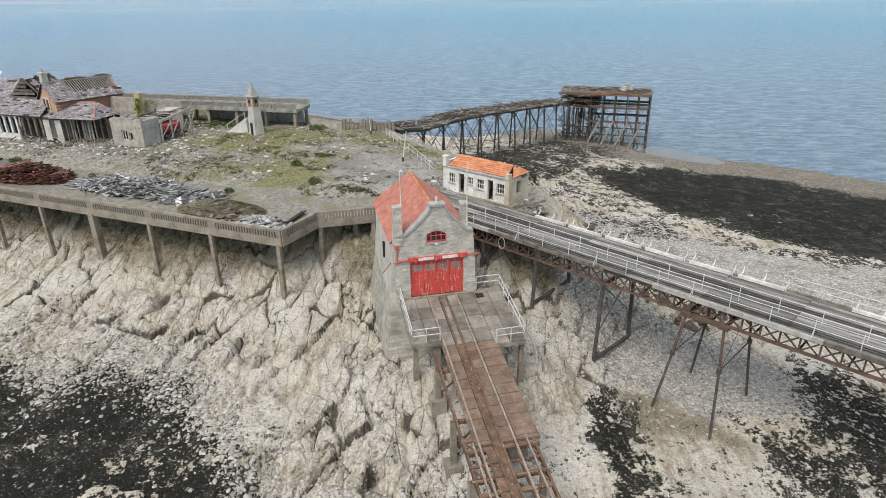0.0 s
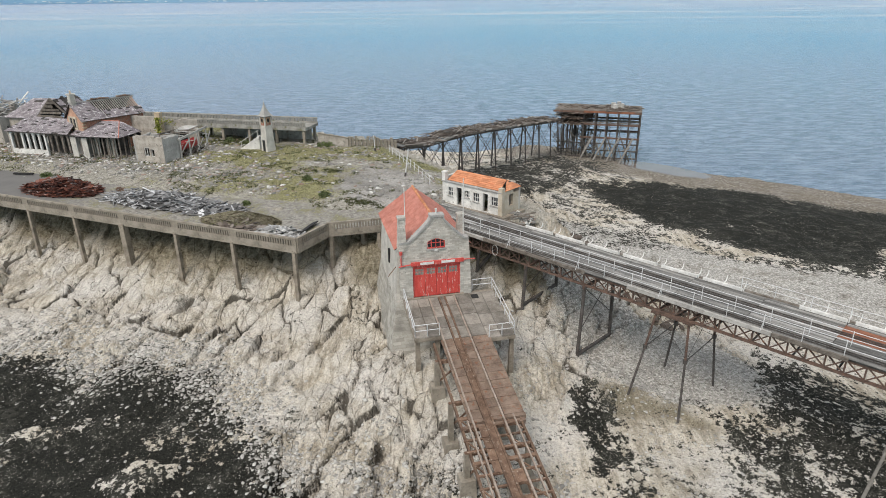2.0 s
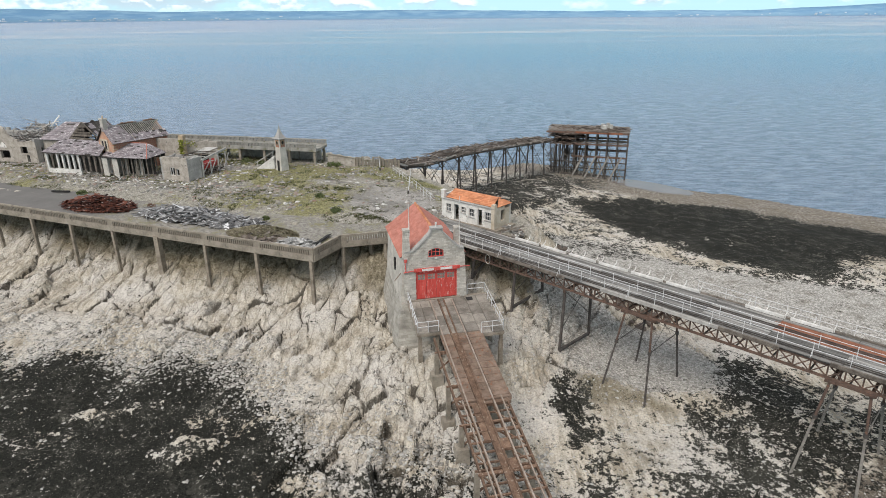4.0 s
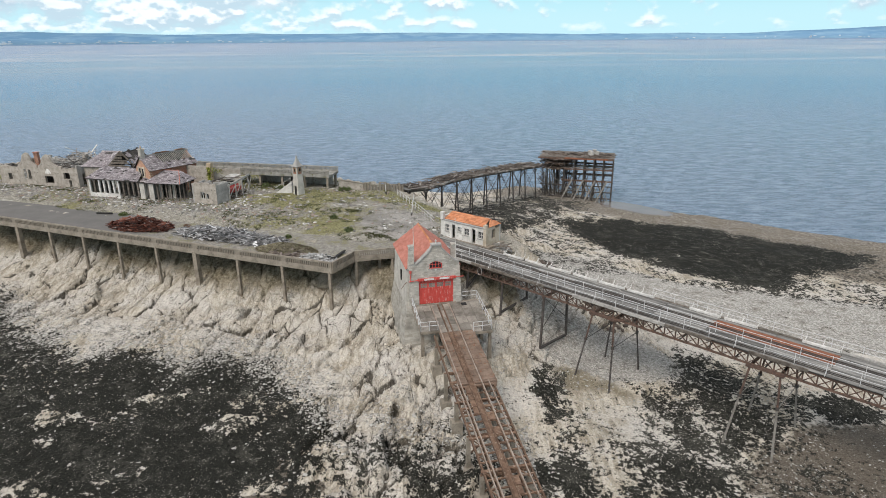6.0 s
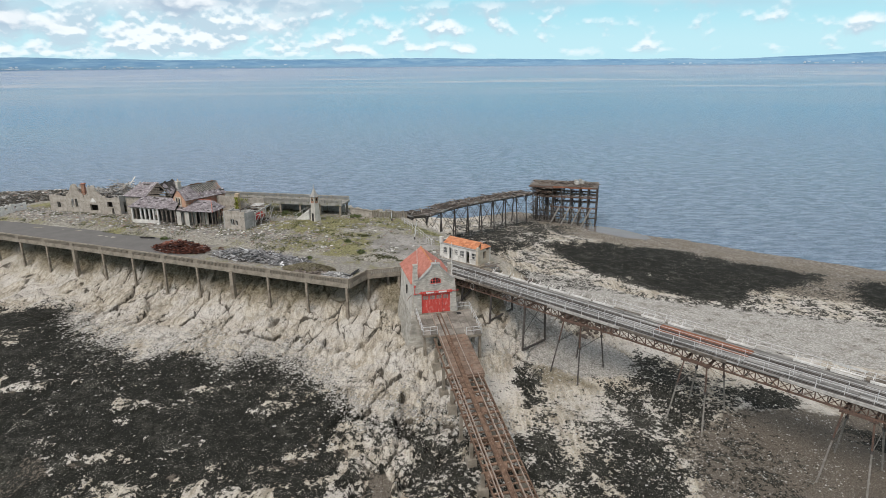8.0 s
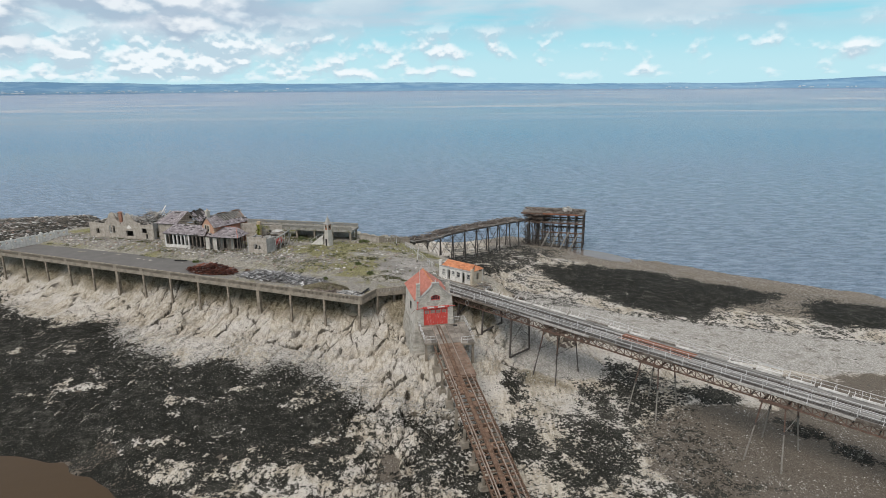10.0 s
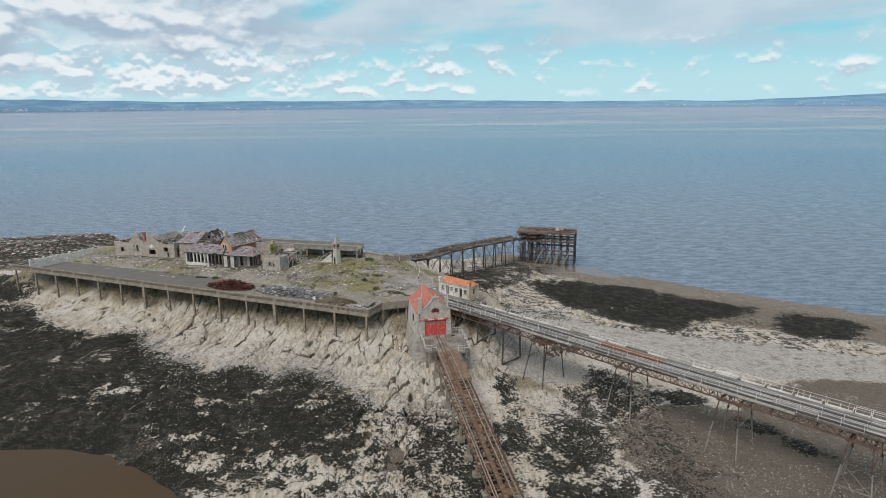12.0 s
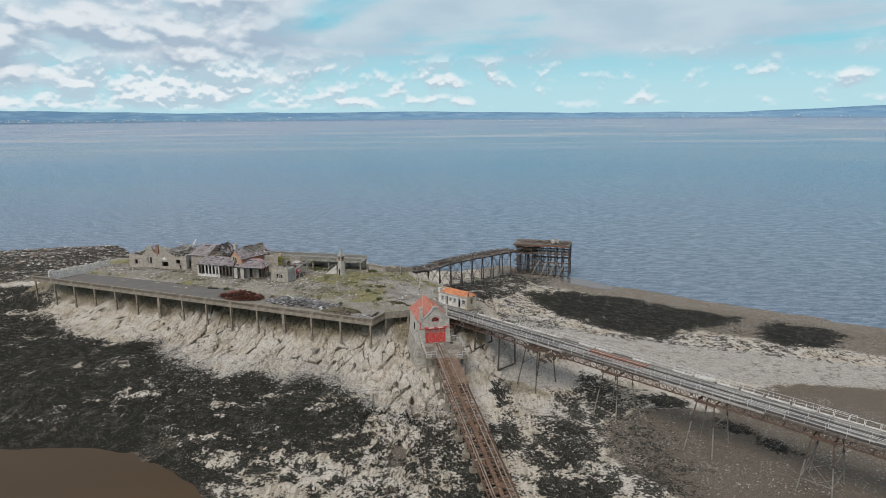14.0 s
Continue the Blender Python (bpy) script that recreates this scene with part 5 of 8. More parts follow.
def hoop_bench(length):
    b_ = thing("bench", "bare white hoop bench without seat boards", "bench", Matrix.Identity(4), "bare bench frames")
    for x in (0.0, length):
        part("leg", Geo().beam((x, 0.1, 0.0), (x, 0.42, 0.82), 0.06, 0.07, (1, 0, 0)), "white_paint", b_)
    part("top_rail", Geo().beam((0, 0.42, 0.82), (length, 0.42, 0.82), 0.05, 0.07), "white_paint", b_)
    part("kick_board", Geo().box(0.05, 0.0, 0.02, length - 0.05, 0.12, 0.2), "white_paint", b_)
    return b_


full_b, bare_b = bench(3.2, True), bench(3.4, False)
spots = [(round(6.5 + 3.62 * k, 2), 1 if k == 13 else 0) for k in range(18) if k not in (6, 9, 11)]
used = set()
for s, kind_ in spots:
    src_ = full_b if kind_ else bare_b
    m = BRIDGE @ pose(s, WIDE - 0.32, 0.02, rb.uniform(-2, 2), 0, rb.uniform(-1, 1))
    if kind_ not in used:
        used.add(kind_)
        src_.matrix_basis = m
    else:
        copy_thing(src_, m)


hoop = hoop_bench(1.7)
for k in range(20):
    m = BRIDGE @ pose(71.5 + 1.85 * k, WIDE - 0.32, 0.02, rb.uniform(-3, 3), 0, rb.uniform(-1, 1))
    if k == 0:
        hoop.matrix_basis = m
    elif k not in (7, 13):
        copy_thing(hoop, m)


# trestles
def trestle(s, big):
    m = BRIDGE @ pose(s, 0, 0)
    t_ = thing("trestle", "rusted iron trestle of raking legs and braces", "trestle", m, "bridge trestles")
    half = 1.3 if big else 0.0
    for w, out in ((0.35, -1), (WIDE - 0.35, 1)):
        for k in ((-1, 1) if big else (0,)):
            zg = bfoot(s + k * half, w)
            if big:
                mid = -4.6 if zg < -6 else zg * 0.5
                a, b, c = Vector((k * half, w, -DEEP)), Vector((k * half * 1.28, w + out * (0.5 if out < 0 else 0.1), mid)), Vector((k * half * 1.72, w + out * (1.5 if out < 0 else 0.3), min(bfoot(s + k * half * 1.72, w + out * (1.5 if out < 0 else 0.3)), mid - 0.5) - 0.5))
                part("leg", Geo().tube(a, b, 0.10, 8), "rusty_steel", t_)
                # beyond s = 30 the lower legs are paler than the upper
                part("leg", Geo().tube(b, c, 0.09, 8, 0.11), "pale_iron" if s > 30 else "dark_iron", t_, "silted lower leg")
                part("collar", Geo().tube(b - Vector((0, 0, 0.15)), b + Vector((0, 0, 0.15)), 0.18, 8), "dark_iron", t_)
                part("bearing", Geo().box(k * half - 0.35, w - 0.3, -DEEP - 0.18, k * half + 0.35, w + 0.3, -DEEP), "rusty_steel", t_)
            else:
                a, c = Vector((0, w, -DEEP)), Vector((0, w + out * 0.35, zg - 0.4))
                part("leg", Geo().tube(a, c, 0.16, 8), "dark_iron", t_)
    if big:
        zg = bfoot(s, 2.7)
        mid = -4.6 if zg < -6 else zg * 0.5
        low_mat = "pale_iron" if s > 30 else "dark_iron"
        h2 = half * 1.28
        corners = [(-h2, 0.05, mid), (h2, 0.05, mid), (h2, WIDE - 0.2, mid), (-h2, WIDE - 0.2, mid)]
        for i in (1, 3):
            part("tie", Geo().tube(corners[i], corners[(i + 1) % 4], 0.045, 6), low_mat, t_)
        tops = [(-half, 0.35, -DEEP - 0.1), (half, 0.35, -DEEP - 0.1), (half, WIDE - 0.35, -DEEP - 0.1), (-half, WIDE - 0.35, -DEEP - 0.1)]
        for i in range(4):
            part("cap_beam", Geo().beam(tops[i], tops[(i + 1) % 4], 0.2, 0.24), "rusty_steel", t_)
        for i in (0, 1, 3):
            part("tie_rod", Geo().tube(tops[i], corners[(i + 1) % 4], 0.02, 5), "dark_iron", t_)
            part("tie_rod", Geo().tube(tops[(i + 1) % 4], corners[i], 0.02, 5), "dark_iron", t_)
        if s > 70:
            # a ring of struts ties the lower legs together
            low = zg * 0.80
            h3 = half * 1.55
            lows = [(-h3, -0.6, low), (h3, -0.6, low), (h3, WIDE + 0.3, low), (-h3, WIDE + 0.3, low)]
            for i in range(4):
                part("strut", Geo().tube(lows[i], lows[(i + 1) % 4], 0.06, 6), low_mat, t_)
                part("strut", Geo().tube(corners[i], lows[(i + 1) % 4], 0.045, 6), low_mat, t_)
                m0, m1 = Vector(lows[i]).lerp(Vector(lows[(i + 1) % 4]), 0.5), Vector(lows[(i + 1) % 4]).lerp(Vector(lows[(i + 2) % 4]), 0.5)
                part("strut", Geo().tube(m0, m1, 0.05, 6), low_mat, t_)
    else:
        z0, z1 = bfoot(s, 0.4) + 0.25, bfoot(s, WIDE - 0.4) + 0.25
        part("ground_beam", Geo().beam((0, 0.05, z0), (0, WIDE - 0.05, z1), 0.22, 0.26), "dark_iron", t_)
        part("cap_beam", Geo().beam((0, 0.1, -DEEP - 0.12), (0, WIDE - 0.1, -DEEP - 0.12), 0.2, 0.26), "rusty_steel", t_)
        part("brace", Geo().tube((0, 0.35, -DEEP - 0.2), (0, WIDE - 0.2, z1 * 0.7), 0.045, 5).tube((0, WIDE - 0.35, -DEEP - 0.2), (0, 0.2, z0 * 0.7), 0.045, 5), "dark_iron", t_)
    return t_


for s, big in ((4.6, False), (10.4, False), (16.7, False), (24.6, True), (41.3, True), (57.5, True), (73.4, True), (89.8, True)):
    trestle(s, big)
lifebuoy = thing("tyre_fender", "worn rope ring hanging from the bridge side", "ring", BRIDGE @ pose(7.0, -0.12, -0.75))
g = Geo()
for i in range(16):
    a, b = 2 * math.pi * i / 16, 2 * math.pi * (i + 1) / 16
    g.tube((0.34 * math.cos(a), 0, 0.52 * math.sin(a)), (0.34 * math.cos(b), 0, 0.52 * math.sin(b)), 0.032, 6)
part("ring", g, "weathered_white", lifebuoy)

# ---- the promenade deck on columns ----
P0, P1, P2, P3 = Vector((-108.8, 85.85, 0)), Vector((-13.34, 47.03, 0)), Vector((-11.13, 51.43, 0)), Vector((-4.75, 53.1, 0))
DECK_Z = 19.95
deck = thing("promenade_deck", "cracked concrete promenade deck on tall columns", "deck")
back = Vector((0.3767, 0.9263, 0)) * 8.5
outline = [P0, P1, P2, P3, Vector((-4.0, 58.0, 0)), Vector((-11.5, 60.0, 0)), P0 + back]
g = Geo()
n = len(outline)
g.add([(p.x, p.y, DECK_Z - 0.4) for p in outline] + [(p.x, p.y, DECK_Z) for p in outline], [tuple(range(n - 1, -1, -1)), tuple(range(n, 2 * n))] + [(i, (i + 1) % n, n + (i + 1) % n, n + i) for i in range(n)])
part("slab", g, "deck_top", deck)


def parapet(p, q, bays, label):
    """Concrete parapet of equal bays with narrow upright slots."""
    ln = (q - p).length / bays
    ang = math.degrees(math.atan2(q.y - p.y, q.x - p.x))
    first = thing("parapet_panel", label, "parapet", pose(p.x, p.y, DECK_Z, 0, 0, ang), "promenade parapet panels")
    part("fascia", Geo().box(0, -0.14, -0.58, ln, 0.1, 0.14), "concrete", first)
    part("coping", Geo().box(0, -0.13, 0.70, ln, 0.13, 0.92), "concrete", first)
    part("pier", Geo().box(0, -0.137, 0.14, 0.5, 0.11, 0.70), "concrete", first)
    part("pier", Geo().box(ln - 0.3, -0.135, 0.14, ln, 0.1, 0.70), "concrete", first)
    nb = max(4, round((ln - 0.8) / 0.29))
    me = Geo().box(-0.075, -0.09, 0.14, 0.075, 0.09, 0.70).mesh("baluster")
    me.materials.append(MATS["concrete"])
    for k in range(nb):
        piece("baluster", me, first, pose(0.5 + (k + 0.5) * (ln - 0.8) / nb, 0, 0))
    d = (q - p) / bays
    for b in range(1, bays):
        copy_thing(first, pose(p.x + d.x * b, p.y + d.y * b, DECK_Z, 0, 0, ang))
    return first


parapet(P0, P1, 14, "weathered concrete parapet with upright slots")
parapet(P1, P2, 1, "short concrete parapet with upright slots")
parapet(P2, P3, 1, "concrete parapet with upright slots beside the boathouse")
along = (P0 - P1).normalized()
rc = random.Random(31)
deck_cols = [(P1 + along * (0.4 + 7.25 * k), 0.62 if k in (3, 8) else 0.34) for k in range(15)]
deck_cols += [(P1 + along * (3.5 + 7.25 * k) + back * 0.62, 0.34) for k in range(14)]
deck_cols += [(P2 + Vector((0.25, 0.3, 0)), 0.36), (P3 + Vector((-1.4, -0.25, 0)), 0.36), (P2.lerp(P3, 0.5) + Vector((0, 1.6, 0)), 0.42)]
for p, w in deck_cols:
    zg = height(p.x, p.y)
    if zg > DECK_Z - 0.5:
        continue
    a = math.degrees(math.atan2(along.y, along.x))
    h = w / 2
    col = part("column", Geo().hexa([(-h * 1.15, -h * 1.15, zg - 0.6 - DECK_Z), (h * 1.15, -h * 1.15, zg - 0.6 - DECK_Z), (h * 1.15, h * 1.15, zg - 0.6 - DECK_Z), (-h * 1.15, h * 1.15, zg - 0.6 - DECK_Z), (-h, -h, -0.4), (h, -h, -0.4), (h, h, -0.4), (-h, h, -0.4)]), "concrete_brown", deck)
    col.matrix_basis = pose(p.x, p.y, DECK_Z, rc.uniform(-1, 1), rc.uniform(-1, 1), a)
g = Geo()
for k in range(15):
    p = P1 + along * (0.4 + 7.25 * k)
    q = p + back
    part("cross_beam", Geo().beam((p.x, p.y, DECK_Z - 0.58), (q.x, q.y, DECK_Z - 0.58), 0.3, 0.36), "concrete_brown", deck)

# ---- ruined wall at the end of the deck ----
ruin_end = thing("ruined_wall", "white-washed roofless wall with tall empty openings", "wall", pose(-102.6, 83.8, 20.0, 0, 0, math.degrees(math.atan2(14.0, 8.6))))


# ---- ruined buildings ----
def wall(parent, p, q, z, high, thick, openings, mat, name="wall", top=None, label="", ragged=0.0, rnd=rc):
    """A wall from p to q with openings (x0, x1, z0, z1) that go through it; top: an outline of (x, z) above its height."""
    p, q = Vector((*p, 0)), Vector((*q, 0))
    ln = (q - p).length
    m = pose(p.x, p.y, z, 0, 0, math.degrees(math.atan2(q.y - p.y, q.x - p.x)))
    crest = []
    if ragged:
        x = 0.0
        while x < ln:
            w = rnd.uniform(0.35, 0.9)
            crest.append((x, min(x + w, ln), rnd.choice([0, 1, 1, 2, 3])))
            x += w
    xs = sorted({0.0, ln, *(v for o in openings for v in o[:2]), *(c[0] for c in crest)})
    zs = sorted({-0.7, high, *(v for o in openings for v in o[2:] if -0.7 < v < high), *((high + ragged * k / 3 for k in (1, 2, 3)) if ragged else ())})
    nx, nz = len(xs) - 1, len(zs) - 1

    def solid(i, j):
        if not (0 <= i < nx and 0 <= j < nz):
            return False
        xm, zm = (xs[i] + xs[i + 1]) / 2, (zs[j] + zs[j + 1]) / 2
        if zm > high:
            return any(a <= xm < b and zm < high + ragged * k / 3 for a, b, k in crest)
        return not any(a < xm < b and c < zm < d for a, b, c, d in openings)

    g = Geo()
    g.v = [(x, y, z_) for y in (0, thick) for z_ in zs for x in xs]
    at = lambda i, j, side: side * (nx + 1) * (nz + 1) + j * (nx + 1) + i
    for i in range(nx):
        for j in range(nz):
            if not solid(i, j):
                continue
            g.f += [(at(i, j, 0), at(i + 1, j, 0), at(i + 1, j + 1, 0), at(i, j + 1, 0)), (at(i, j, 1), at(i, j + 1, 1), at(i + 1, j + 1, 1), at(i + 1, j, 1))]
            for di, dj, (a, b) in ((-1, 0, ((i, j), (i, j + 1))), (1, 0, ((i + 1, j + 1), (i + 1, j))), (0, -1, ((i + 1, j), (i, j))), (0, 1, ((i, j + 1), (i + 1, j + 1)))):
                if not solid(i + di, j + dj):
                    g.f.append((at(*a, 0), at(*b, 0), at(*b, 1), at(*a, 1)))
    used_v = sorted({v for f in g.f for v in f})
    order = {v: k for k, v in enumerate(used_v)}
    g.v, g.f = [g.v[v] for v in used_v], [tuple(order[v] for v in f) for f in g.f]
    if top:
        g.prism([(top[0][0], high), (top[-1][0], high)] + top[::-1], 0, thick)
    ob = part(name, g, mat, parent, label)
    ob.matrix_basis = parent.matrix_basis.inverted() @ m
    return ob


def frame_in(parent, wall_ob, x0, x1, z0, z1, mat="white_paint", bars=1, t=0.08):
    """A window frame in an opening of a wall."""
    g = Geo().box(x0, 0.1, z0, x0 + t, 0.2, z1).box(x1 - t, 0.1, z0, x1, 0.2, z1).box(x0, 0.1, z0, x1, 0.2, z0 + t).box(x0, 0.1, z1 - t, x1, 0.2, z1)
    for k in range(1, bars + 1):
        xm = x0 + (x1 - x0) * k / (bars + 1)
        g.box(xm - t / 2, 0.1, z0, xm + t / 2, 0.2, z1)
    ob = part("window_frame", g, mat, wall_ob)
    return ob


def scatter_timber(n, cx, cy, cz, rx, ry, rz, lo, hi, thick, turn, rnd, spread=40, tilt=0.22):
    g = Geo()
    for i in range(n):
        r, a = math.sqrt(rnd.random()), rnd.uniform(0, 6.283)
        x, y = cx + rx * r * math.cos(a), cy + ry * r * math.sin(a)
        z = cz + rz * (1 - r) * rnd.random()
        b = radians(turn + rnd.gauss(0, spread))
        ln, e = rnd.uniform(lo, hi), rnd.gauss(0, tilt)
        d = Vector((math.cos(b), math.sin(b), e)) * ln / 2
        c = Vector((x, y, z + abs(d.z)))
        g.beam(c - d, c + d, thick * rnd.uniform(0.5, 2.2), thick * rnd.uniform(0.4, 1.0))
    return g


end_a = Vector((-102.6, 83.8))
end_d = Vector((8.6, 14.0)).normalized()
for k in range(5):
    pa, pb = end_a + end_d * (3.3 * k), end_a + end_d * (3.3 * k + 3.1)
    wall(ruin_end, pa, pb, 20.0, 2.15, 0.3, [(0.45, 1.05, 1.25, 1.85), (1.85, 2.5, 0.3 if k == 2 else 1.25, 1.85)], "white_paint", "panel_wall", label="whitewashed wall panel", ragged=0.2)
    part("pier", Geo().box(3.3 * k - 0.2, -0.12, 0, 3.3 * k + 0.1, 0.42, 2.5), "white_wall", ruin_end)

# roofless stone ruin
ruin = thing("ruined_pavilion", "roofless pale stone ruin with broken gables", "building", pose(-87, 95.7, 21.0))
Z = 20.7
wf = wall(ruin, (-87, 95.7), (-82.9, 94.6), Z, 3.4, 0.4, [(1.6, 2.5, 0.9, 2.2)], "ruin_wall", "front_wall", ragged=0.25)
wf = wall(ruin, (-82.9, 94.6), (-78.2, 93.35), Z, 3.5, 0.45, [(1.3, 1.95, 1.2, 3.1), (2.35, 3.0, 1.2, 3.1)], "ruin_wall", "gable_wall", [(0, 3.5), (0.35, 4.1), (1.0, 4.5), (1.35, 5.2), (1.75, 6.0), (2.4, 6.4), (3.0, 6.2), (3.45, 5.3), (3.8, 4.5), (4.5, 4.1), (4.86, 3.5)])
frame_in(ruin, wf, 1.3, 1.95, 1.2, 3.1)
wf = wall(ruin, (-78.2, 93.35), (-73.4, 92.1), Z, 3.4, 0.45, [(1.4, 3.4, 0.6, 2.0), (1.9, 2.8, 2.6, 3.3)], "ruin_wall", "gable_wall", [(0, 3.4), (0.3, 4.0), (0.95, 4.4), (1.3, 5.1), (1.7, 5.8), (2.4, 6.2), (3.1, 5.7), (3.5, 5.0), (3.9, 4.4), (4.6, 4.0), (4.96, 3.4)])
part("arch_panel", Geo().prism([(1.6 + 1.5 * k / 8, 2.5 + 0.95 * math.sin(math.pi * k / 8)) for k in range(9)], -0.05, -0.002), "white_wall", wf, "white plaster arch")
wf = wall(ruin, (-73.4, 92.1), (-69.2, 91.0), Z, 3.6, 0.4, [(1.0, 2.4, 1.6, 2.8), (2.0, 2.6, 0.0, 1.4)], "ruin_wall", "front_wall", ragged=0.4)
wall(ruin, (-69.2, 91.0), (-66.4, 99.0), Z, 4.0, 0.4, [(1.0, 2.6, 0.2, 2.6), (4.0, 5.2, 0.4, 2.4)], "render_grey", "side_wall", ragged=0.6)
wall(ruin, (-87, 95.7), (-85, 103.0), Z, 3.3, 0.4, [(2, 3, 1, 2.2)], "ruin_wall", "side_wall", ragged=0.5)
wall(ruin, (-85, 103.0), (-66.4, 99.0), Z, 3.7, 0.4, [(3, 4.2, 1, 2.4), (8, 9.2, 1, 2.4), (13, 14.2, 1, 2.4)], "render_grey", "back_wall", ragged=0.8)
for x, y in ((-79.4, 95.2), (-70.6, 97.0)):
    part("chimney", Geo().box(x + 87 - 0.4, y - 95.7 - 0.4, 1.8, x + 87 + 0.4, y - 95.7 + 0.4, 4.9 if x < -75 else 5.3), "ruin_wall", ruin)
part("chimney", Geo().box(8.3, -1.9, 3.4, 9.0, -1.2, 6.0).box(8.2, -2.0, 6.0, 9.1, -1.1, 6.2), "brick_wall", ruin, "broken red brick chimney")
# added inner walls, coloured dark so the openings look unlit
for (ax, ay), (bx, by) in (((-86.2, 97.2), (-78.4, 95.2)), ((-78.0, 95.1), (-69.6, 92.9))):
    wall(ruin, (ax, ay), (bx, by), Z, 3.2, 0.3, [(3.0, 4.1, 0.0, 2.2)], "dark_timber_shade", "inner_wall", label="smoke-blackened inner wall", ragged=0.5)
ob = part("fallen_roof", scatter_timber(420, 15.5, 1.6, 2.4, 5.6, 3.6, 4.4, 1.2, 3.8, 0.13, 60, rc, 45, 0.30), "pale_timber", ruin, "heap of fallen pale rafters")
ob["kind"] = "stuff"

# dark timber gable behind
hall = thing("collapsed_hall", "collapsed dark timber hall with bare trusses", "building", pose(-60, 90.2, 20.8, 0, 0, -14))
for y in (0.0, 2.4, 4.8):
    g = Geo().beam((-3.6, y, 3.6), (0, y, 7.0), 0.16, 0.24).beam((3.6, y, 3.6), (0, y, 7.0), 0.16, 0.24).beam((-3.6, y, 3.6), (3.6, y, 3.6), 0.14, 0.2).beam((0, y, 3.6), (0, y, 7.0), 0.12, 0.12)
    part("truss", g, "dark_timber_shade" if y else "old_timber", hall)
for k in range(6):
    z = 3.8 + k * 0.5
    half = 3.5 * (7.0 - z) / 3.4
    part("board", Geo().beam((-half, -0.1, z), (half * rc.uniform(0.2, 1), -0.1, z + rc.uniform(-0.1, 0.1)), 0.05, 0.34), "old_timber", hall)
wall(hall, (-63.8, 91.1), (-56.4, 89.3), 20.8, 3.6, 0.3, [(2, 3, 0.8, 2.4), (5, 6, 0.8, 2.4)], "render_grey", "front_wall")
tiled_slope("roof_slope", "slate", hall, (-3.9, 5.2, 3.4), (-3.9, 0.4, 3.4), (-0.4, 0.4, 6.7), (-0.4, 5.2, 6.7), 8, 0.05, "slipping slate slope", 0.35, rc)
tiled_slope("roof_slope", "slate", hall, (3.9, 0.4, 3.4), (3.9, 5.2, 3.4), (0.4, 5.2, 6.7), (0.4, 0.4, 6.7), 8, 0.05, "slipping slate slope", 0.55, rc)

for k in range(6):
    part("purlin", Geo().beam((-3.3 + k * 0.62, 0.0, 3.75 + k * 0.58), (-3.3 + k * 0.62, 5.0, 3.75 + k * 0.58), 0.1, 0.14), "dark_timber_shade", hall)
tiled_slope("roof_slope", "slate", hall, (-9.0, -0.6, 3.9), (-3.2, -0.4, 3.9), (-2.2, 3.4, 6.5), (-6.6, 3.4, 6.4), 9, 0.05, "grey slate wing sweeping down", 0.08, rc)
part("wing_wall", Geo().box(-8.6, -0.2, -0.4, -3.4, 0.1, 3.8), "ruin_wall", hall)

# glazed verandah with a slate lean-to roof
ver = thing("verandah", "ruined arcaded verandah under a broken slate roof", "building", pose(-63.6, 84.4, 20.8, 0, 0, -16))
VL = 10.8
part("plinth", Geo().box(0, 0, -0.4, 6.6, 0.3, 0.62), "white_wall", ver, "whitewashed low wall under the posts")
for k in range(11):
    x = k * (VL - 0.3) / 10
    part("column", Geo().box(x, 0, 0.5, x + 0.3, 0.28, 3.1), "old_timber" if k in (1, 7, 8, 9, 10) else "white_paint", ver)
    if k < 10:
        w = (VL - 0.3) / 10
        g = Geo()
        for j in range(6):
            a0, a1 = math.pi * j / 6, math.pi * (j + 1) / 6
            g.beam((x + 0.3 + (w - 0.3) * (0.5 - 0.5 * math.cos(a0)), 0.14, 2.55 + 0.5 * math.sin(a0)), (x + 0.3 + (w - 0.3) * (0.5 - 0.5 * math.cos(a1)), 0.14, 2.55 + 0.5 * math.sin(a1)), 0.22, 0.12)
        part("arch", g, "old_timber" if k > 5 or k == 1 else "weathered_white", ver)
part("wall_plate", Geo().box(-0.2, -0.1, 3.08, VL + 0.2, 0.3, 3.3), "old_timber", ver)
for k in range(9):
    x = rc.uniform(3.0, 16.0)
    y0 = -0.8 - 0.05 * x - rc.uniform(0.0, 1.2)
    part("fallen_timber", Geo().beam((x, y0, 0.05), (x + rc.uniform(-1.8, 1.8), y0 + rc.uniform(0.3, 0.9), rc.uniform(0.2, 1.0)), 0.1, 0.12), "old_timber" if k % 3 else "weathered_white", ver)
# the verandah's indoor shade is put into this wall's dark colour
part("inner_wall", Geo().box(0, 2.2, -0.3, 3.5, 2.5, 3.9).box(4.6, 2.2, -0.3, 8.6, 2.5, 3.9).box(9.6, 2.2, -0.3, VL, 2.5, 3.9), "dark_timber_shade", ver, "smoke-blackened inner wall")
part("end_wall", Geo().box(-0.3, 0, 0, 0.0, 3.5, 3.3), "ruin_wall", ver)
tiled_slope("roof_slope", "slate", ver, (-0.4, -0.35, 3.25), (VL + 0.3, -0.35, 3.2), (VL - 1.0, 3.4, 4.7), (0.6, 3.4, 4.8), 11, 0.05, "purple-grey slate lean-to slope", 0.12, rc)

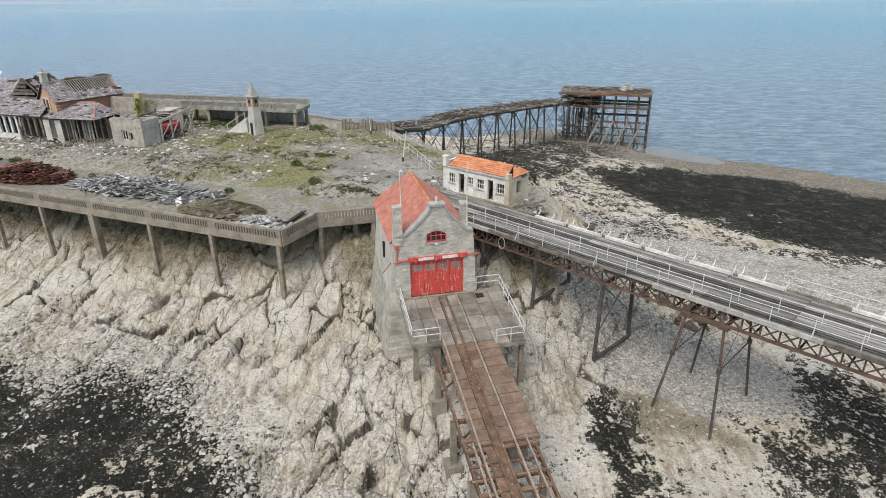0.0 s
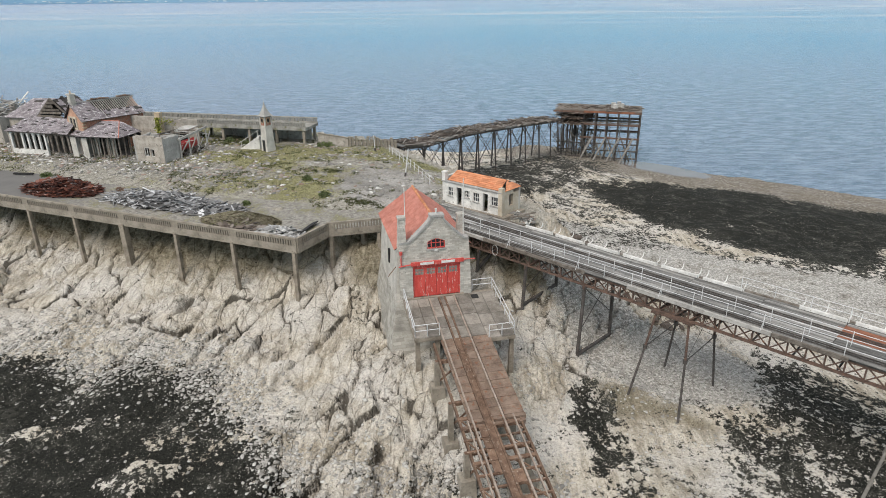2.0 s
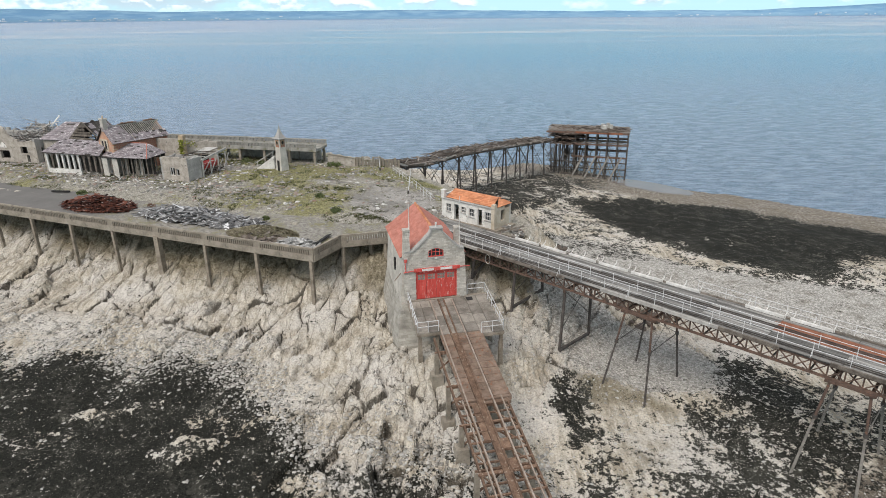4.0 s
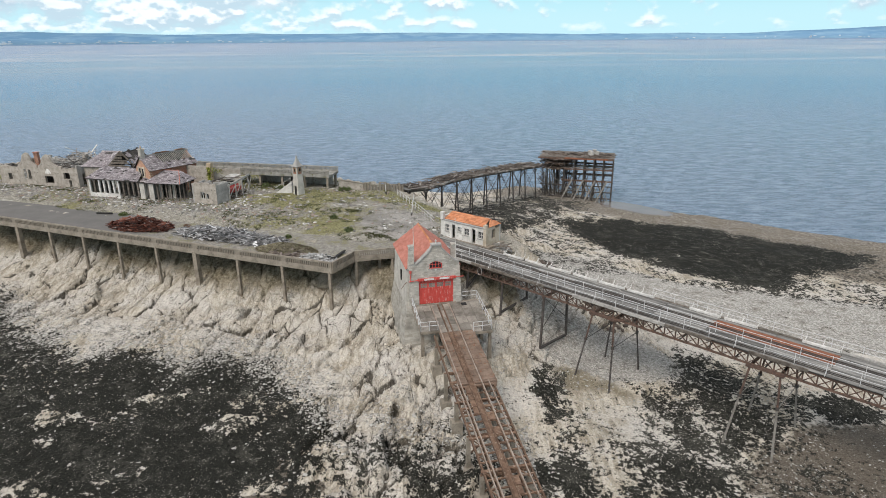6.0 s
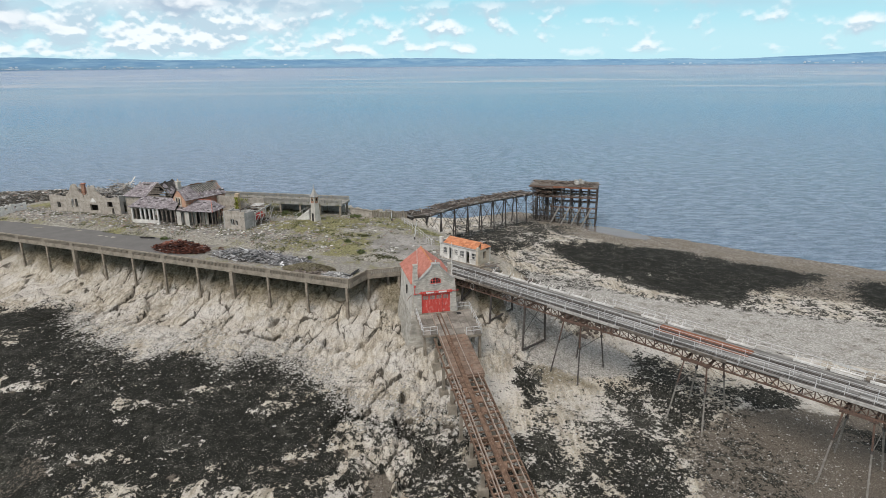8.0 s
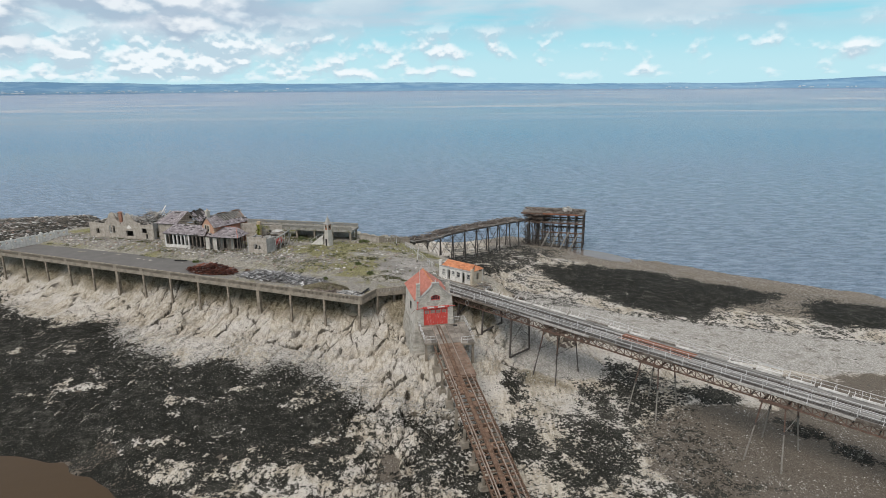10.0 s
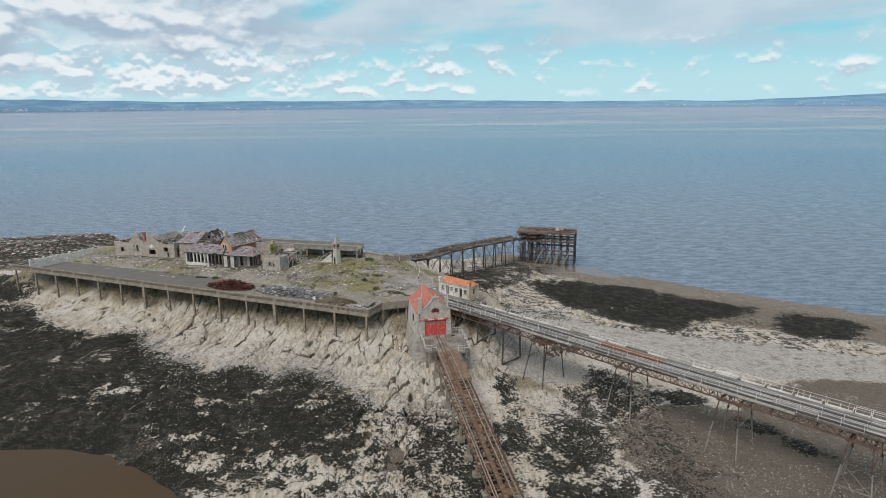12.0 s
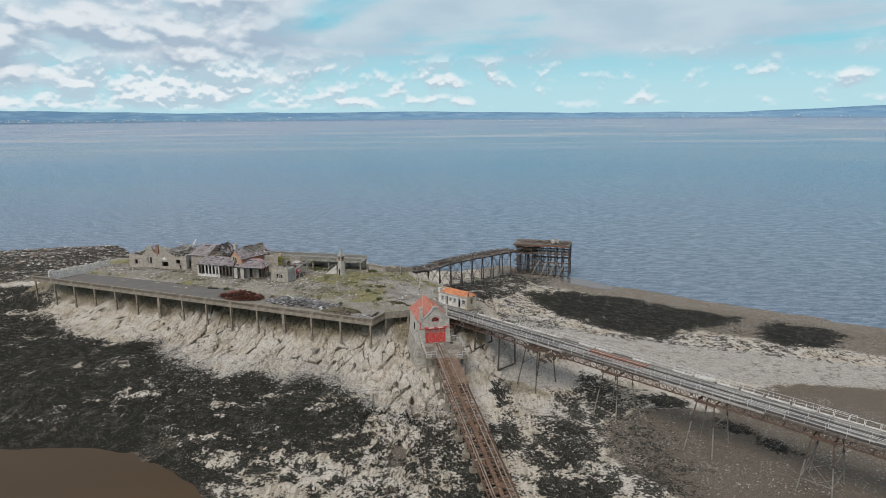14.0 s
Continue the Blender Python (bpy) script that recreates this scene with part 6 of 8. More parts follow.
tiled_slope("roof_slope", "slate", ver, (VL + 0.1, 0.2, 3.0), (VL + 3.0, 0.2, 2.95), (VL + 2.6, 3.0, 3.9), (VL - 0.2, 3.0, 3.9), 5, 0.05, "half-stripped slates between the two roofs", 0.4, rc)
part("fascia", Geo().box(VL, -0.05, 2.85, VL + 3.2, 0.1, 3.1), "dark_timber_shade", ver)
for k, (x0, x1) in enumerate(((0.2, 1.2), (2.1, 3.1))):
    part("panel", Geo().box(VL + x0, 0.05, -0.3, VL + x1, 0.17, 2.85), "wall_pale", ver, "pale stained wall panel")
# dark again, for the shade behind the panels
part("inner_wall", Geo().box(VL, 2.4, -0.3, VL + 3.0, 2.6, 3.0), "dark_timber_shade", ver, "smoke-blackened inner wall")

# second verandah with a hipped roof and red ridges
ver2 = thing("verandah", "open timber verandah with hipped slate roof and red ridges", "building", pose(-51.3, 80.9, 20.8, 0, 0, -12))
VL2 = 6.3
for k in range(8):
    part("post", Geo().box(k * (VL2 - 0.15) / 7, 0, 0, k * (VL2 - 0.15) / 7 + 0.15, 0.15, 3.0), "old_timber", ver2)
    if k < 5 and k not in (2,):
        x = k * (VL2 - 0.15) / 7
        part("panel", Geo().box(x + 0.15, 1.6, 0, x + 0.85, 1.75, rc.uniform(2.2, 3.0)), "wall_pale" if k % 3 else "ruin_wall", ver2)
for k in range(3):
    part("post", Geo().box(VL2 - 0.15, 1.1 + k * 1.1, 0, VL2, 1.25 + k * 1.1, 3.0), "old_timber", ver2)
# shade under the hipped roof, painted as a dark wall
part("inner_wall", Geo().box(-1.6, 2.2, -0.4, VL2 - 0.4, 2.4, 3.4), "dark_timber_shade", ver2, "smoke-blackened inner wall")
part("wall_plate", Geo().box(-0.1, -0.1, 2.95, VL2 + 0.1, 0.25, 3.12).box(VL2 - 0.2, 0.25, 2.95, VL2 + 0.1, 4.4, 3.12), "old_timber", ver2)
tiled_slope("roof_slope", "slate", ver2, (-0.3, -0.4, 3.05), (VL2 + 0.4, -0.4, 3.05), (VL2 - 2.2, 3.6, 4.6), (0.8, 3.6, 4.6), 11, 0.05, "patched slate slope", 0.07, rc)
tiled_slope("roof_slope", "slate", ver2, (VL2 + 0.4, -0.4, 3.05), (VL2 + 0.4, 4.6, 3.05), (VL2 - 2.1, 3.7, 4.6), (VL2 - 2.2, 3.6, 4.6), 11, 0.05, "patched slate hip", 0.05, rc)
part("ridge", Geo().tube((VL2 + 0.42, -0.42, 3.1), (VL2 - 2.2, 3.6, 4.66), 0.065, 6).tube((0.7, 3.6, 4.66), (VL2 - 2.2, 3.6, 4.66), 0.065, 6), "red_tile", ver2, "red ridge tiles")

# the red brick house
HX = math.degrees(math.atan2(7.3, 5.2))
house = thing("brick_house", "red brick house with half-stripped slate roof", "house", pose(-51.0, 82.0, 20.8, 0, 0, HX))
HL, HW, HE = 9.2, 4.5, 5.0
# x runs back along the ridge, y to the left of it
part("wall", Geo().box(0, 0, 0, HL, 0.3, 2.7).box(0, 0, 2.7, 3.6, 0.3, HE).box(4.3, 0, 2.7, HL, 0.3, 3.7).box(4.3, 0, 3.7, HL, 0.3, HE).box(3.6, 0, 2.7, 4.3, 0.3, 3.5).box(3.6, 0, 4.3, 4.3, 0.3, HE), "brick_wall", house)
gab = Geo()
gab.add([(0, 0.3, 0), (0, HW, 0), (0, HW, HE), (0, HW / 2 + 0.15, 7.2), (0, 0.3, HE), (0.3, 0.3, 0), (0.3, HW, 0), (0.3, HW, HE), (0.3, HW / 2 + 0.15, 7.2), (0.3, 0.3, HE)], [(0, 4, 3, 2, 1), (5, 6, 7, 8, 9), (0, 1, 6, 5), (1, 2, 7, 6), (2, 3, 8, 7), (3, 4, 9, 8), (4, 0, 5, 9)])
part("gable_wall", gab, "pink_render", house, "buff-pink gable wall")
gab = Geo()
gab.add([(HL - 0.3, 0.3, 0), (HL - 0.3, HW, 0), (HL - 0.3, HW, HE), (HL - 0.3, HW / 2 + 0.15, 7.2), (HL - 0.3, 0.3, HE), (HL, 0.3, 0), (HL, HW, 0), (HL, HW, HE), (HL, HW / 2 + 0.15, 7.2), (HL, 0.3, HE)], [(0, 4, 3, 2, 1), (5, 6, 7, 8, 9), (0, 1, 6, 5), (1, 2, 7, 6), (2, 3, 8, 7), (3, 4, 9, 8), (4, 0, 5, 9)])
part("gable_wall", gab, "brick_wall", house)
part("wall", Geo().box(0.3, HW - 0.3, 0, HL - 0.3, HW, HE), "brick_wall", house)
wnd = part("window", Geo().box(-0.14, 1.55, 3.5, 0.0, 3.75, 3.72).box(-0.14, 1.55, 5.1, 0.0, 3.75, 5.35).box(-0.12, 1.55, 3.72, 0.0, 1.9, 5.1).box(-0.12, 2.5, 3.72, 0.0, 2.8, 5.1).box(-0.12, 3.4, 3.72, 0.0, 3.75, 5.1), "buff_wall", house, "double window with buff stone surround")
part("pane", Geo().box(-0.03, 1.9, 3.72, -0.01, 2.5, 5.1), "glass", wnd)
part("pane", Geo().box(-0.03, 2.8, 3.72, -0.01, 3.4, 5.1), "glass", wnd)
for k in range(8):
    part("quoin", Geo().box(-0.06, -0.06, 1.8 + k * 0.42, 0.32 + 0.14 * (k % 2), 0.0, 2.0 + k * 0.42).box(-0.06, 0.0, 1.8 + k * 0.42, 0.0, 0.3 + 0.14 * (k % 2), 2.0 + k * 0.42), "buff_stone", house)
wnd = part("window", Geo().box(3.5, -0.06, 3.4, 4.4, 0.12, 3.5).box(3.5, -0.06, 4.3, 4.4, 0.12, 4.45).box(3.9, 0.02, 3.5, 4.0, 0.12, 4.3), "weathered_white", house)
part("pane", Geo().box(3.6, 0.14, 3.5, 4.3, 0.16, 4.3), "glass", wnd)
# dark panel on the uncut wall, painted shade of a gap
part("collapsed_gap", Geo().box(6.0, -0.03, 1.6, HL - 0.2, 0.0, 2.6), "void_dark", house, "dark burnt gap in the wall")
part("lower_wall", Geo().box(-0.16, -0.16, -0.4, -0.07, HW, 3.1).box(-0.07, -0.16, -0.4, 5.6, -0.07, 2.75), "render_grey", house, "stained grey render on the ground floor")
RZ = 7.25
tiled_slope("roof_slope", "slate", house, (-0.3, -0.35, HE - 0.1), (3.8, -0.35, HE - 0.1), (2.4, HW / 2 + 0.15, RZ), (-0.3, HW / 2 + 0.15, RZ), 13, 0.05, "surviving grey slates", 0.02, rc)
tiled_slope("roof_slope", "slate", house, (3.8, -0.35, HE - 0.1), (HL + 0.2, -0.35, HE - 0.1), (HL + 0.2, 0.75, HE + 0.95), (3.5, 0.75, HE + 0.95), 4, 0.05, "slates left along the eaves", 0.15, rc)
for k in range(21):
    x = 2.3 + k * 0.335
    part("rafter", Geo().beam((x + 0.3, -0.3, HE - 0.12), (x, HW / 2 + 0.15, RZ - 0.08), 0.06, 0.12), "timber_grey", house)
part("ridge_board", Geo().beam((-0.2, HW / 2 + 0.15, RZ), (HL + 0.2, HW / 2 + 0.15, RZ), 0.14, 0.2), "timber_grey", house)
for k in range(12):
    if rc.random() < 0.8:
        part("ridge_tile", Geo().box(2.4 + k * 0.55, HW / 2, RZ + 0.08, 2.85 + k * 0.55, HW / 2 + 0.3, RZ + 0.26 + rc.uniform(-0.08, 0.1)), "rust", house)
tiled_slope("roof_slope", "slate", house, (HL + 0.2, HW + 0.35, HE - 0.1), (-0.3, HW + 0.35, HE - 0.1), (-0.3, HW / 2 + 0.15, RZ), (HL + 0.2, HW / 2 + 0.15, RZ), 9, 0.05, "slate slope", 0.25, rc)
chim = part("chimney", Geo().box(-0.1, HW / 2 - 0.3, 6.6, 0.6, HW / 2 + 0.55, 8.4).box(-0.2, HW / 2 - 0.4, 8.4, 0.7, HW / 2 + 0.65, 8.6).box(-0.15, HW / 2 - 0.35, 7.4, 0.65, HW / 2 + 0.6, 7.52), "wall_pale", house, "pale stone chimney")
part("chimney_pot", Geo().tube((0.25, HW / 2 + 0.1, 8.6), (0.25, HW / 2 + 0.1, 9.05), 0.14, 8, 0.11), "buff_stone", chim)

# flat-topped rendered hut with a double window
hut = thing("rendered_hut", "roofless grey rendered hut with broken window", "hut", pose(-42.6, 78.6, 20.7, 0, 0, -18))
wf = wall(hut, (-42.6, 78.6), (-37.9, 77.05), 20.6, 3.5, 0.35, [(1.6, 2.5, 0.9, 2.15), (2.75, 3.3, 0.9, 1.95)], "ruin_wall", "front_wall", ragged=0.28)
frame_in(hut, wf, 1.6, 2.5, 0.9, 2.15)
frame_in(hut, wf, 2.75, 3.3, 0.9, 1.95, bars=0)
wall(hut, (-37.9, 77.05), (-36.7, 79.8), 20.6, 3.45, 0.35, [], "render_grey", "side_wall", ragged=0.1)
wall(hut, (-36.7, 79.8), (-41.5, 81.6), 20.6, 3.3, 0.35, [(1.5, 2.6, 0.0, 2.1)], "render_grey", "back_wall", ragged=0.2)
wall(hut, (-41.5, 81.6), (-42.6, 78.6), 20.6, 3.4, 0.3, [], "render_grey", "side_wall", ragged=0.2)
part("floor_slab", Geo().box(0.2, 0.3, -0.2, 4.6, 2.6, 0.05), "concrete", hut)
# added dark wall, so the hut windows look unlit
part("inner_wall", Geo().box(0.5, 1.3, 0.05, 4.4, 1.5, 2.6), "dark_timber_shade", hut, "smoke-blackened inner wall")

# open shed with a red hull inside
shed = thing("open_shed", "collapsed open shed of pale bent framing", "shed", pose(-36.6, 79.6, 20.8, 0, 0, 73))
for x in (0.0, 2.0, 4.0, 6.0):
    part("post", Geo().beam((x, 0, 0), (x + rc.uniform(-0.2, 0.2), 0, 3.0), 0.16, 0.16), "weathered_white", shed)
    part("post", Geo().beam((x, 3.2, 0), (x, 3.2, 3.2), 0.16, 0.16), "old_timber", shed)
part("roof_edge", Geo().beam((-0.3, -0.1, 2.7), (6.3, 0.0, 3.35), 0.2, 0.3), "weathered_white", shed)
part("roof_edge", Geo().beam((0, 3.2, 3.3), (6.2, 3.2, 3.3), 0.2, 0.2), "old_timber", shed)
for k in range(4):
    part("brace", Geo().beam((k * 1.7, -0.05, rc.uniform(0.2, 1.0)), (k * 1.7 + 1.8, -0.05, rc.uniform(1.6, 2.9)), 0.1, 0.12), "weathered_white", shed)
part("roof_sheet", Geo().slab((3.6, 1.2, 3.4), (5.8, 1.1, 3.55), (5.6, 3.3, 3.5), (3.2, 3.3, 3.35), 0.06), "weathered_white", shed)
for k in range(7):
    part("rafter", Geo().beam((0.2 + k * 0.95, -0.1, 2.85 + 0.09 * k), (0.2 + k * 0.95 + rc.uniform(-0.3, 0.3), 3.3, 3.2), 0.08, 0.12), "weathered_white" if k % 2 else "old_timber", shed)
part("floor_litter", scatter_timber(60, 3.0, 1.4, 0.1, 3.0, 1.5, 0.9, 0.6, 2.2, 0.1, 10, rc, 60, 0.3), "timber_scrap", shed, "broken framing on the floor")
# shade at the back of the shed is in the wall's colour
part("back_wall", Geo().box(0, 3.4, 0, 6.2, 3.7, 2.6), "dark_timber_shade", shed, "smoke-blackened back wall")
hull = thing("boat_hull", "faded red boat hull lying in the open shed", "boat", pose(-36.9, 82.6, 21.5, 0, 0, 73))
g = Geo()
ribs = [(-2.2, 0.05, 1.1), (-1.4, 0.7, 0.95), (0, 0.9, 0.9), (1.4, 0.75, 0.95), (2.2, 0.3, 1.1)]
for x, w, hh in ribs:
    g.v += [(x, -w, hh + 0.2), (x, -w * 0.7, 0.35), (x, 0, 0.0), (x, w * 0.7, 0.35), (x, w, hh + 0.2)]
for i in range(4):
    for j in range(4):
        a = i * 5 + j
        g.f.append((a, a + 5, a + 6, a + 1))
part("shell", g, "red_cloth", hull, smooth=True)
for k in range(4):
    part("thwart", Geo().box(-1.6 + k * 1.05, -0.62, 0.85, -1.4 + k * 1.05, 0.62, 0.92), "weathered_white", hull)

# ivy-clad wall and chimney behind the hut
iwall = thing("broken_wall", "broken pale wall with an ivy-covered chimney", "wall", pose(-46.5, 86.5, 20.8, 0, 0, -10))
wall(iwall, (-47.5, 88.0), (-42.6, 86.4), 20.8, 4.6, 0.4, [(0.8, 2.0, 0.0, 2.2)], "ruin_wall", "wall", ragged=0.3)
wall(iwall, (-42.2, 87.0), (-37.2, 88.6), 20.8, 3.9, 0.4, [(1.6, 2.6, 0.2, 3.0)], "ruin_wall", "wall", ragged=0.2)
part("chimney", Geo().box(4.1, 0.2, 0, 4.9, 1.0, 5.4), "buff_stone", iwall)
ob = part("ivy", Geo(), "ivy", iwall, "bright yellow-green ivy")
g = Geo()
for i in range(420):
    k = rc.random()
    if k < 0.85:
        c = Vector((4.5 + rc.gauss(0.0, 0.2), 0.15 + rc.gauss(0, 0.1), rc.uniform(1.8, 4.7)))
    else:
        c = Vector((4.6 + rc.uniform(0, 2.6), 0.15 + rc.gauss(0, 0.3), 4.1 + rc.gauss(0, 0.35)))
    s = rc.uniform(0.07, 0.16)
    d1 = Vector((rc.gauss(0, 1), rc.gauss(0, 1), rc.gauss(0, 1))).normalized() * s
    d2 = d1.orthogonal().normalized() * s
    g.add([c - d1, c + d2, c + d1, c - d2], [(0, 1, 2, 3)])
ob.data = g.mesh("ivy")
ob.data.materials.append(MATS["ivy"])
ob["kind"] = "stuff"

# ---- the upper promenade behind ----
UP = pose(-62.0, 97.6, 23.3, 0, 0, math.degrees(math.atan2(-10.0, 43.4)))
UL = 42.6
upper = thing("upper_promenade", "long raised concrete walkway with slotted parapets", "walkway", UP)
part("slab", Geo().box(0, 0, -0.4, UL, 4.6, 0.0), "weathered_concrete", upper)
for k in range(10):
    for y in (0.3, 4.2):
        x = 0.5 + k * (UL - 1.0) / 9
        p = UP @ Vector((x, y, 0))
        part("column", Geo().box(x - 0.2, y - 0.2, height(p.x, p.y) - 23.8, x + 0.2, y + 0.2, -0.45), "concrete", upper)
for y in (0.05, 4.5):
    nb = 10
    ln = UL / nb
    first = thing("parapet_panel", "lichen-grey slotted concrete parapet on the upper walkway", "parapet", UP @ pose(0, y, 0), "upper parapet panels")
    part("plinth", Geo().box(0, -0.1, -0.41, ln, 0.1, 0.22), "weathered_concrete", first)
    part("coping", Geo().box(0, -0.12, 0.72, ln, 0.12, 0.9), "weathered_concrete", first)
    part("pier", Geo().box(0, -0.13, 0.0, 0.35, 0.13, 0.92), "weathered_concrete", first)
    me = Geo().box(-0.09, -0.07, 0.22, 0.09, 0.07, 0.72).mesh("baluster")
    me.materials.append(MATS["weathered_concrete"])
    for k in range(14):
        piece("baluster", me, first, pose(0.5 + k * (ln - 0.65) / 13, 0, 0))
    for b in range(1, nb):
        copy_thing(first, UP @ pose(b * ln, y, 0))
part("shade_wall", Geo().box(26, 4.0, -2.6, UL - 1, 4.3, -0.5), "weathered_white", upper, "pale wall under the walkway")
flight = part("flight", Geo().slab((33.6, -0.2, -2.6), (33.6, -1.6, -2.6), (37.2, -1.6, -0.05), (37.2, -0.2, -0.05), 0.25), "weathered_concrete", upper, "concrete flight of steps up to the walkway")
for k in range(13):
    part("tread", Geo().box(33.6 + k * 0.277, -1.55, -2.6 + k * 0.196 - 0.1, 33.9 + k * 0.277, -0.25, -2.4 + k * 0.196), "weathered_concrete", flight)
low_wall = thing("boundary_wall", "pale concrete boundary wall at the island edge", "wall", pose(-18.6, 87.6, 20.6, 0, 0, -6))
part("wall", Geo().hexa([(0, 0, -0.6), (4.6, 0, -0.6), (4.6, 0.3, -0.6), (0, 0.3, -0.6), (0, 0, 2.0), (4.6, 0, 1.3), (4.6, 0.3, 1.3), (0, 0.3, 2.0)]), "ruin_wall", low_wall)
part("coping", Geo().slab((-0.1, -0.08, 2.1), (4.7, -0.08, 1.4), (4.7, 0.38, 1.4), (-0.1, 0.38, 2.1), 0.1), "concrete", low_wall)
for k in range(14):
    t = k / 13
    x, y = -13.8 + 6.8 * t, 87.2 + 3.4 * t
    z = height(x, y)
    h = rc.uniform(1.0, 1.7)
    ob = whole("fence_post", Geo().hexa([(-0.2, -0.2, -0.4), (0.2, -0.2, -0.4), (0.2, 0.2, -0.4), (-0.2, 0.2, -0.4), (-0.17, -0.17, h), (0.17, -0.17, h * 0.94), (0.17, 0.17, h), (-0.17, 0.17, h * 0.97)]), "concrete", "leaning worn concrete fence post at the edge", "post", pose(x, y, z, rc.uniform(-5, 5), rc.uniform(-5, 5), 20), "edge fence posts")

# ---- the clock tower ----
tower = thing("clock_tower", "small tapered stone clock tower with brick belfry", "tower", pose(-25.4, 84.1, 20.7, 0, 0, -38) @ Matrix.Diagonal((0.68, 0.68, 0.93, 1)))
g = Geo().hexa([(-1.12, -1.12, -0.5), (1.12, -1.12, -0.5), (1.12, 1.12, -0.5), (-1.12, 1.12, -0.5), (-0.84, -0.84, 4.2), (0.84, -0.84, 4.2), (0.84, 0.84, 4.2), (-0.84, 0.84, 4.2)])
part("shaft", g, "wall_pale", tower, "pale rendered tapered shaft")
g = Geo().hexa([(-0.85, -0.85, 4.2), (0.85, -0.85, 4.2), (0.85, 0.85, 4.2), (-0.85, 0.85, 4.2), (-0.82, -0.82, 5.55), (0.82, -0.82, 5.55), (0.82, 0.82, 5.55), (-0.82, 0.82, 5.55)])
part("clock_stage", g, "brick_wall", tower, "orange brick clock stage")
for x, y in ((-0.92, -0.92), (0.62, -0.92), (0.62, 0.62), (-0.92, 0.62)):
    part("quoin", Geo().box(x, y, 4.2, x + 0.3, y + 0.3, 5.5), "wall_pale", tower)
part("string_course", Geo().box(-0.95, -0.95, 5.5, 0.95, 0.95, 5.66), "stone_dressed", tower)
for k in range(4):
    c_, s_ = round(math.cos(k * math.pi / 2)), round(math.sin(k * math.pi / 2))
    n_ = Vector((s_, -c_, 0))
    mid_ = n_ * 0.83 + Vector((0, 0, 4.98))
    ring = part("clock_surround", Geo().tube(mid_, mid_ + n_ * 0.09, 0.46, 20), "buff_stone", tower, "cream stone ring")
    # solid dark disc in place of the shaded hole
    part("clock_opening", Geo().tube(mid_ + n_ * 0.06, mid_ + n_ * 0.11, 0.33, 20), "void_dark", ring, "empty dark clock opening")
# a flared slate cap that sweeps up to a point
prof = [(1.22, 5.66), (0.92, 5.86), (0.62, 6.22), (0.36, 6.74), (0.16, 7.3), (0.05, 7.75)]
g = Geo()
for r, z in prof:
    g.v += [(-r, -r, z), (r, -r, z), (r, r, z), (-r, r, z)]
for k in range(len(prof) - 1):
    g.f += [(4 * k + i, 4 * k + (i + 1) % 4, 4 * k + 4 + (i + 1) % 4, 4 * k + 4 + i) for i in range(4)]
n4 = 4 * (len(prof) - 1)
g.f += [(3, 2, 1, 0), (n4, n4 + 1, n4 + 2, n4 + 3)]
part("roof", g, "render_grey", tower, "grey flared pointed cap")
part("finial", Geo().tube((0, 0, 7.7), (0, 0, 8.4), 0.05, 6, 0.015), "stone_dressed", tower)
# the doorway's shade is a thin dark block on the shaft
part("door_opening", Geo().box(-0.35, -1.13, -0.2, 0.35, -1.04, 1.9), "void_dark", tower, "dark doorway")
steps_ = thing("tower_steps", "white-rendered steps with a timber rail beside the tower", "stair", pose(-29.6, 84.6, 20.7, 0, 0, 4))
for k in range(9):
    part("step", Geo().box(k * 0.3, 0, -0.4, (k + 1) * 0.3, 1.4, 0.2 + k * 0.22), "white_wall", steps_)
part("string_wall", Geo().prism([(-0.1, -0.4), (2.8, -0.4), (2.8, 2.25), (-0.1, 0.3)], -0.2, -0.01), "white_wall", steps_)
part("handrail", Geo().beam((-0.2, -0.1, 1.2), (2.7, -0.1, 3.0), 0.08, 0.1), "weathered_white", steps_)
for k in range(3):
    part("baluster", Geo().beam((0.1 + k * 1.25, -0.1, 0.3 + k * 0.85), (0.1 + k * 1.25, -0.1, 1.35 + k * 0.8), 0.08, 0.08), "weathered_white", steps_)

# ---- scrap heaps and litter on the deck ----
rq = random.Random(41)


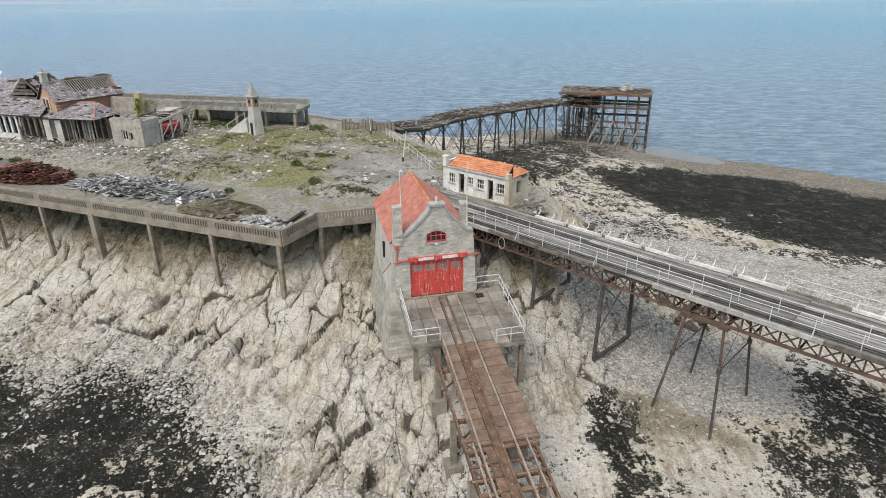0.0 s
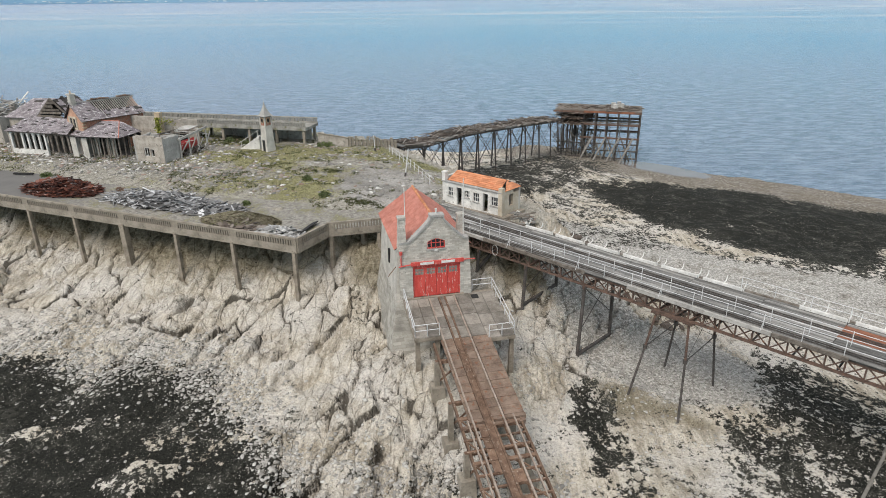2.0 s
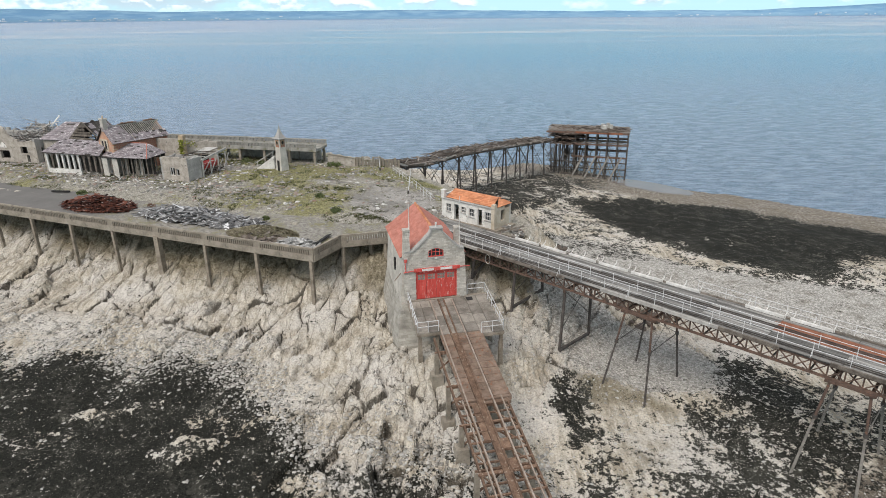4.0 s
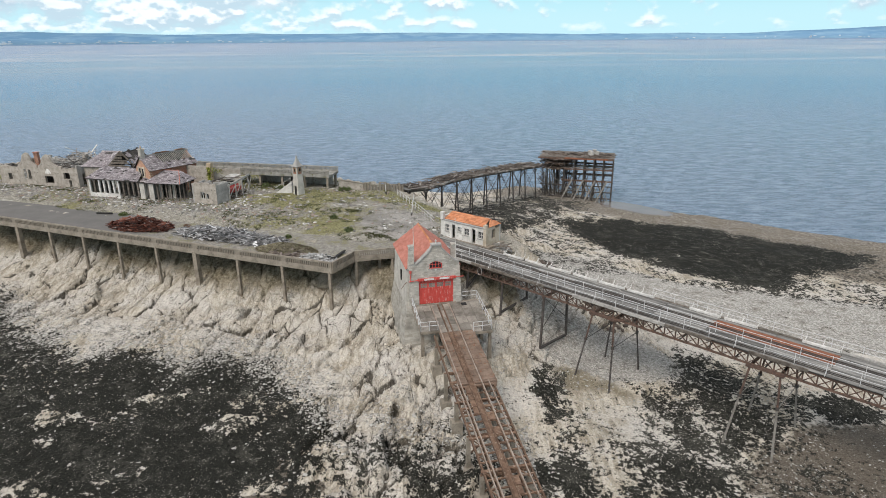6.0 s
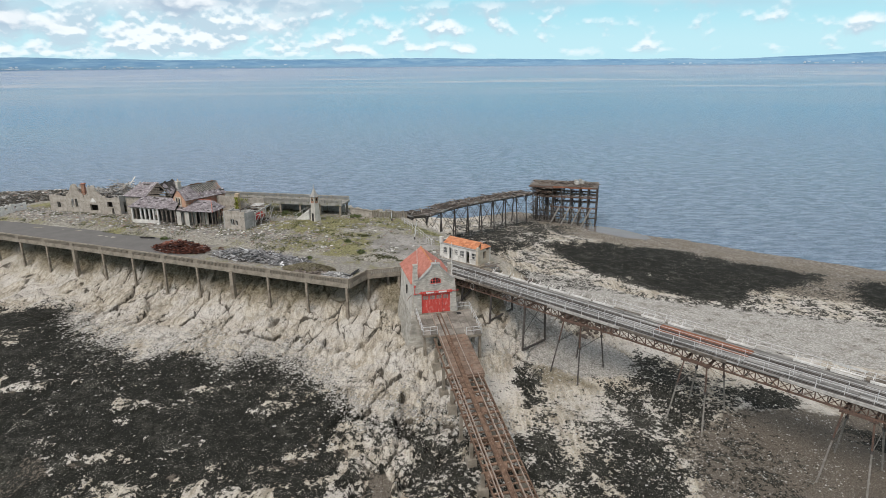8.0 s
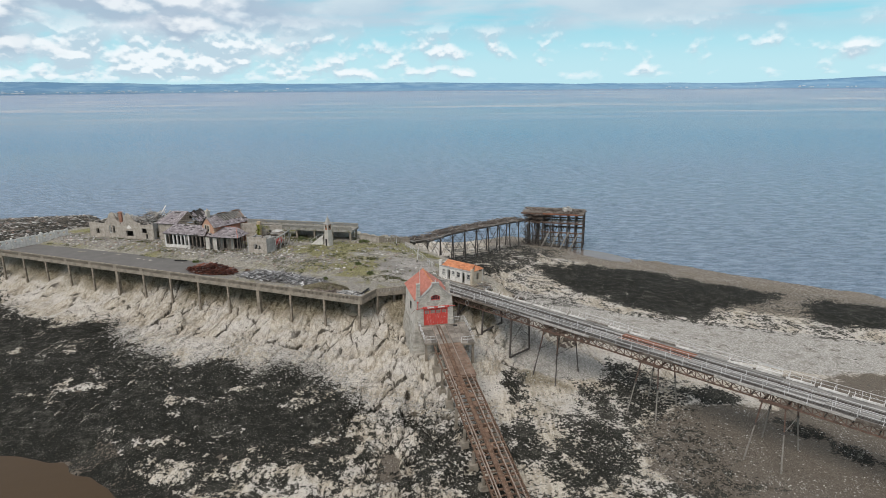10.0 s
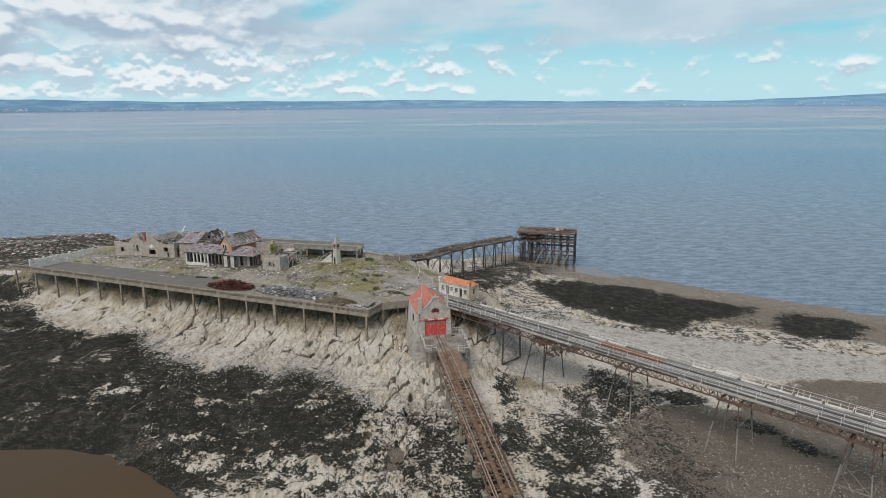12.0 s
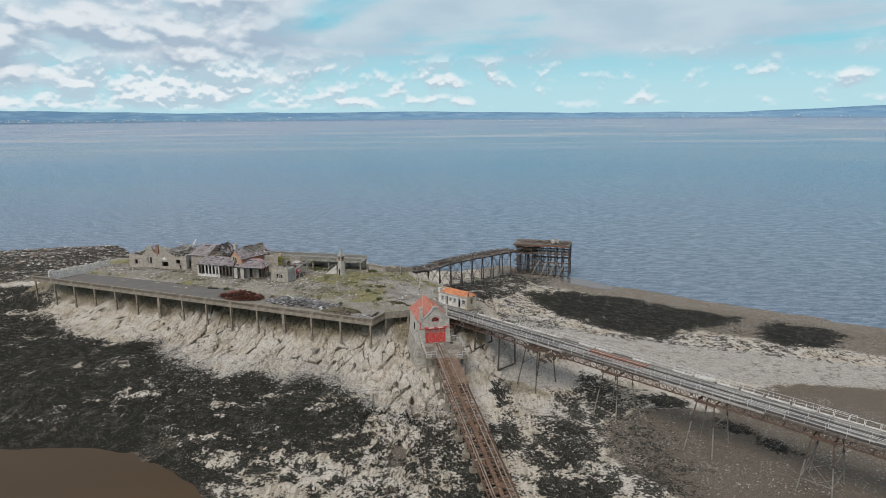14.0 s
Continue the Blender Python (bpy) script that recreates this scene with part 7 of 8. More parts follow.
def heap(name, n, cx, cy, z, rx, ry, high, turn, mat, label, lo=0.5, hi=2.6, lumps=0.4, parts=30):
    """A heap of beams, sheets and lumps; the largest are parts of their own."""
    t_ = thing(name, label, "scrap heap", pose(cx, cy, z, 0, 0, turn))
    rest_ = Geo()
    for i in range(n):
        r, a = math.sqrt(rq.random()), rq.uniform(0, 6.283)
        x, y = rx * r * math.cos(a), ry * r * math.sin(a)
        zz = high * max(0.0, 1 - r ** 1.4) * rq.uniform(0.1, 1.0) + 0.04
        big = i < parts
        g_ = Geo() if big else rest_
        k = rq.random()
        if k < lumps:
            g_.rock((x, y, zz), rq.uniform(0.08, 0.28), 0.7, rq)
        elif k < lumps + (1 - lumps) * 0.7 or big:
            b = rq.gauss(0.2, 0.75)
            ln = rq.uniform(lo, hi) * (1.25 if big else 0.8)
            d = Vector((math.cos(b), math.sin(b), rq.gauss(0, 0.15))) * ln / 2
            c = Vector((x, y, zz + abs(d.z)))
            g_.beam(c - d, c + d, rq.uniform(0.04, 0.17), rq.uniform(0.03, 0.1))
        else:
            b = rq.uniform(0, 6.28)
            e1 = Vector((math.cos(b), math.sin(b), rq.gauss(0, 0.3))) * rq.uniform(0.12, 0.45)
            e2 = Vector((-math.sin(b), math.cos(b), rq.gauss(0, 0.3))) * rq.uniform(0.12, 0.4)
            c = Vector((x, y, zz + 0.15))
            g_.slab(c - e1 - e2, c + e1 - e2, c + e1 + e2, c - e1 + e2, 0.03)
        if big:
            part("beam" if k >= lumps else "lump", g_, mat, t_)
    tagged(part("rubble", rest_, mat, t_), kind="stuff")
    return t_


heap("rust_heap", 1300, -46.4, 66.6, 20.0, 5.8, 2.6, 1.7, -18, "rust_scrap", "long heap of dark red rusted iron scrap", 0.4, 1.9, 0.2)
heap("debris_heap", 900, -32.6, 61.6, 20.0, 7.2, 2.6, 1.1, -20, "grey_scrap", "heap of silver-grey broken timber and sheet", 0.8, 3.4, 0.08, 60)
heap("debris_heap", 420, -25.4, 58.3, 20.0, 4.4, 2.0, 0.6, -16, "grey_scrap", "low spread of grey broken timber", 0.6, 2.6, 0.15, 40)
heap("rubble_heap", 420, -15.9, 50.7, 19.95, 2.6, 1.6, 0.7, -20, "pale_rubble", "heap of pale rubble by the deck corner", 0.2, 0.9, 0.7)
heap("brush_heap", 500, -20.6, 53.6, 19.95, 3.4, 1.7, 0.6, -20, "timber_scrap", "low mound of dry brush and earth", 0.3, 1.0, 0.5)
whole("steel_plate", Geo().slab((0, 0, 0.25), (3.6, 0, 0.3), (3.6, 0.6, 0.12), (0, 0.6, 0.08), 0.06), "void_dark", "dark steel plate lying on the deck", "plate", pose(-13.6, 50.2, 20.0, 0, 0, 72))
whole("timber_baulk", Geo().beam((0, 0, 0.1), (2.8, 0, 0.1), 0.3, 0.2), "void_dark", "dark timber baulk lying on the tarmac", "timber", pose(-57.5, 74.5, 20.05, 0, 0, -6))
whole("rust_box", Geo().box(-0.5, -0.3, 0, 0.5, 0.3, 0.4).box(-0.35, -0.2, 0.4, 0.1, 0.2, 0.55), "rust", "small rusted box lying on the deck", "box", pose(-39.0, 66.0, 20.0, 0, 0, 20))

# ---- the white hut at the head of the bridge ----
annex = thing("white_hut", "long white-washed hut with broken orange tile roof", "hut", pose(0.45, 60.2, 20.15, 0, 0, -40.7))
AL, AD, AH = 8.2, 3.4, 2.5
opens = [(0.75, 1.5, 0.95, 1.95), (2.05, 2.75, 0.05, 2.1), (3.15, 3.85, 1.2, 1.95), (4.35, 5.2, 0.95, 1.95), (5.7, 6.35, 0.05, 2.1), (6.75, 7.65, 0.95, 1.95)]
wf = wall(annex, (0.45, 60.2), (0.45 + AL * math.cos(radians(-40.7)), 60.2 + AL * math.sin(radians(-40.7))), 20.15, AH, 0.3, opens, "white_wall", "front_wall")
for x0, x1, z0, z1 in opens:
    if z0 > 0.5:
        frame_in(annex, wf, x0, x1, z0, z1, "white_paint", 2, 0.05)
        part("glazing_bar", Geo().box(x0, 0.12, (z0 + z1) / 2 - 0.025, x1, 0.18, (z0 + z1) / 2 + 0.025), "white_paint", wf)
        part("pane", Geo().box(x0 + 0.05, 0.15, z0 + 0.05, x1 - 0.05, 0.16, z1 - 0.05), "glass", wf)
    part("window_sill" if z0 > 0.5 else "door_step", Geo().box(x0 - 0.05, -0.1, z0 - 0.08, x1 + 0.05, 0.05, z0), "weathered_white", wf)
part("back_wall", Geo().box(0, AD - 0.3, 0, AL, AD, AH), "wall_pale", annex)
part("end_wall", Geo().box(0, 0.3, 0, 0.3, AD - 0.3, AH + 0.5), "white_wall", annex)
part("end_wall", Geo().box(AL - 0.3, 0.3, 0, AL, 1.3, AH + 0.1).box(AL - 0.3, 1.3, 0, AL, 2.1, 0.8).box(AL - 0.3, 2.1, 0, AL, AD - 0.3, AH - 0.3).box(AL - 0.3, 1.3, 2.1, AL, 2.1, AH), "buff_wall", annex, "bare buff end wall with an empty window")
part("floor_slab", Geo().box(-0.2, -0.5, -1.6, AL + 0.6, AD + 0.2, 0.03), "concrete_brown", annex)
part("eaves_board", Geo().box(-0.1, -0.12, AH, AL, 0.35, AH + 0.1), "render_grey", annex, "grey flat eaves strip")
part("chimney", Geo().box(0.0, -0.08, AH + 0.1, 0.45, 0.4, AH + 1.0).box(-0.06, -0.14, AH + 1.0, 0.51, 0.46, AH + 1.12), "white_wall", annex)
part("gable_pier", Geo().box(AL - 0.42, -0.08, 0.0, AL + 0.06, 0.4, AH + 0.55), "buff_wall", annex)
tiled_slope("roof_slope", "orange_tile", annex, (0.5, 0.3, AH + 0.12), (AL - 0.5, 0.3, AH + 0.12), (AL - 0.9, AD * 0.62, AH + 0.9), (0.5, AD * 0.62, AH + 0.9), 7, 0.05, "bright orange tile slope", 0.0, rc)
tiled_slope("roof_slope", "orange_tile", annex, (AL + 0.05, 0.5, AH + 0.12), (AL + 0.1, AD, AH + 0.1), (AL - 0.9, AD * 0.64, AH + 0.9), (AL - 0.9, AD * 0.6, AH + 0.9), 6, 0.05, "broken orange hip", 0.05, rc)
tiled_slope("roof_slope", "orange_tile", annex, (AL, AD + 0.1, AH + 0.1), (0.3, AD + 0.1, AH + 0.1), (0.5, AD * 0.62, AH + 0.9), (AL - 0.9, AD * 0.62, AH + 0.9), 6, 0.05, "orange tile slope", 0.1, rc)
heap("rubble_heap", 260, 8.6, 55.6, 19.6, 1.9, 1.5, 0.8, -40, "brick_scrap", "tumbled stones below the hut end", 0.2, 0.9, 0.85, 20)
beam_ = thing("fallen_beam", "pale broken timber lying by the hut", "timber", pose(7.5, 54.0, 20.15, 0, 0, -10))
part("beam", Geo().beam((0, 0, 0.15), (2.6, 0.6, 0.7), 0.14, 0.16), "old_timber", beam_)
part("beam", Geo().beam((0.2, 0.7, 0.1), (2.2, -0.4, 0.5), 0.1, 0.12), "old_timber", beam_)

# path rails from the island to the bridge, and tall thin poles
island_rail = thing("path_fence", "thin grey wire fence along the island path", "fence", pose(-7.6, 86.0, 20.4))
pts = [(-7.6, 86.0), (-5.0, 78.0), (-2.6, 70.5), (-0.6, 64.5)]
for (ax, ay), (bx, by) in zip(pts, pts[1:]):
    for k in range(4):
        x, y = ax + (bx - ax) * k / 4, ay + (by - ay) * k / 4
        z = height(x, y) - 20.4
        part("post", Geo().tube((x + 7.6, y - 86.0, z - 0.2), (x + 7.6, y - 86.0, z + 1.1), 0.04, 6), "galvanised", island_rail)
    for f in (0.55, 1.05):
        part("rail", Geo().tube((ax + 7.6, ay - 86, height(ax, ay) - 20.4 + f), (bx + 7.6, by - 86, height(bx, by) - 20.4 + f), 0.025, 5), "galvanised", island_rail)
for x, y, h, lean in ((-4.3, 69.6, 3.6, 8), (-9.6, 84.6, 2.4, -3)):
    ob = thing("lamp_post", "leaning grey steel lamp post without its lantern", "post", pose(x, y, height(x, y), 0, lean, 0))
    part("shaft", Geo().tube((0, 0, -0.3), (0, 0, h), 0.07, 8, 0.05), "galvanised", ob)
    part("base", Geo().tube((0, 0, -0.3), (0, 0, 0.5), 0.13, 8), "dark_iron", ob)

# ---- the north jetty ----
rj = random.Random(51)
# the deck's near edge: place along the jetty, height
JA, JB = Vector((-8.0, 91.4, 0)), Vector((27.0, 134.0, 0))
JD = (JB - JA).normalized()
JN = Vector((-JD.y, JD.x, 0))
JLEN = (JB - JA).length
J_S = [0.0, 2.0, 6.0, 10.0, 16.0, 24.0, 33.0, 43.0, 55.0]
J_Z = [20.3, 19.5, 18.5, 18.3, 18.45, 18.2, 17.6, 16.9, 15.9]
JW = 4.4


def jz(s):
    return float(np.interp(s, J_S, J_Z))


def jp(s, w, z):
    p = JA + JD * s + JN * w
    return Vector((p.x, p.y, z))


jetty = thing("north_jetty", "collapsing timber-decked iron jetty with sagging deck", "jetty")
i = 0
s = 0.0
while s < JLEN - 0.5:
    step = rj.uniform(0.35, 0.6)
    if rj.random() < 0.88:
        a = jp(s, rj.uniform(-0.5, 0.2), jz(s) + rj.uniform(-0.08, 0.12))
        b = jp(s + rj.uniform(-0.5, 0.5), JW + rj.uniform(-0.4, 0.7), jz(s) + rj.uniform(-0.1, 0.45))
        part("deck_board", Geo().beam(a, b, rj.uniform(0.22, 0.42), 0.08), "old_timber", jetty)
    s += step
for w in (0.1, JW - 0.2):
    for s0, s1 in zip(np.arange(0, JLEN - 3, 4.6), np.arange(4.6, JLEN + 4, 4.6)):
        s1 = min(s1, JLEN)
        part("girder", Geo().beam(jp(s0, w, jz(s0) - 0.3), jp(s1, w, jz(s1) - 0.3), 0.2, 0.42), "dark_iron", jetty)
s = 1.0
while s < JLEN - 3:
    ln = rj.uniform(2.0, 5.0)
    part("edge_board", Geo().beam(jp(s, -0.25, jz(s) + 0.05), jp(s + ln, -0.25, jz(s + ln) + 0.05 + rj.uniform(-0.2, 0.2)), 0.12, 0.34), "timber_grey" if rj.random() < 0.5 else "old_timber", jetty)
    if rj.random() < 0.7:
        part("loose_rail", Geo().beam(jp(s, rj.uniform(0, 3.5), jz(s) + 0.15), jp(s + ln * 1.2, rj.uniform(0, 4), jz(s + ln * 1.2) + rj.uniform(0.2, 0.9)), 0.1, 0.1), "old_timber", jetty)
    s += ln
for s in (3.0, 8.2, 13.6, 18.9, 24.2, 29.8, 35.4, 41.0, 46.6, 51.6):
    bent = thing("jetty_bent", "rusted iron bent with crossed tie rods", "trestle", Matrix.Translation(jp(s, 0, jz(s))), "jetty bents")
    o = jp(s, 0, jz(s))
    feet, heads = [], []
    for w in (0.1, JW - 0.2):
        p = jp(s, w, 0)
        zg = max(height(p.x, p.y), SEA - 1.0)
        out = -0.5 if w < 1 else 0.5
        f = jp(s, w + out, zg - 0.4) - o
        h = jp(s, w, jz(s) - 0.5) - o
        feet.append(f), heads.append(h)
        part("column", Geo().tube(f, h, 0.17, 8, 0.15), "dark_iron", bent)
        part("bracket", Geo().beam(h + Vector((0, 0, -1.3)), h + JD * 1.2, 0.12, 0.14), "dark_iron", bent)
        part("bracket", Geo().beam(h + Vector((0, 0, -1.3)), h - JD * 1.2, 0.12, 0.14), "dark_iron", bent)
    part("tie_rod", Geo().tube(feet[0].lerp(heads[0], 0.1), heads[1], 0.05, 5), "dark_iron", bent)
    part("tie_rod", Geo().tube(feet[1].lerp(heads[1], 0.1), heads[0], 0.05, 5), "dark_iron", bent)
    part("cap_beam", Geo().beam(heads[0], heads[1], 0.22, 0.26), "dark_iron", bent)
    if s < 50 and s > 6:
        for w in (0.1, JW - 0.2):
            p, q = jp(s, w, jz(s) - 0.7) - o, jp(s + 5.4, w, max(jz(s) - 6.5, height(*jp(s + 5.4, w, 0).xy) + 0.5)) - o
            part("tie_rod", Geo().tube(p, q, 0.05, 5), "dark_iron", bent)
            p, q = jp(s + 5.4, w, jz(s + 5.4) - 0.7) - o, jp(s, w, max(jz(s) - 6.5, height(*jp(s, w, 0).xy) + 0.5)) - o
            part("tie_rod", Geo().tube(p, q, 0.05, 5), "dark_iron", bent)

for s0 in (4.0, 10.0, 17.0, 24.0, 31.0, 38.0, 45.0, 51.0):
    c_ = jp(s0, JW / 2, jz(s0) + 0.1)
    ob = part("timber_tangle", scatter_timber(60, c_.x, c_.y, c_.z, 3.6, 2.6, 0.7, 1.0, 4.2, 0.13, math.degrees(math.atan2(JD.y, JD.x)), rj, 45, 0.07), "timber_scrap", jetty, "loose broken decking")
    ob["kind"] = "stuff"
# the landing stage at its head: three open floors
ST = pose(26.2, 137.3, 6.0, 0, 0, math.degrees(math.atan2(131.8 - 137.3, 44.9 - 26.2)))
stage = thing("landing_stage", "three-storey rusted landing stage with raking piles", "jetty", ST)
SL, SD = 19.5, 9.0
for fl, (z, x0) in enumerate(((6.0, 6.4), (9.0, 6.0), (11.75, 0.0))):
    n_ = 13
    for k in range(n_):
        if rj.random() < (0.62 if fl < 2 else 0.08):
            continue
        y0 = k * SD / n_
        part("floor_board", Geo().box(x0 + rj.uniform(-0.3, 1.2), y0 + 0.03, z - 0.12, SL + rj.uniform(-0.2, 0.15), y0 + SD / n_ - 0.03, z + rj.uniform(-0.03, 0.05)), "old_timber", stage)
    for k in range(7):
        xk = max(x0, 6.2) + k * (SL - max(x0, 6.2)) / 6
        part("joist", Geo().box(xk - 0.1, 0.05, z - 0.42, xk + 0.1, SD - 0.05, z - 0.13), "dark_iron", stage)
    part("edge_girder", Geo().box(x0, -0.15, z - 0.5, SL, 0.05, z - 0.1), "rusty_steel", stage)
    part("edge_girder", Geo().box(x0, SD - 0.05, z - 0.5, SL, SD + 0.15, z - 0.1), "rusty_steel", stage)
    part("edge_girder", Geo().box(SL - 0.1, 0.05, z - 0.5, SL + 0.1, SD - 0.05, z - 0.1), "rusty_steel", stage)
for x in (7.0, 9.6, 12.1, 14.6, 17.0, SL - 0.1):
    for y in (0.0, SD / 2, SD):
        part("column", Geo().tube((x, y, -1.5), (x, y, 11.6), 0.16, 8), "dark_iron", stage)
        part("brace", Geo().tube((x, y, 6.2), (x + 1.2, y, 8.6), 0.05, 5), "dark_iron", stage) if x < SL - 1 else None
for x in (8.0, 11.0, 14.0, 17.0):
    part("raking_pile", Geo().tube((x + 1.2, -0.2, 5.9), (x - 2.0, -3.6, -0.9), 0.2, 8), "pale_iron", stage, "pale raking pile")
    part("raking_pile", Geo().tube((x - 1.6, 1.0, 5.9), (x + 1.4, 0.4, -0.9), 0.17, 8), "pale_iron", stage, "pale raking pile")
for z in (1.2, 2.8, 4.4):
    part("waling", Geo().beam((1.0, -0.1, z), (SL, -0.1, z + rj.uniform(-0.2, 0.2)), 0.2, 0.24), "dark_iron", stage)
for k in range(10):
    x = 6.5 + k * 1.3
    part("brace", Geo().tube((x, 0, 0.2 + (k % 2) * 2.6), (x + 2.2, 0, 5.6 - (k % 2) * 2.0), 0.06, 5), "pale_iron", stage)
# the dense tangle of piles and struts at the landward side
for k in range(34):
    x, y = rj.uniform(1.0, 7.8), rj.uniform(-0.5, SD)
    hgt = rj.uniform(6, 10.4)
    ln = Vector((x + rj.gauss(0, 0.5), y + rj.gauss(0, 0.4), hgt))
    part("standing_post", Geo().tube((x, y, -1.0), ln, rj.uniform(0.08, 0.13), 7), "dark_iron" if k % 4 else "pale_iron", stage)
for k in range(150):
    a = Vector((rj.uniform(0.4, 9.4), rj.uniform(-0.4, SD), rj.uniform(0.5, 9.8)))
    d = Vector((rj.choice([-1, 1]), rj.gauss(0, 0.4), rj.uniform(0.5, 1.3))).normalized() * rj.uniform(2.0, 4.2)
    part("strut", Geo().beam(a - d / 2, a + d / 2, rj.uniform(0.05, 0.12), rj.uniform(0.05, 0.12)), "old_timber" if k % 4 == 0 else "dark_iron", stage)
for nn, zz, xx, rr in ((260, 8.6, 4.8, 3.4), (300, 9.9, 5.0, 3.8), (340, 11.0, 5.8, 4.8)):
    ob = part("timber_tangle", scatter_timber(nn, xx, SD / 2 - 0.4, zz, rr, SD / 2 + 0.4, 1.0, 1.0, 3.2, 0.13, 8, rj, 32, 0.14), "rust_timber", stage, "collapsed brown decking hanging in a tangle")
    ob["kind"] = "stuff"
ob = part("timber_tangle", scatter_timber(190, 13.6, SD / 2, 11.7, 5.8, SD / 2 + 0.2, 0.5, 1.0, 3.6, 0.12, 0, rj, 34, 0.06), "timber_scrap", stage, "loose grey decking")
ob["kind"] = "stuff"
for k in range(9):
    x = 8.6 + k * 1.15
    part("raking_strut", Geo().tube((x, 0.1 + 0.5 * (k % 3), 5.6), (x + (2.2 if k % 2 else -2.0), -0.8, 0.1), 0.09, 6), "pale_iron", stage, "pale raking strut")
part("rust_edge", Geo().box(7.0, -0.2, 11.3, SL - 1.5, -0.16, 11.75), "rust_plate", stage, "orange rusted fascia")
# added pale drum shapes stand in for white birds and rubble
tank = thing("white_drum", "heap of pale drums on the stage roof", "drum", ST @ pose(13.2, SD * 0.45, 12.0))
for x, y, r, h in ((0, 0, 0.55, 1.1), (1.2, 0.4, 0.5, 1.3), (0.5, -1.0, 0.6, 0.9), (2.0, -0.3, 0.45, 1.0)):
    part("drum", Geo().tube((x, y, 0), (x, y, h), r, 12), "weathered_white", tank)

# ---- dark boulders under the bridge ----
armour = thing("rock_armour", "bank of dark brown armour boulders under the bridge", "boulders")
for k in range(170):
    t = rj.random()
    q = rj.gauss(0, 2.4)
    x, y = 16.3 + 10.5 * t + 0.8 * q, 62.0 - 13.5 * t + 0.6 * q
    r = rj.uniform(0.22, 0.62)
    z = height(x, y) + r * 0.15 + 0.35 * math.exp(-(q / 1.3) ** 2) * rj.random()
    part("boulder", Geo().rock((x, y, z), r, 0.75, rj), "dark_rock", armour)

# ---- loose stones, tufts and bushes ----
rz_ = random.Random(61)


ROCK_BASE = np.array([(-1, 1.618, 0), (1, 1.618, 0), (-1, -1.618, 0), (1, -1.618, 0), (0, -1, 1.618), (0, 1, 1.618), (0, -1, -1.618), (0, 1, -1.618), (1.618, 0, -1), (1.618, 0, 1), (-1.618, 0, -1), (-1.618, 0, 1)]) / 1.9
ROCK_FACES = np.array([(0, 11, 5), (0, 5, 1), (0, 1, 7), (0, 7, 10), (0, 10, 11), (1, 5, 9), (5, 11, 4), (11, 10, 2), (10, 7, 6), (7, 1, 8), (3, 9, 4), (3, 4, 2), (3, 2, 6), (3, 6, 8), (3, 8, 9), (4, 9, 5), (2, 4, 11), (6, 2, 10), (8, 6, 7), (9, 8, 1)])
RN = np.random.RandomState(61)


def triangles(name, verts, faces, mat, label, category):
    me = bpy.data.meshes.new(name)
    me.vertices.add(len(verts))
    me.vertices.foreach_set("co", verts.astype(np.float32).ravel())
    me.loops.add(faces.size)
    me.loops.foreach_set("vertex_index", faces.astype(np.int32).ravel())
    me.polygons.add(len(faces))
    me.polygons.foreach_set("loop_start", np.arange(0, faces.size, 3, dtype=np.int32))
    me.update()
    me.validate()
    me.materials.append(MATS[mat])
    return tagged(new(name, me), label, category, kind="stuff")


def picked(n, x0, x1, y0, y1, chance):
    """n places within a rectangle, thinned by chance(x, y)."""
    xs, ys = np.zeros(0), np.zeros(0)
    for _ in range(12):
        x, y = RN.uniform(x0, x1, n * 2), RN.uniform(y0, y1, n * 2)
        k = RN.rand(n * 2) < chance(x, y)
        xs, ys = np.concatenate([xs, x[k]]), np.concatenate([ys, y[k]])
        if len(xs) >= n:
            break
    return xs[:n], ys[:n]


def strewn(name, mat, label, category, n, area, chance, lo, hi, power=3.2, squash=0.6, sink=0.15):
    x, y = picked(n, *area, chance)
    n = len(x)
    r = lo + (hi - lo) * RN.rand(n) ** power
    z = heights(x, y) - r * sink
    a, ex = RN.uniform(0, 6.283, n), RN.uniform(0.7, 1.5, n)
    k = RN.uniform(0.7, 1.25, (n, 12)) * r[:, None]
    bx, by, bz = ROCK_BASE[:, 0] * k * ex[:, None], ROCK_BASE[:, 1] * k / ex[:, None], ROCK_BASE[:, 2] * k * squash
    ca, sa = np.cos(a)[:, None], np.sin(a)[:, None]
    v = np.stack([x[:, None] + bx * ca - by * sa, y[:, None] + bx * sa + by * ca, z[:, None] + bz], -1).reshape(-1, 3)
    f = (ROCK_FACES[None] + 12 * np.arange(n)[:, None, None]).reshape(-1, 3)
    return triangles(name, v, f, mat, label, category)


def tufts(name, mat, label, n, area, chance, lo, hi):
    x, y = picked(n, *area, chance)
    n = len(x)
    z = heights(x, y)
    x, y, z = (np.repeat(q, 5) for q in (x, y, z))
    s_ = np.repeat(RN.uniform(lo, hi, n), 5)
    a = RN.uniform(0, 6.283, n * 5)
    dx, dy, w = np.cos(a), np.sin(a), s_ * 0.16
    up_ = s_ * RN.uniform(0.3, 0.8, n * 5)
    v = np.stack([np.stack([x - dy * w, y + dx * w, z - 0.03], -1), np.stack([x + dy * w, y - dx * w, z - 0.03], -1), np.stack([x + dx * s_ * 0.7, y + dy * s_ * 0.7, z + up_], -1)], 1).reshape(-1, 3)
    return triangles(name, v, np.arange(n * 15).reshape(-1, 3), mat, label, "grass")


def depth_in(x, y):
    return inside_distance(x, y, PLATEAU)


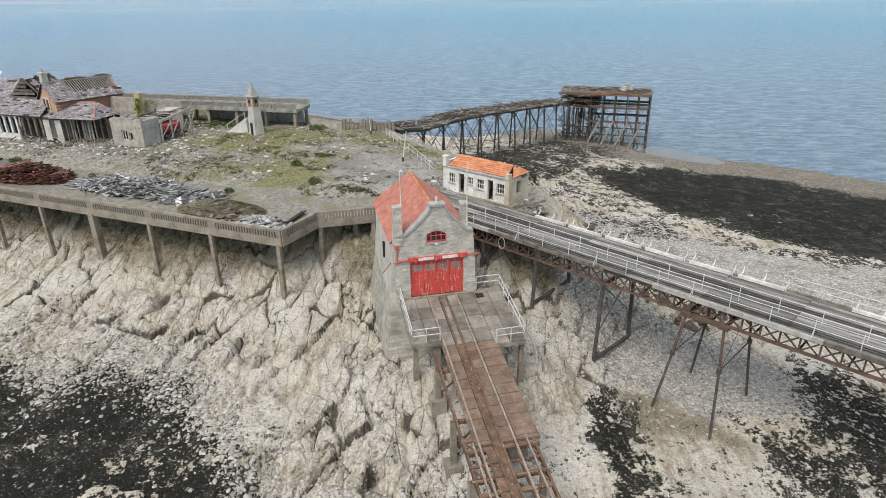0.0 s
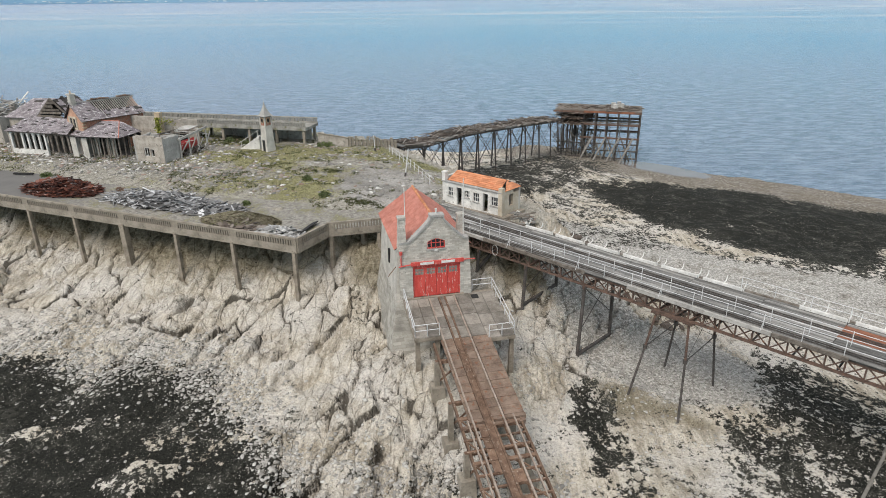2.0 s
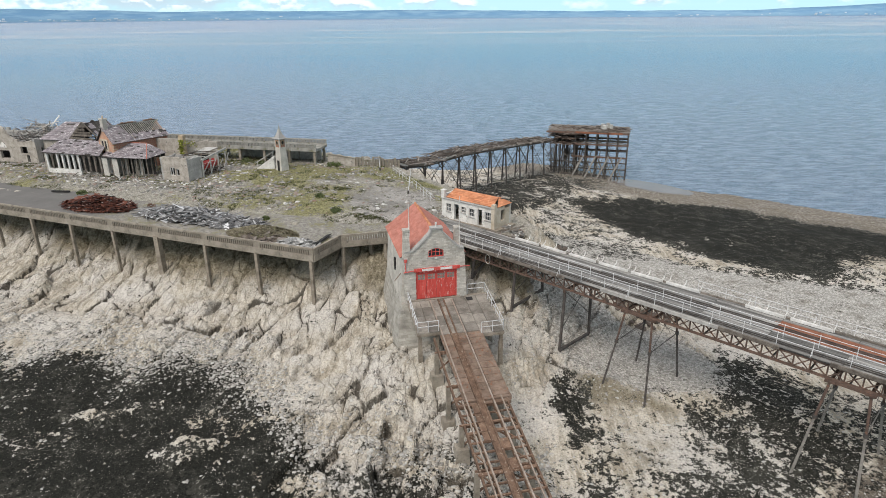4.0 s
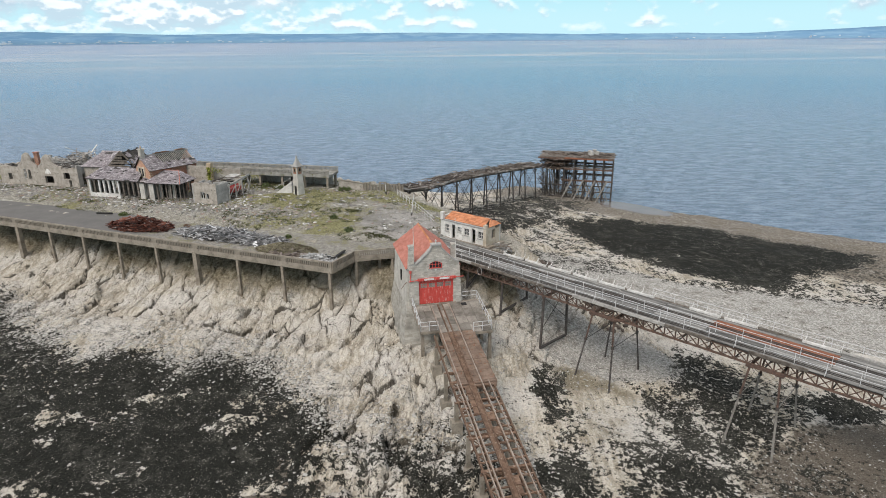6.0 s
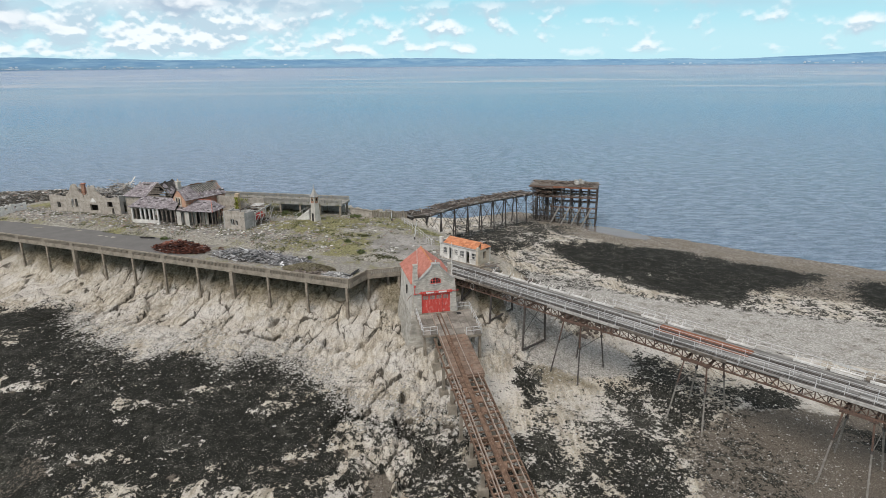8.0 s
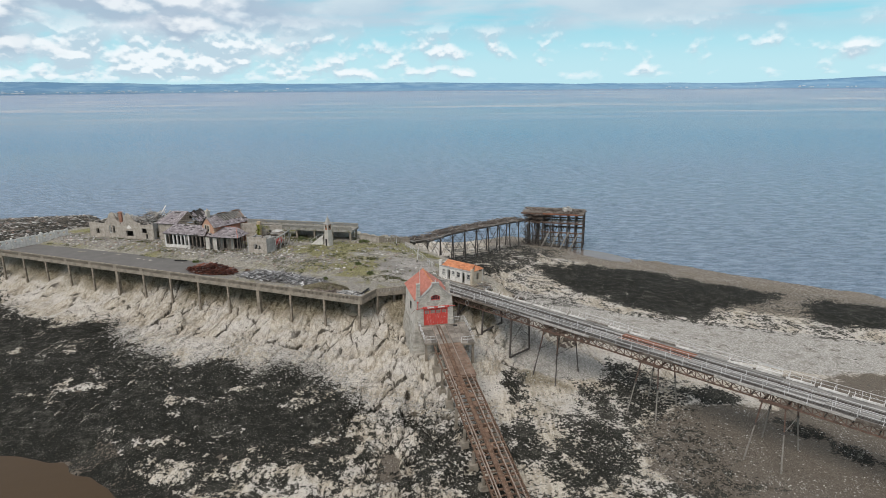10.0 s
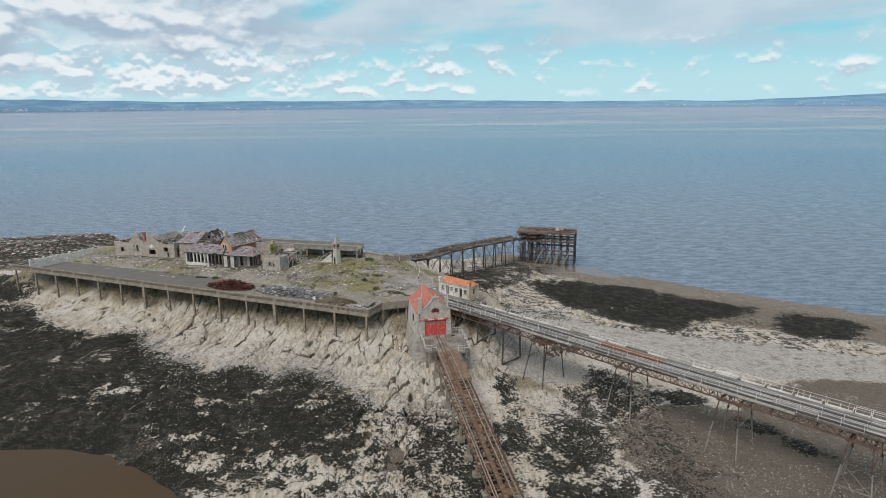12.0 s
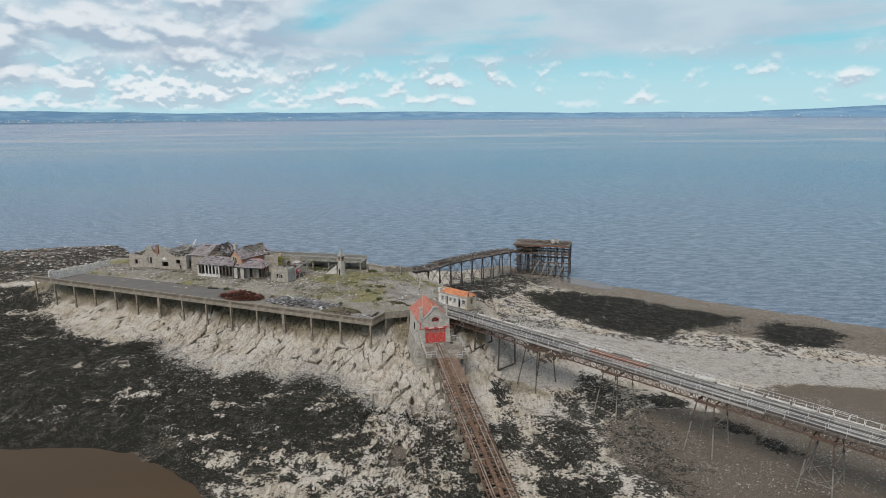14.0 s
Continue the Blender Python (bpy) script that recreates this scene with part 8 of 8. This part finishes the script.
def tide_line(x, y):
    d = y - np.interp(x, WEED_X, WEED_Y)
    k = np.where(d > -14, np.exp(-((d - 2.5) / np.where(d < 2.5, 3.0, 4.6)) ** 2) + 0.015, 0.0)
    return k * np.clip(-0.5 + 2.6 * fbm(x / 4, y / 4, 3, 88), 0, 1) * (depth_in(x, y) < -15)


def beach(x, y):
    k = 0.12 + 1.2 * covers(C_PEB, x, y) - 0.6 * covers(C_MUD, x, y)
    return k * (0.3 + 1.3 * vnoise(x / 3, y / 3, 89)) * (depth_in(x, y) < -6) * (1 - 0.9 * np.clip(1.6 * covers(C_WEED, x, y), 0, 1))


def mud_flat(x, y):
    return 0.2 * covers(C_MUD, x, y) + 0.6 * (fbm(x / 5, y / 5, 3, 97) > 0.52)


def in_weed(x, y):
    k = sstep(0.52, 0.66, fbm(x / 3.4, y / 3.4, 4, 61)) + 0.02
    band = np.exp(-((y - 6 - 0.05 * x) / 7) ** 2) * sstep(-50, -25, x) * sstep(12, 2, x)
    return k * (covers(C_WEED, x, y) > 0.05) * (0.35 + 0.65 * band) * (np.hypot(x + 64, y + 14) > 36)


def on_island(x, y):
    k = 0.10 + 2.0 * np.clip(fbm(x / 4, y / 2.4, 4, 93) - 0.47, 0, 1)
    near = np.exp(-((y - 94 + 0.33 * (x + 87)) / 3.5) ** 2) * (x < -32)
    near = np.maximum(near, 0.9 * np.exp(-((y - 79.5 + 0.27 * (x + 55)) / 1.8) ** 2) * (x < -36) * (x > -66))
    return (k + 0.9 * near) * (depth_in(x, y) > 4) * (covers(C_PAVE, x, y) < 0.75)


strewn("shore_stones", "shore_stone", "pale loose stones along the tide line", "stones", 22000, (-64, 9, 4, 60), tide_line, 0.04, 0.24, 3.6, 0.5)
strewn("beach_stones", "shore_stone", "pale loose stones on the beach", "stones", 22000, (6, 50, 2, 52), beach, 0.04, 0.19, 3.4, 0.55)
strewn("weed_stones", "shore_stone", "barnacled stones among the seaweed", "stones", 1700, (-75, 34, -12, 44), in_weed, 0.03, 0.20, 3.2, 0.45)
strewn("mud_stones", "shore_stone", "small stones scattered over the mud", "stones", 9000, (22, 80, 0, 32), mud_flat, 0.03, 0.14, 3.2)


def on_reef(x, y):
    return sstep(-2, 6, inside_distance(x, y, REEF)) * np.clip(-0.5 + 2.4 * fbm(x / 9, y / 3, 3, 47), 0, 1)


strewn("reef_stones", "brick_scrap", "weathered boulders on the far reef", "stones", 2600, (-205, -100, 108, 206), on_reef, 0.15, 0.9, 2.6, 0.5)
strewn("island_rubble", "brick_scrap", "scattered pale rubble among the grass", "rubble", 15000, (-98, 4, 50, 100), on_island, 0.05, 0.42, 3.4)


def grassy(x, y):
    return np.clip(covers(C_GRASS, x, y) - 0.25, 0, 1)


tufts("grass", "tuft", "dry yellow-green grass tufts over the island", 26000, (-92, 4, 50, 104), grassy, 0.07, 0.22)


def bush(x, y, r, label, mat="leaf"):
    t_ = thing("bush", label, "bush", pose(x, y, height(x, y)), "island bushes")
    part("stem", Geo().tube((0, 0, -0.2), (0.1, 0, r * 0.6), 0.05, 5).tube((0, 0, 0), (-0.25 * r, 0.1, r * 0.7), 0.04, 5), "old_timber", t_)
    g_ = Geo()
    for _ in range(260):
        v_ = Vector((rz_.gauss(0, 1), rz_.gauss(0, 1), rz_.gauss(0, 1))).normalized() * r * rz_.uniform(0.45, 1.1)
        c = Vector((v_.x, v_.y, abs(v_.z) * 0.8 + 0.05))
        d1 = Vector((rz_.gauss(0, 1), rz_.gauss(0, 1), rz_.gauss(0, 1))).normalized() * rz_.uniform(0.06, 0.13)
        d2 = d1.orthogonal().normalized() * rz_.uniform(0.05, 0.1)
        g_.add([c - d1, c + d2, c + d1, c - d2], [(0, 1, 2, 3)])
    tagged(part("foliage", g_, mat, t_), kind="stuff")


SCRUB = [(-76.7, 92.2, 9, 1.2), (-63, 81.2, 3.5, 1.0), (-50, 80.6, 5, 0.9), (-33, 90.3, 3.6, 3.0), (-46, 80, 3, 0.6), (-18.5, 90.5, 1.8, 1.2), (-70, 89.0, 7, 0.9), (-84, 92.5, 5, 1.4), (-9, 60, 3, 1.0), (-14, 72, 4, 1.2), (-20, 56, 2.5, 1.2), (-6, 58.5, 3, 0.8)]


def scrubby(x, y):
    k = np.zeros(x.shape)
    for cx, cy, rx, ry in SCRUB:
        k = np.maximum(k, np.clip(1.6 * blob(x, y, cx, cy, rx, ry, -14), 0, 1))
    k = np.maximum(k, 0.3 * sstep(0.55, 0.66, fbm(x / 2.6, y / 1.8, 3, 73)))
    return k * sstep(0.38, 0.56, fbm(x / 1.2, y / 1.2, 3, 74)) * (depth_in(x, y) > 1.5) * (covers(C_PAVE, x, y) < 0.7)


tufts("scrub", "scrub_leaf", "dark green low scrub along the ruins", 22000, (-96, 2, 52, 98), scrubby, 0.10, 0.27)


def brush_mound(cx, cy, rx, ry, rise, n):
    """Dry cut brush heaped on the deck: thin blades on a low dome."""
    a, q = RN.uniform(0, 6.283, n), np.sqrt(RN.rand(n))
    u, v = rx * q * np.cos(a), ry * q * np.sin(a)
    c, s_ = math.cos(radians(-18)), math.sin(radians(-18))
    x, y = cx + u * c - v * s_, cy + u * s_ + v * c
    z = np.maximum(heights(x, y), DECK_Z) + rise * (1 - q ** 2) * (0.55 + 0.9 * fbm(x / 1.1, y / 1.1, 3, 15))
    z = np.where(q > 0.9, np.maximum(heights(x, y), DECK_Z), z)
    b, l = RN.uniform(0, 6.283, n), RN.uniform(0.12, 0.38, n)
    dx, dy, w = np.cos(b) * l, np.sin(b) * l, RN.uniform(0.03, 0.06, n)
    lift = RN.uniform(0.02, 0.16, n)
    p = np.stack([np.stack([x - dx, y - dy, z], -1), np.stack([x - dy * w / l, y + dx * w / l, z + lift * 0.5 - 0.06], -1), np.stack([x + dx, y + dy, z + lift], -1)], 1).reshape(-1, 3)
    return triangles("brush_mound", p, np.arange(n * 3).reshape(-1, 3), "dry_brush", "low mound of dry brown-green brush on the deck", "grass")


brush_mound(-20.9, 54.6, 4.6, 2.3, 0.75, 16000)
for x, y, r in ((-13.3, 62.0, 0.75), (-16.5, 68.3, 0.65), (-22.0, 60.4, 0.5), (-30.0, 88.0, 0.9), (-33.0, 90.0, 0.9), (-52.5, 73.5, 0.8), (-18.0, 87.0, 0.9), (-16.9, 87.1, 0.8)):
    bush(x, y, r, "low green bush growing from the rubble")
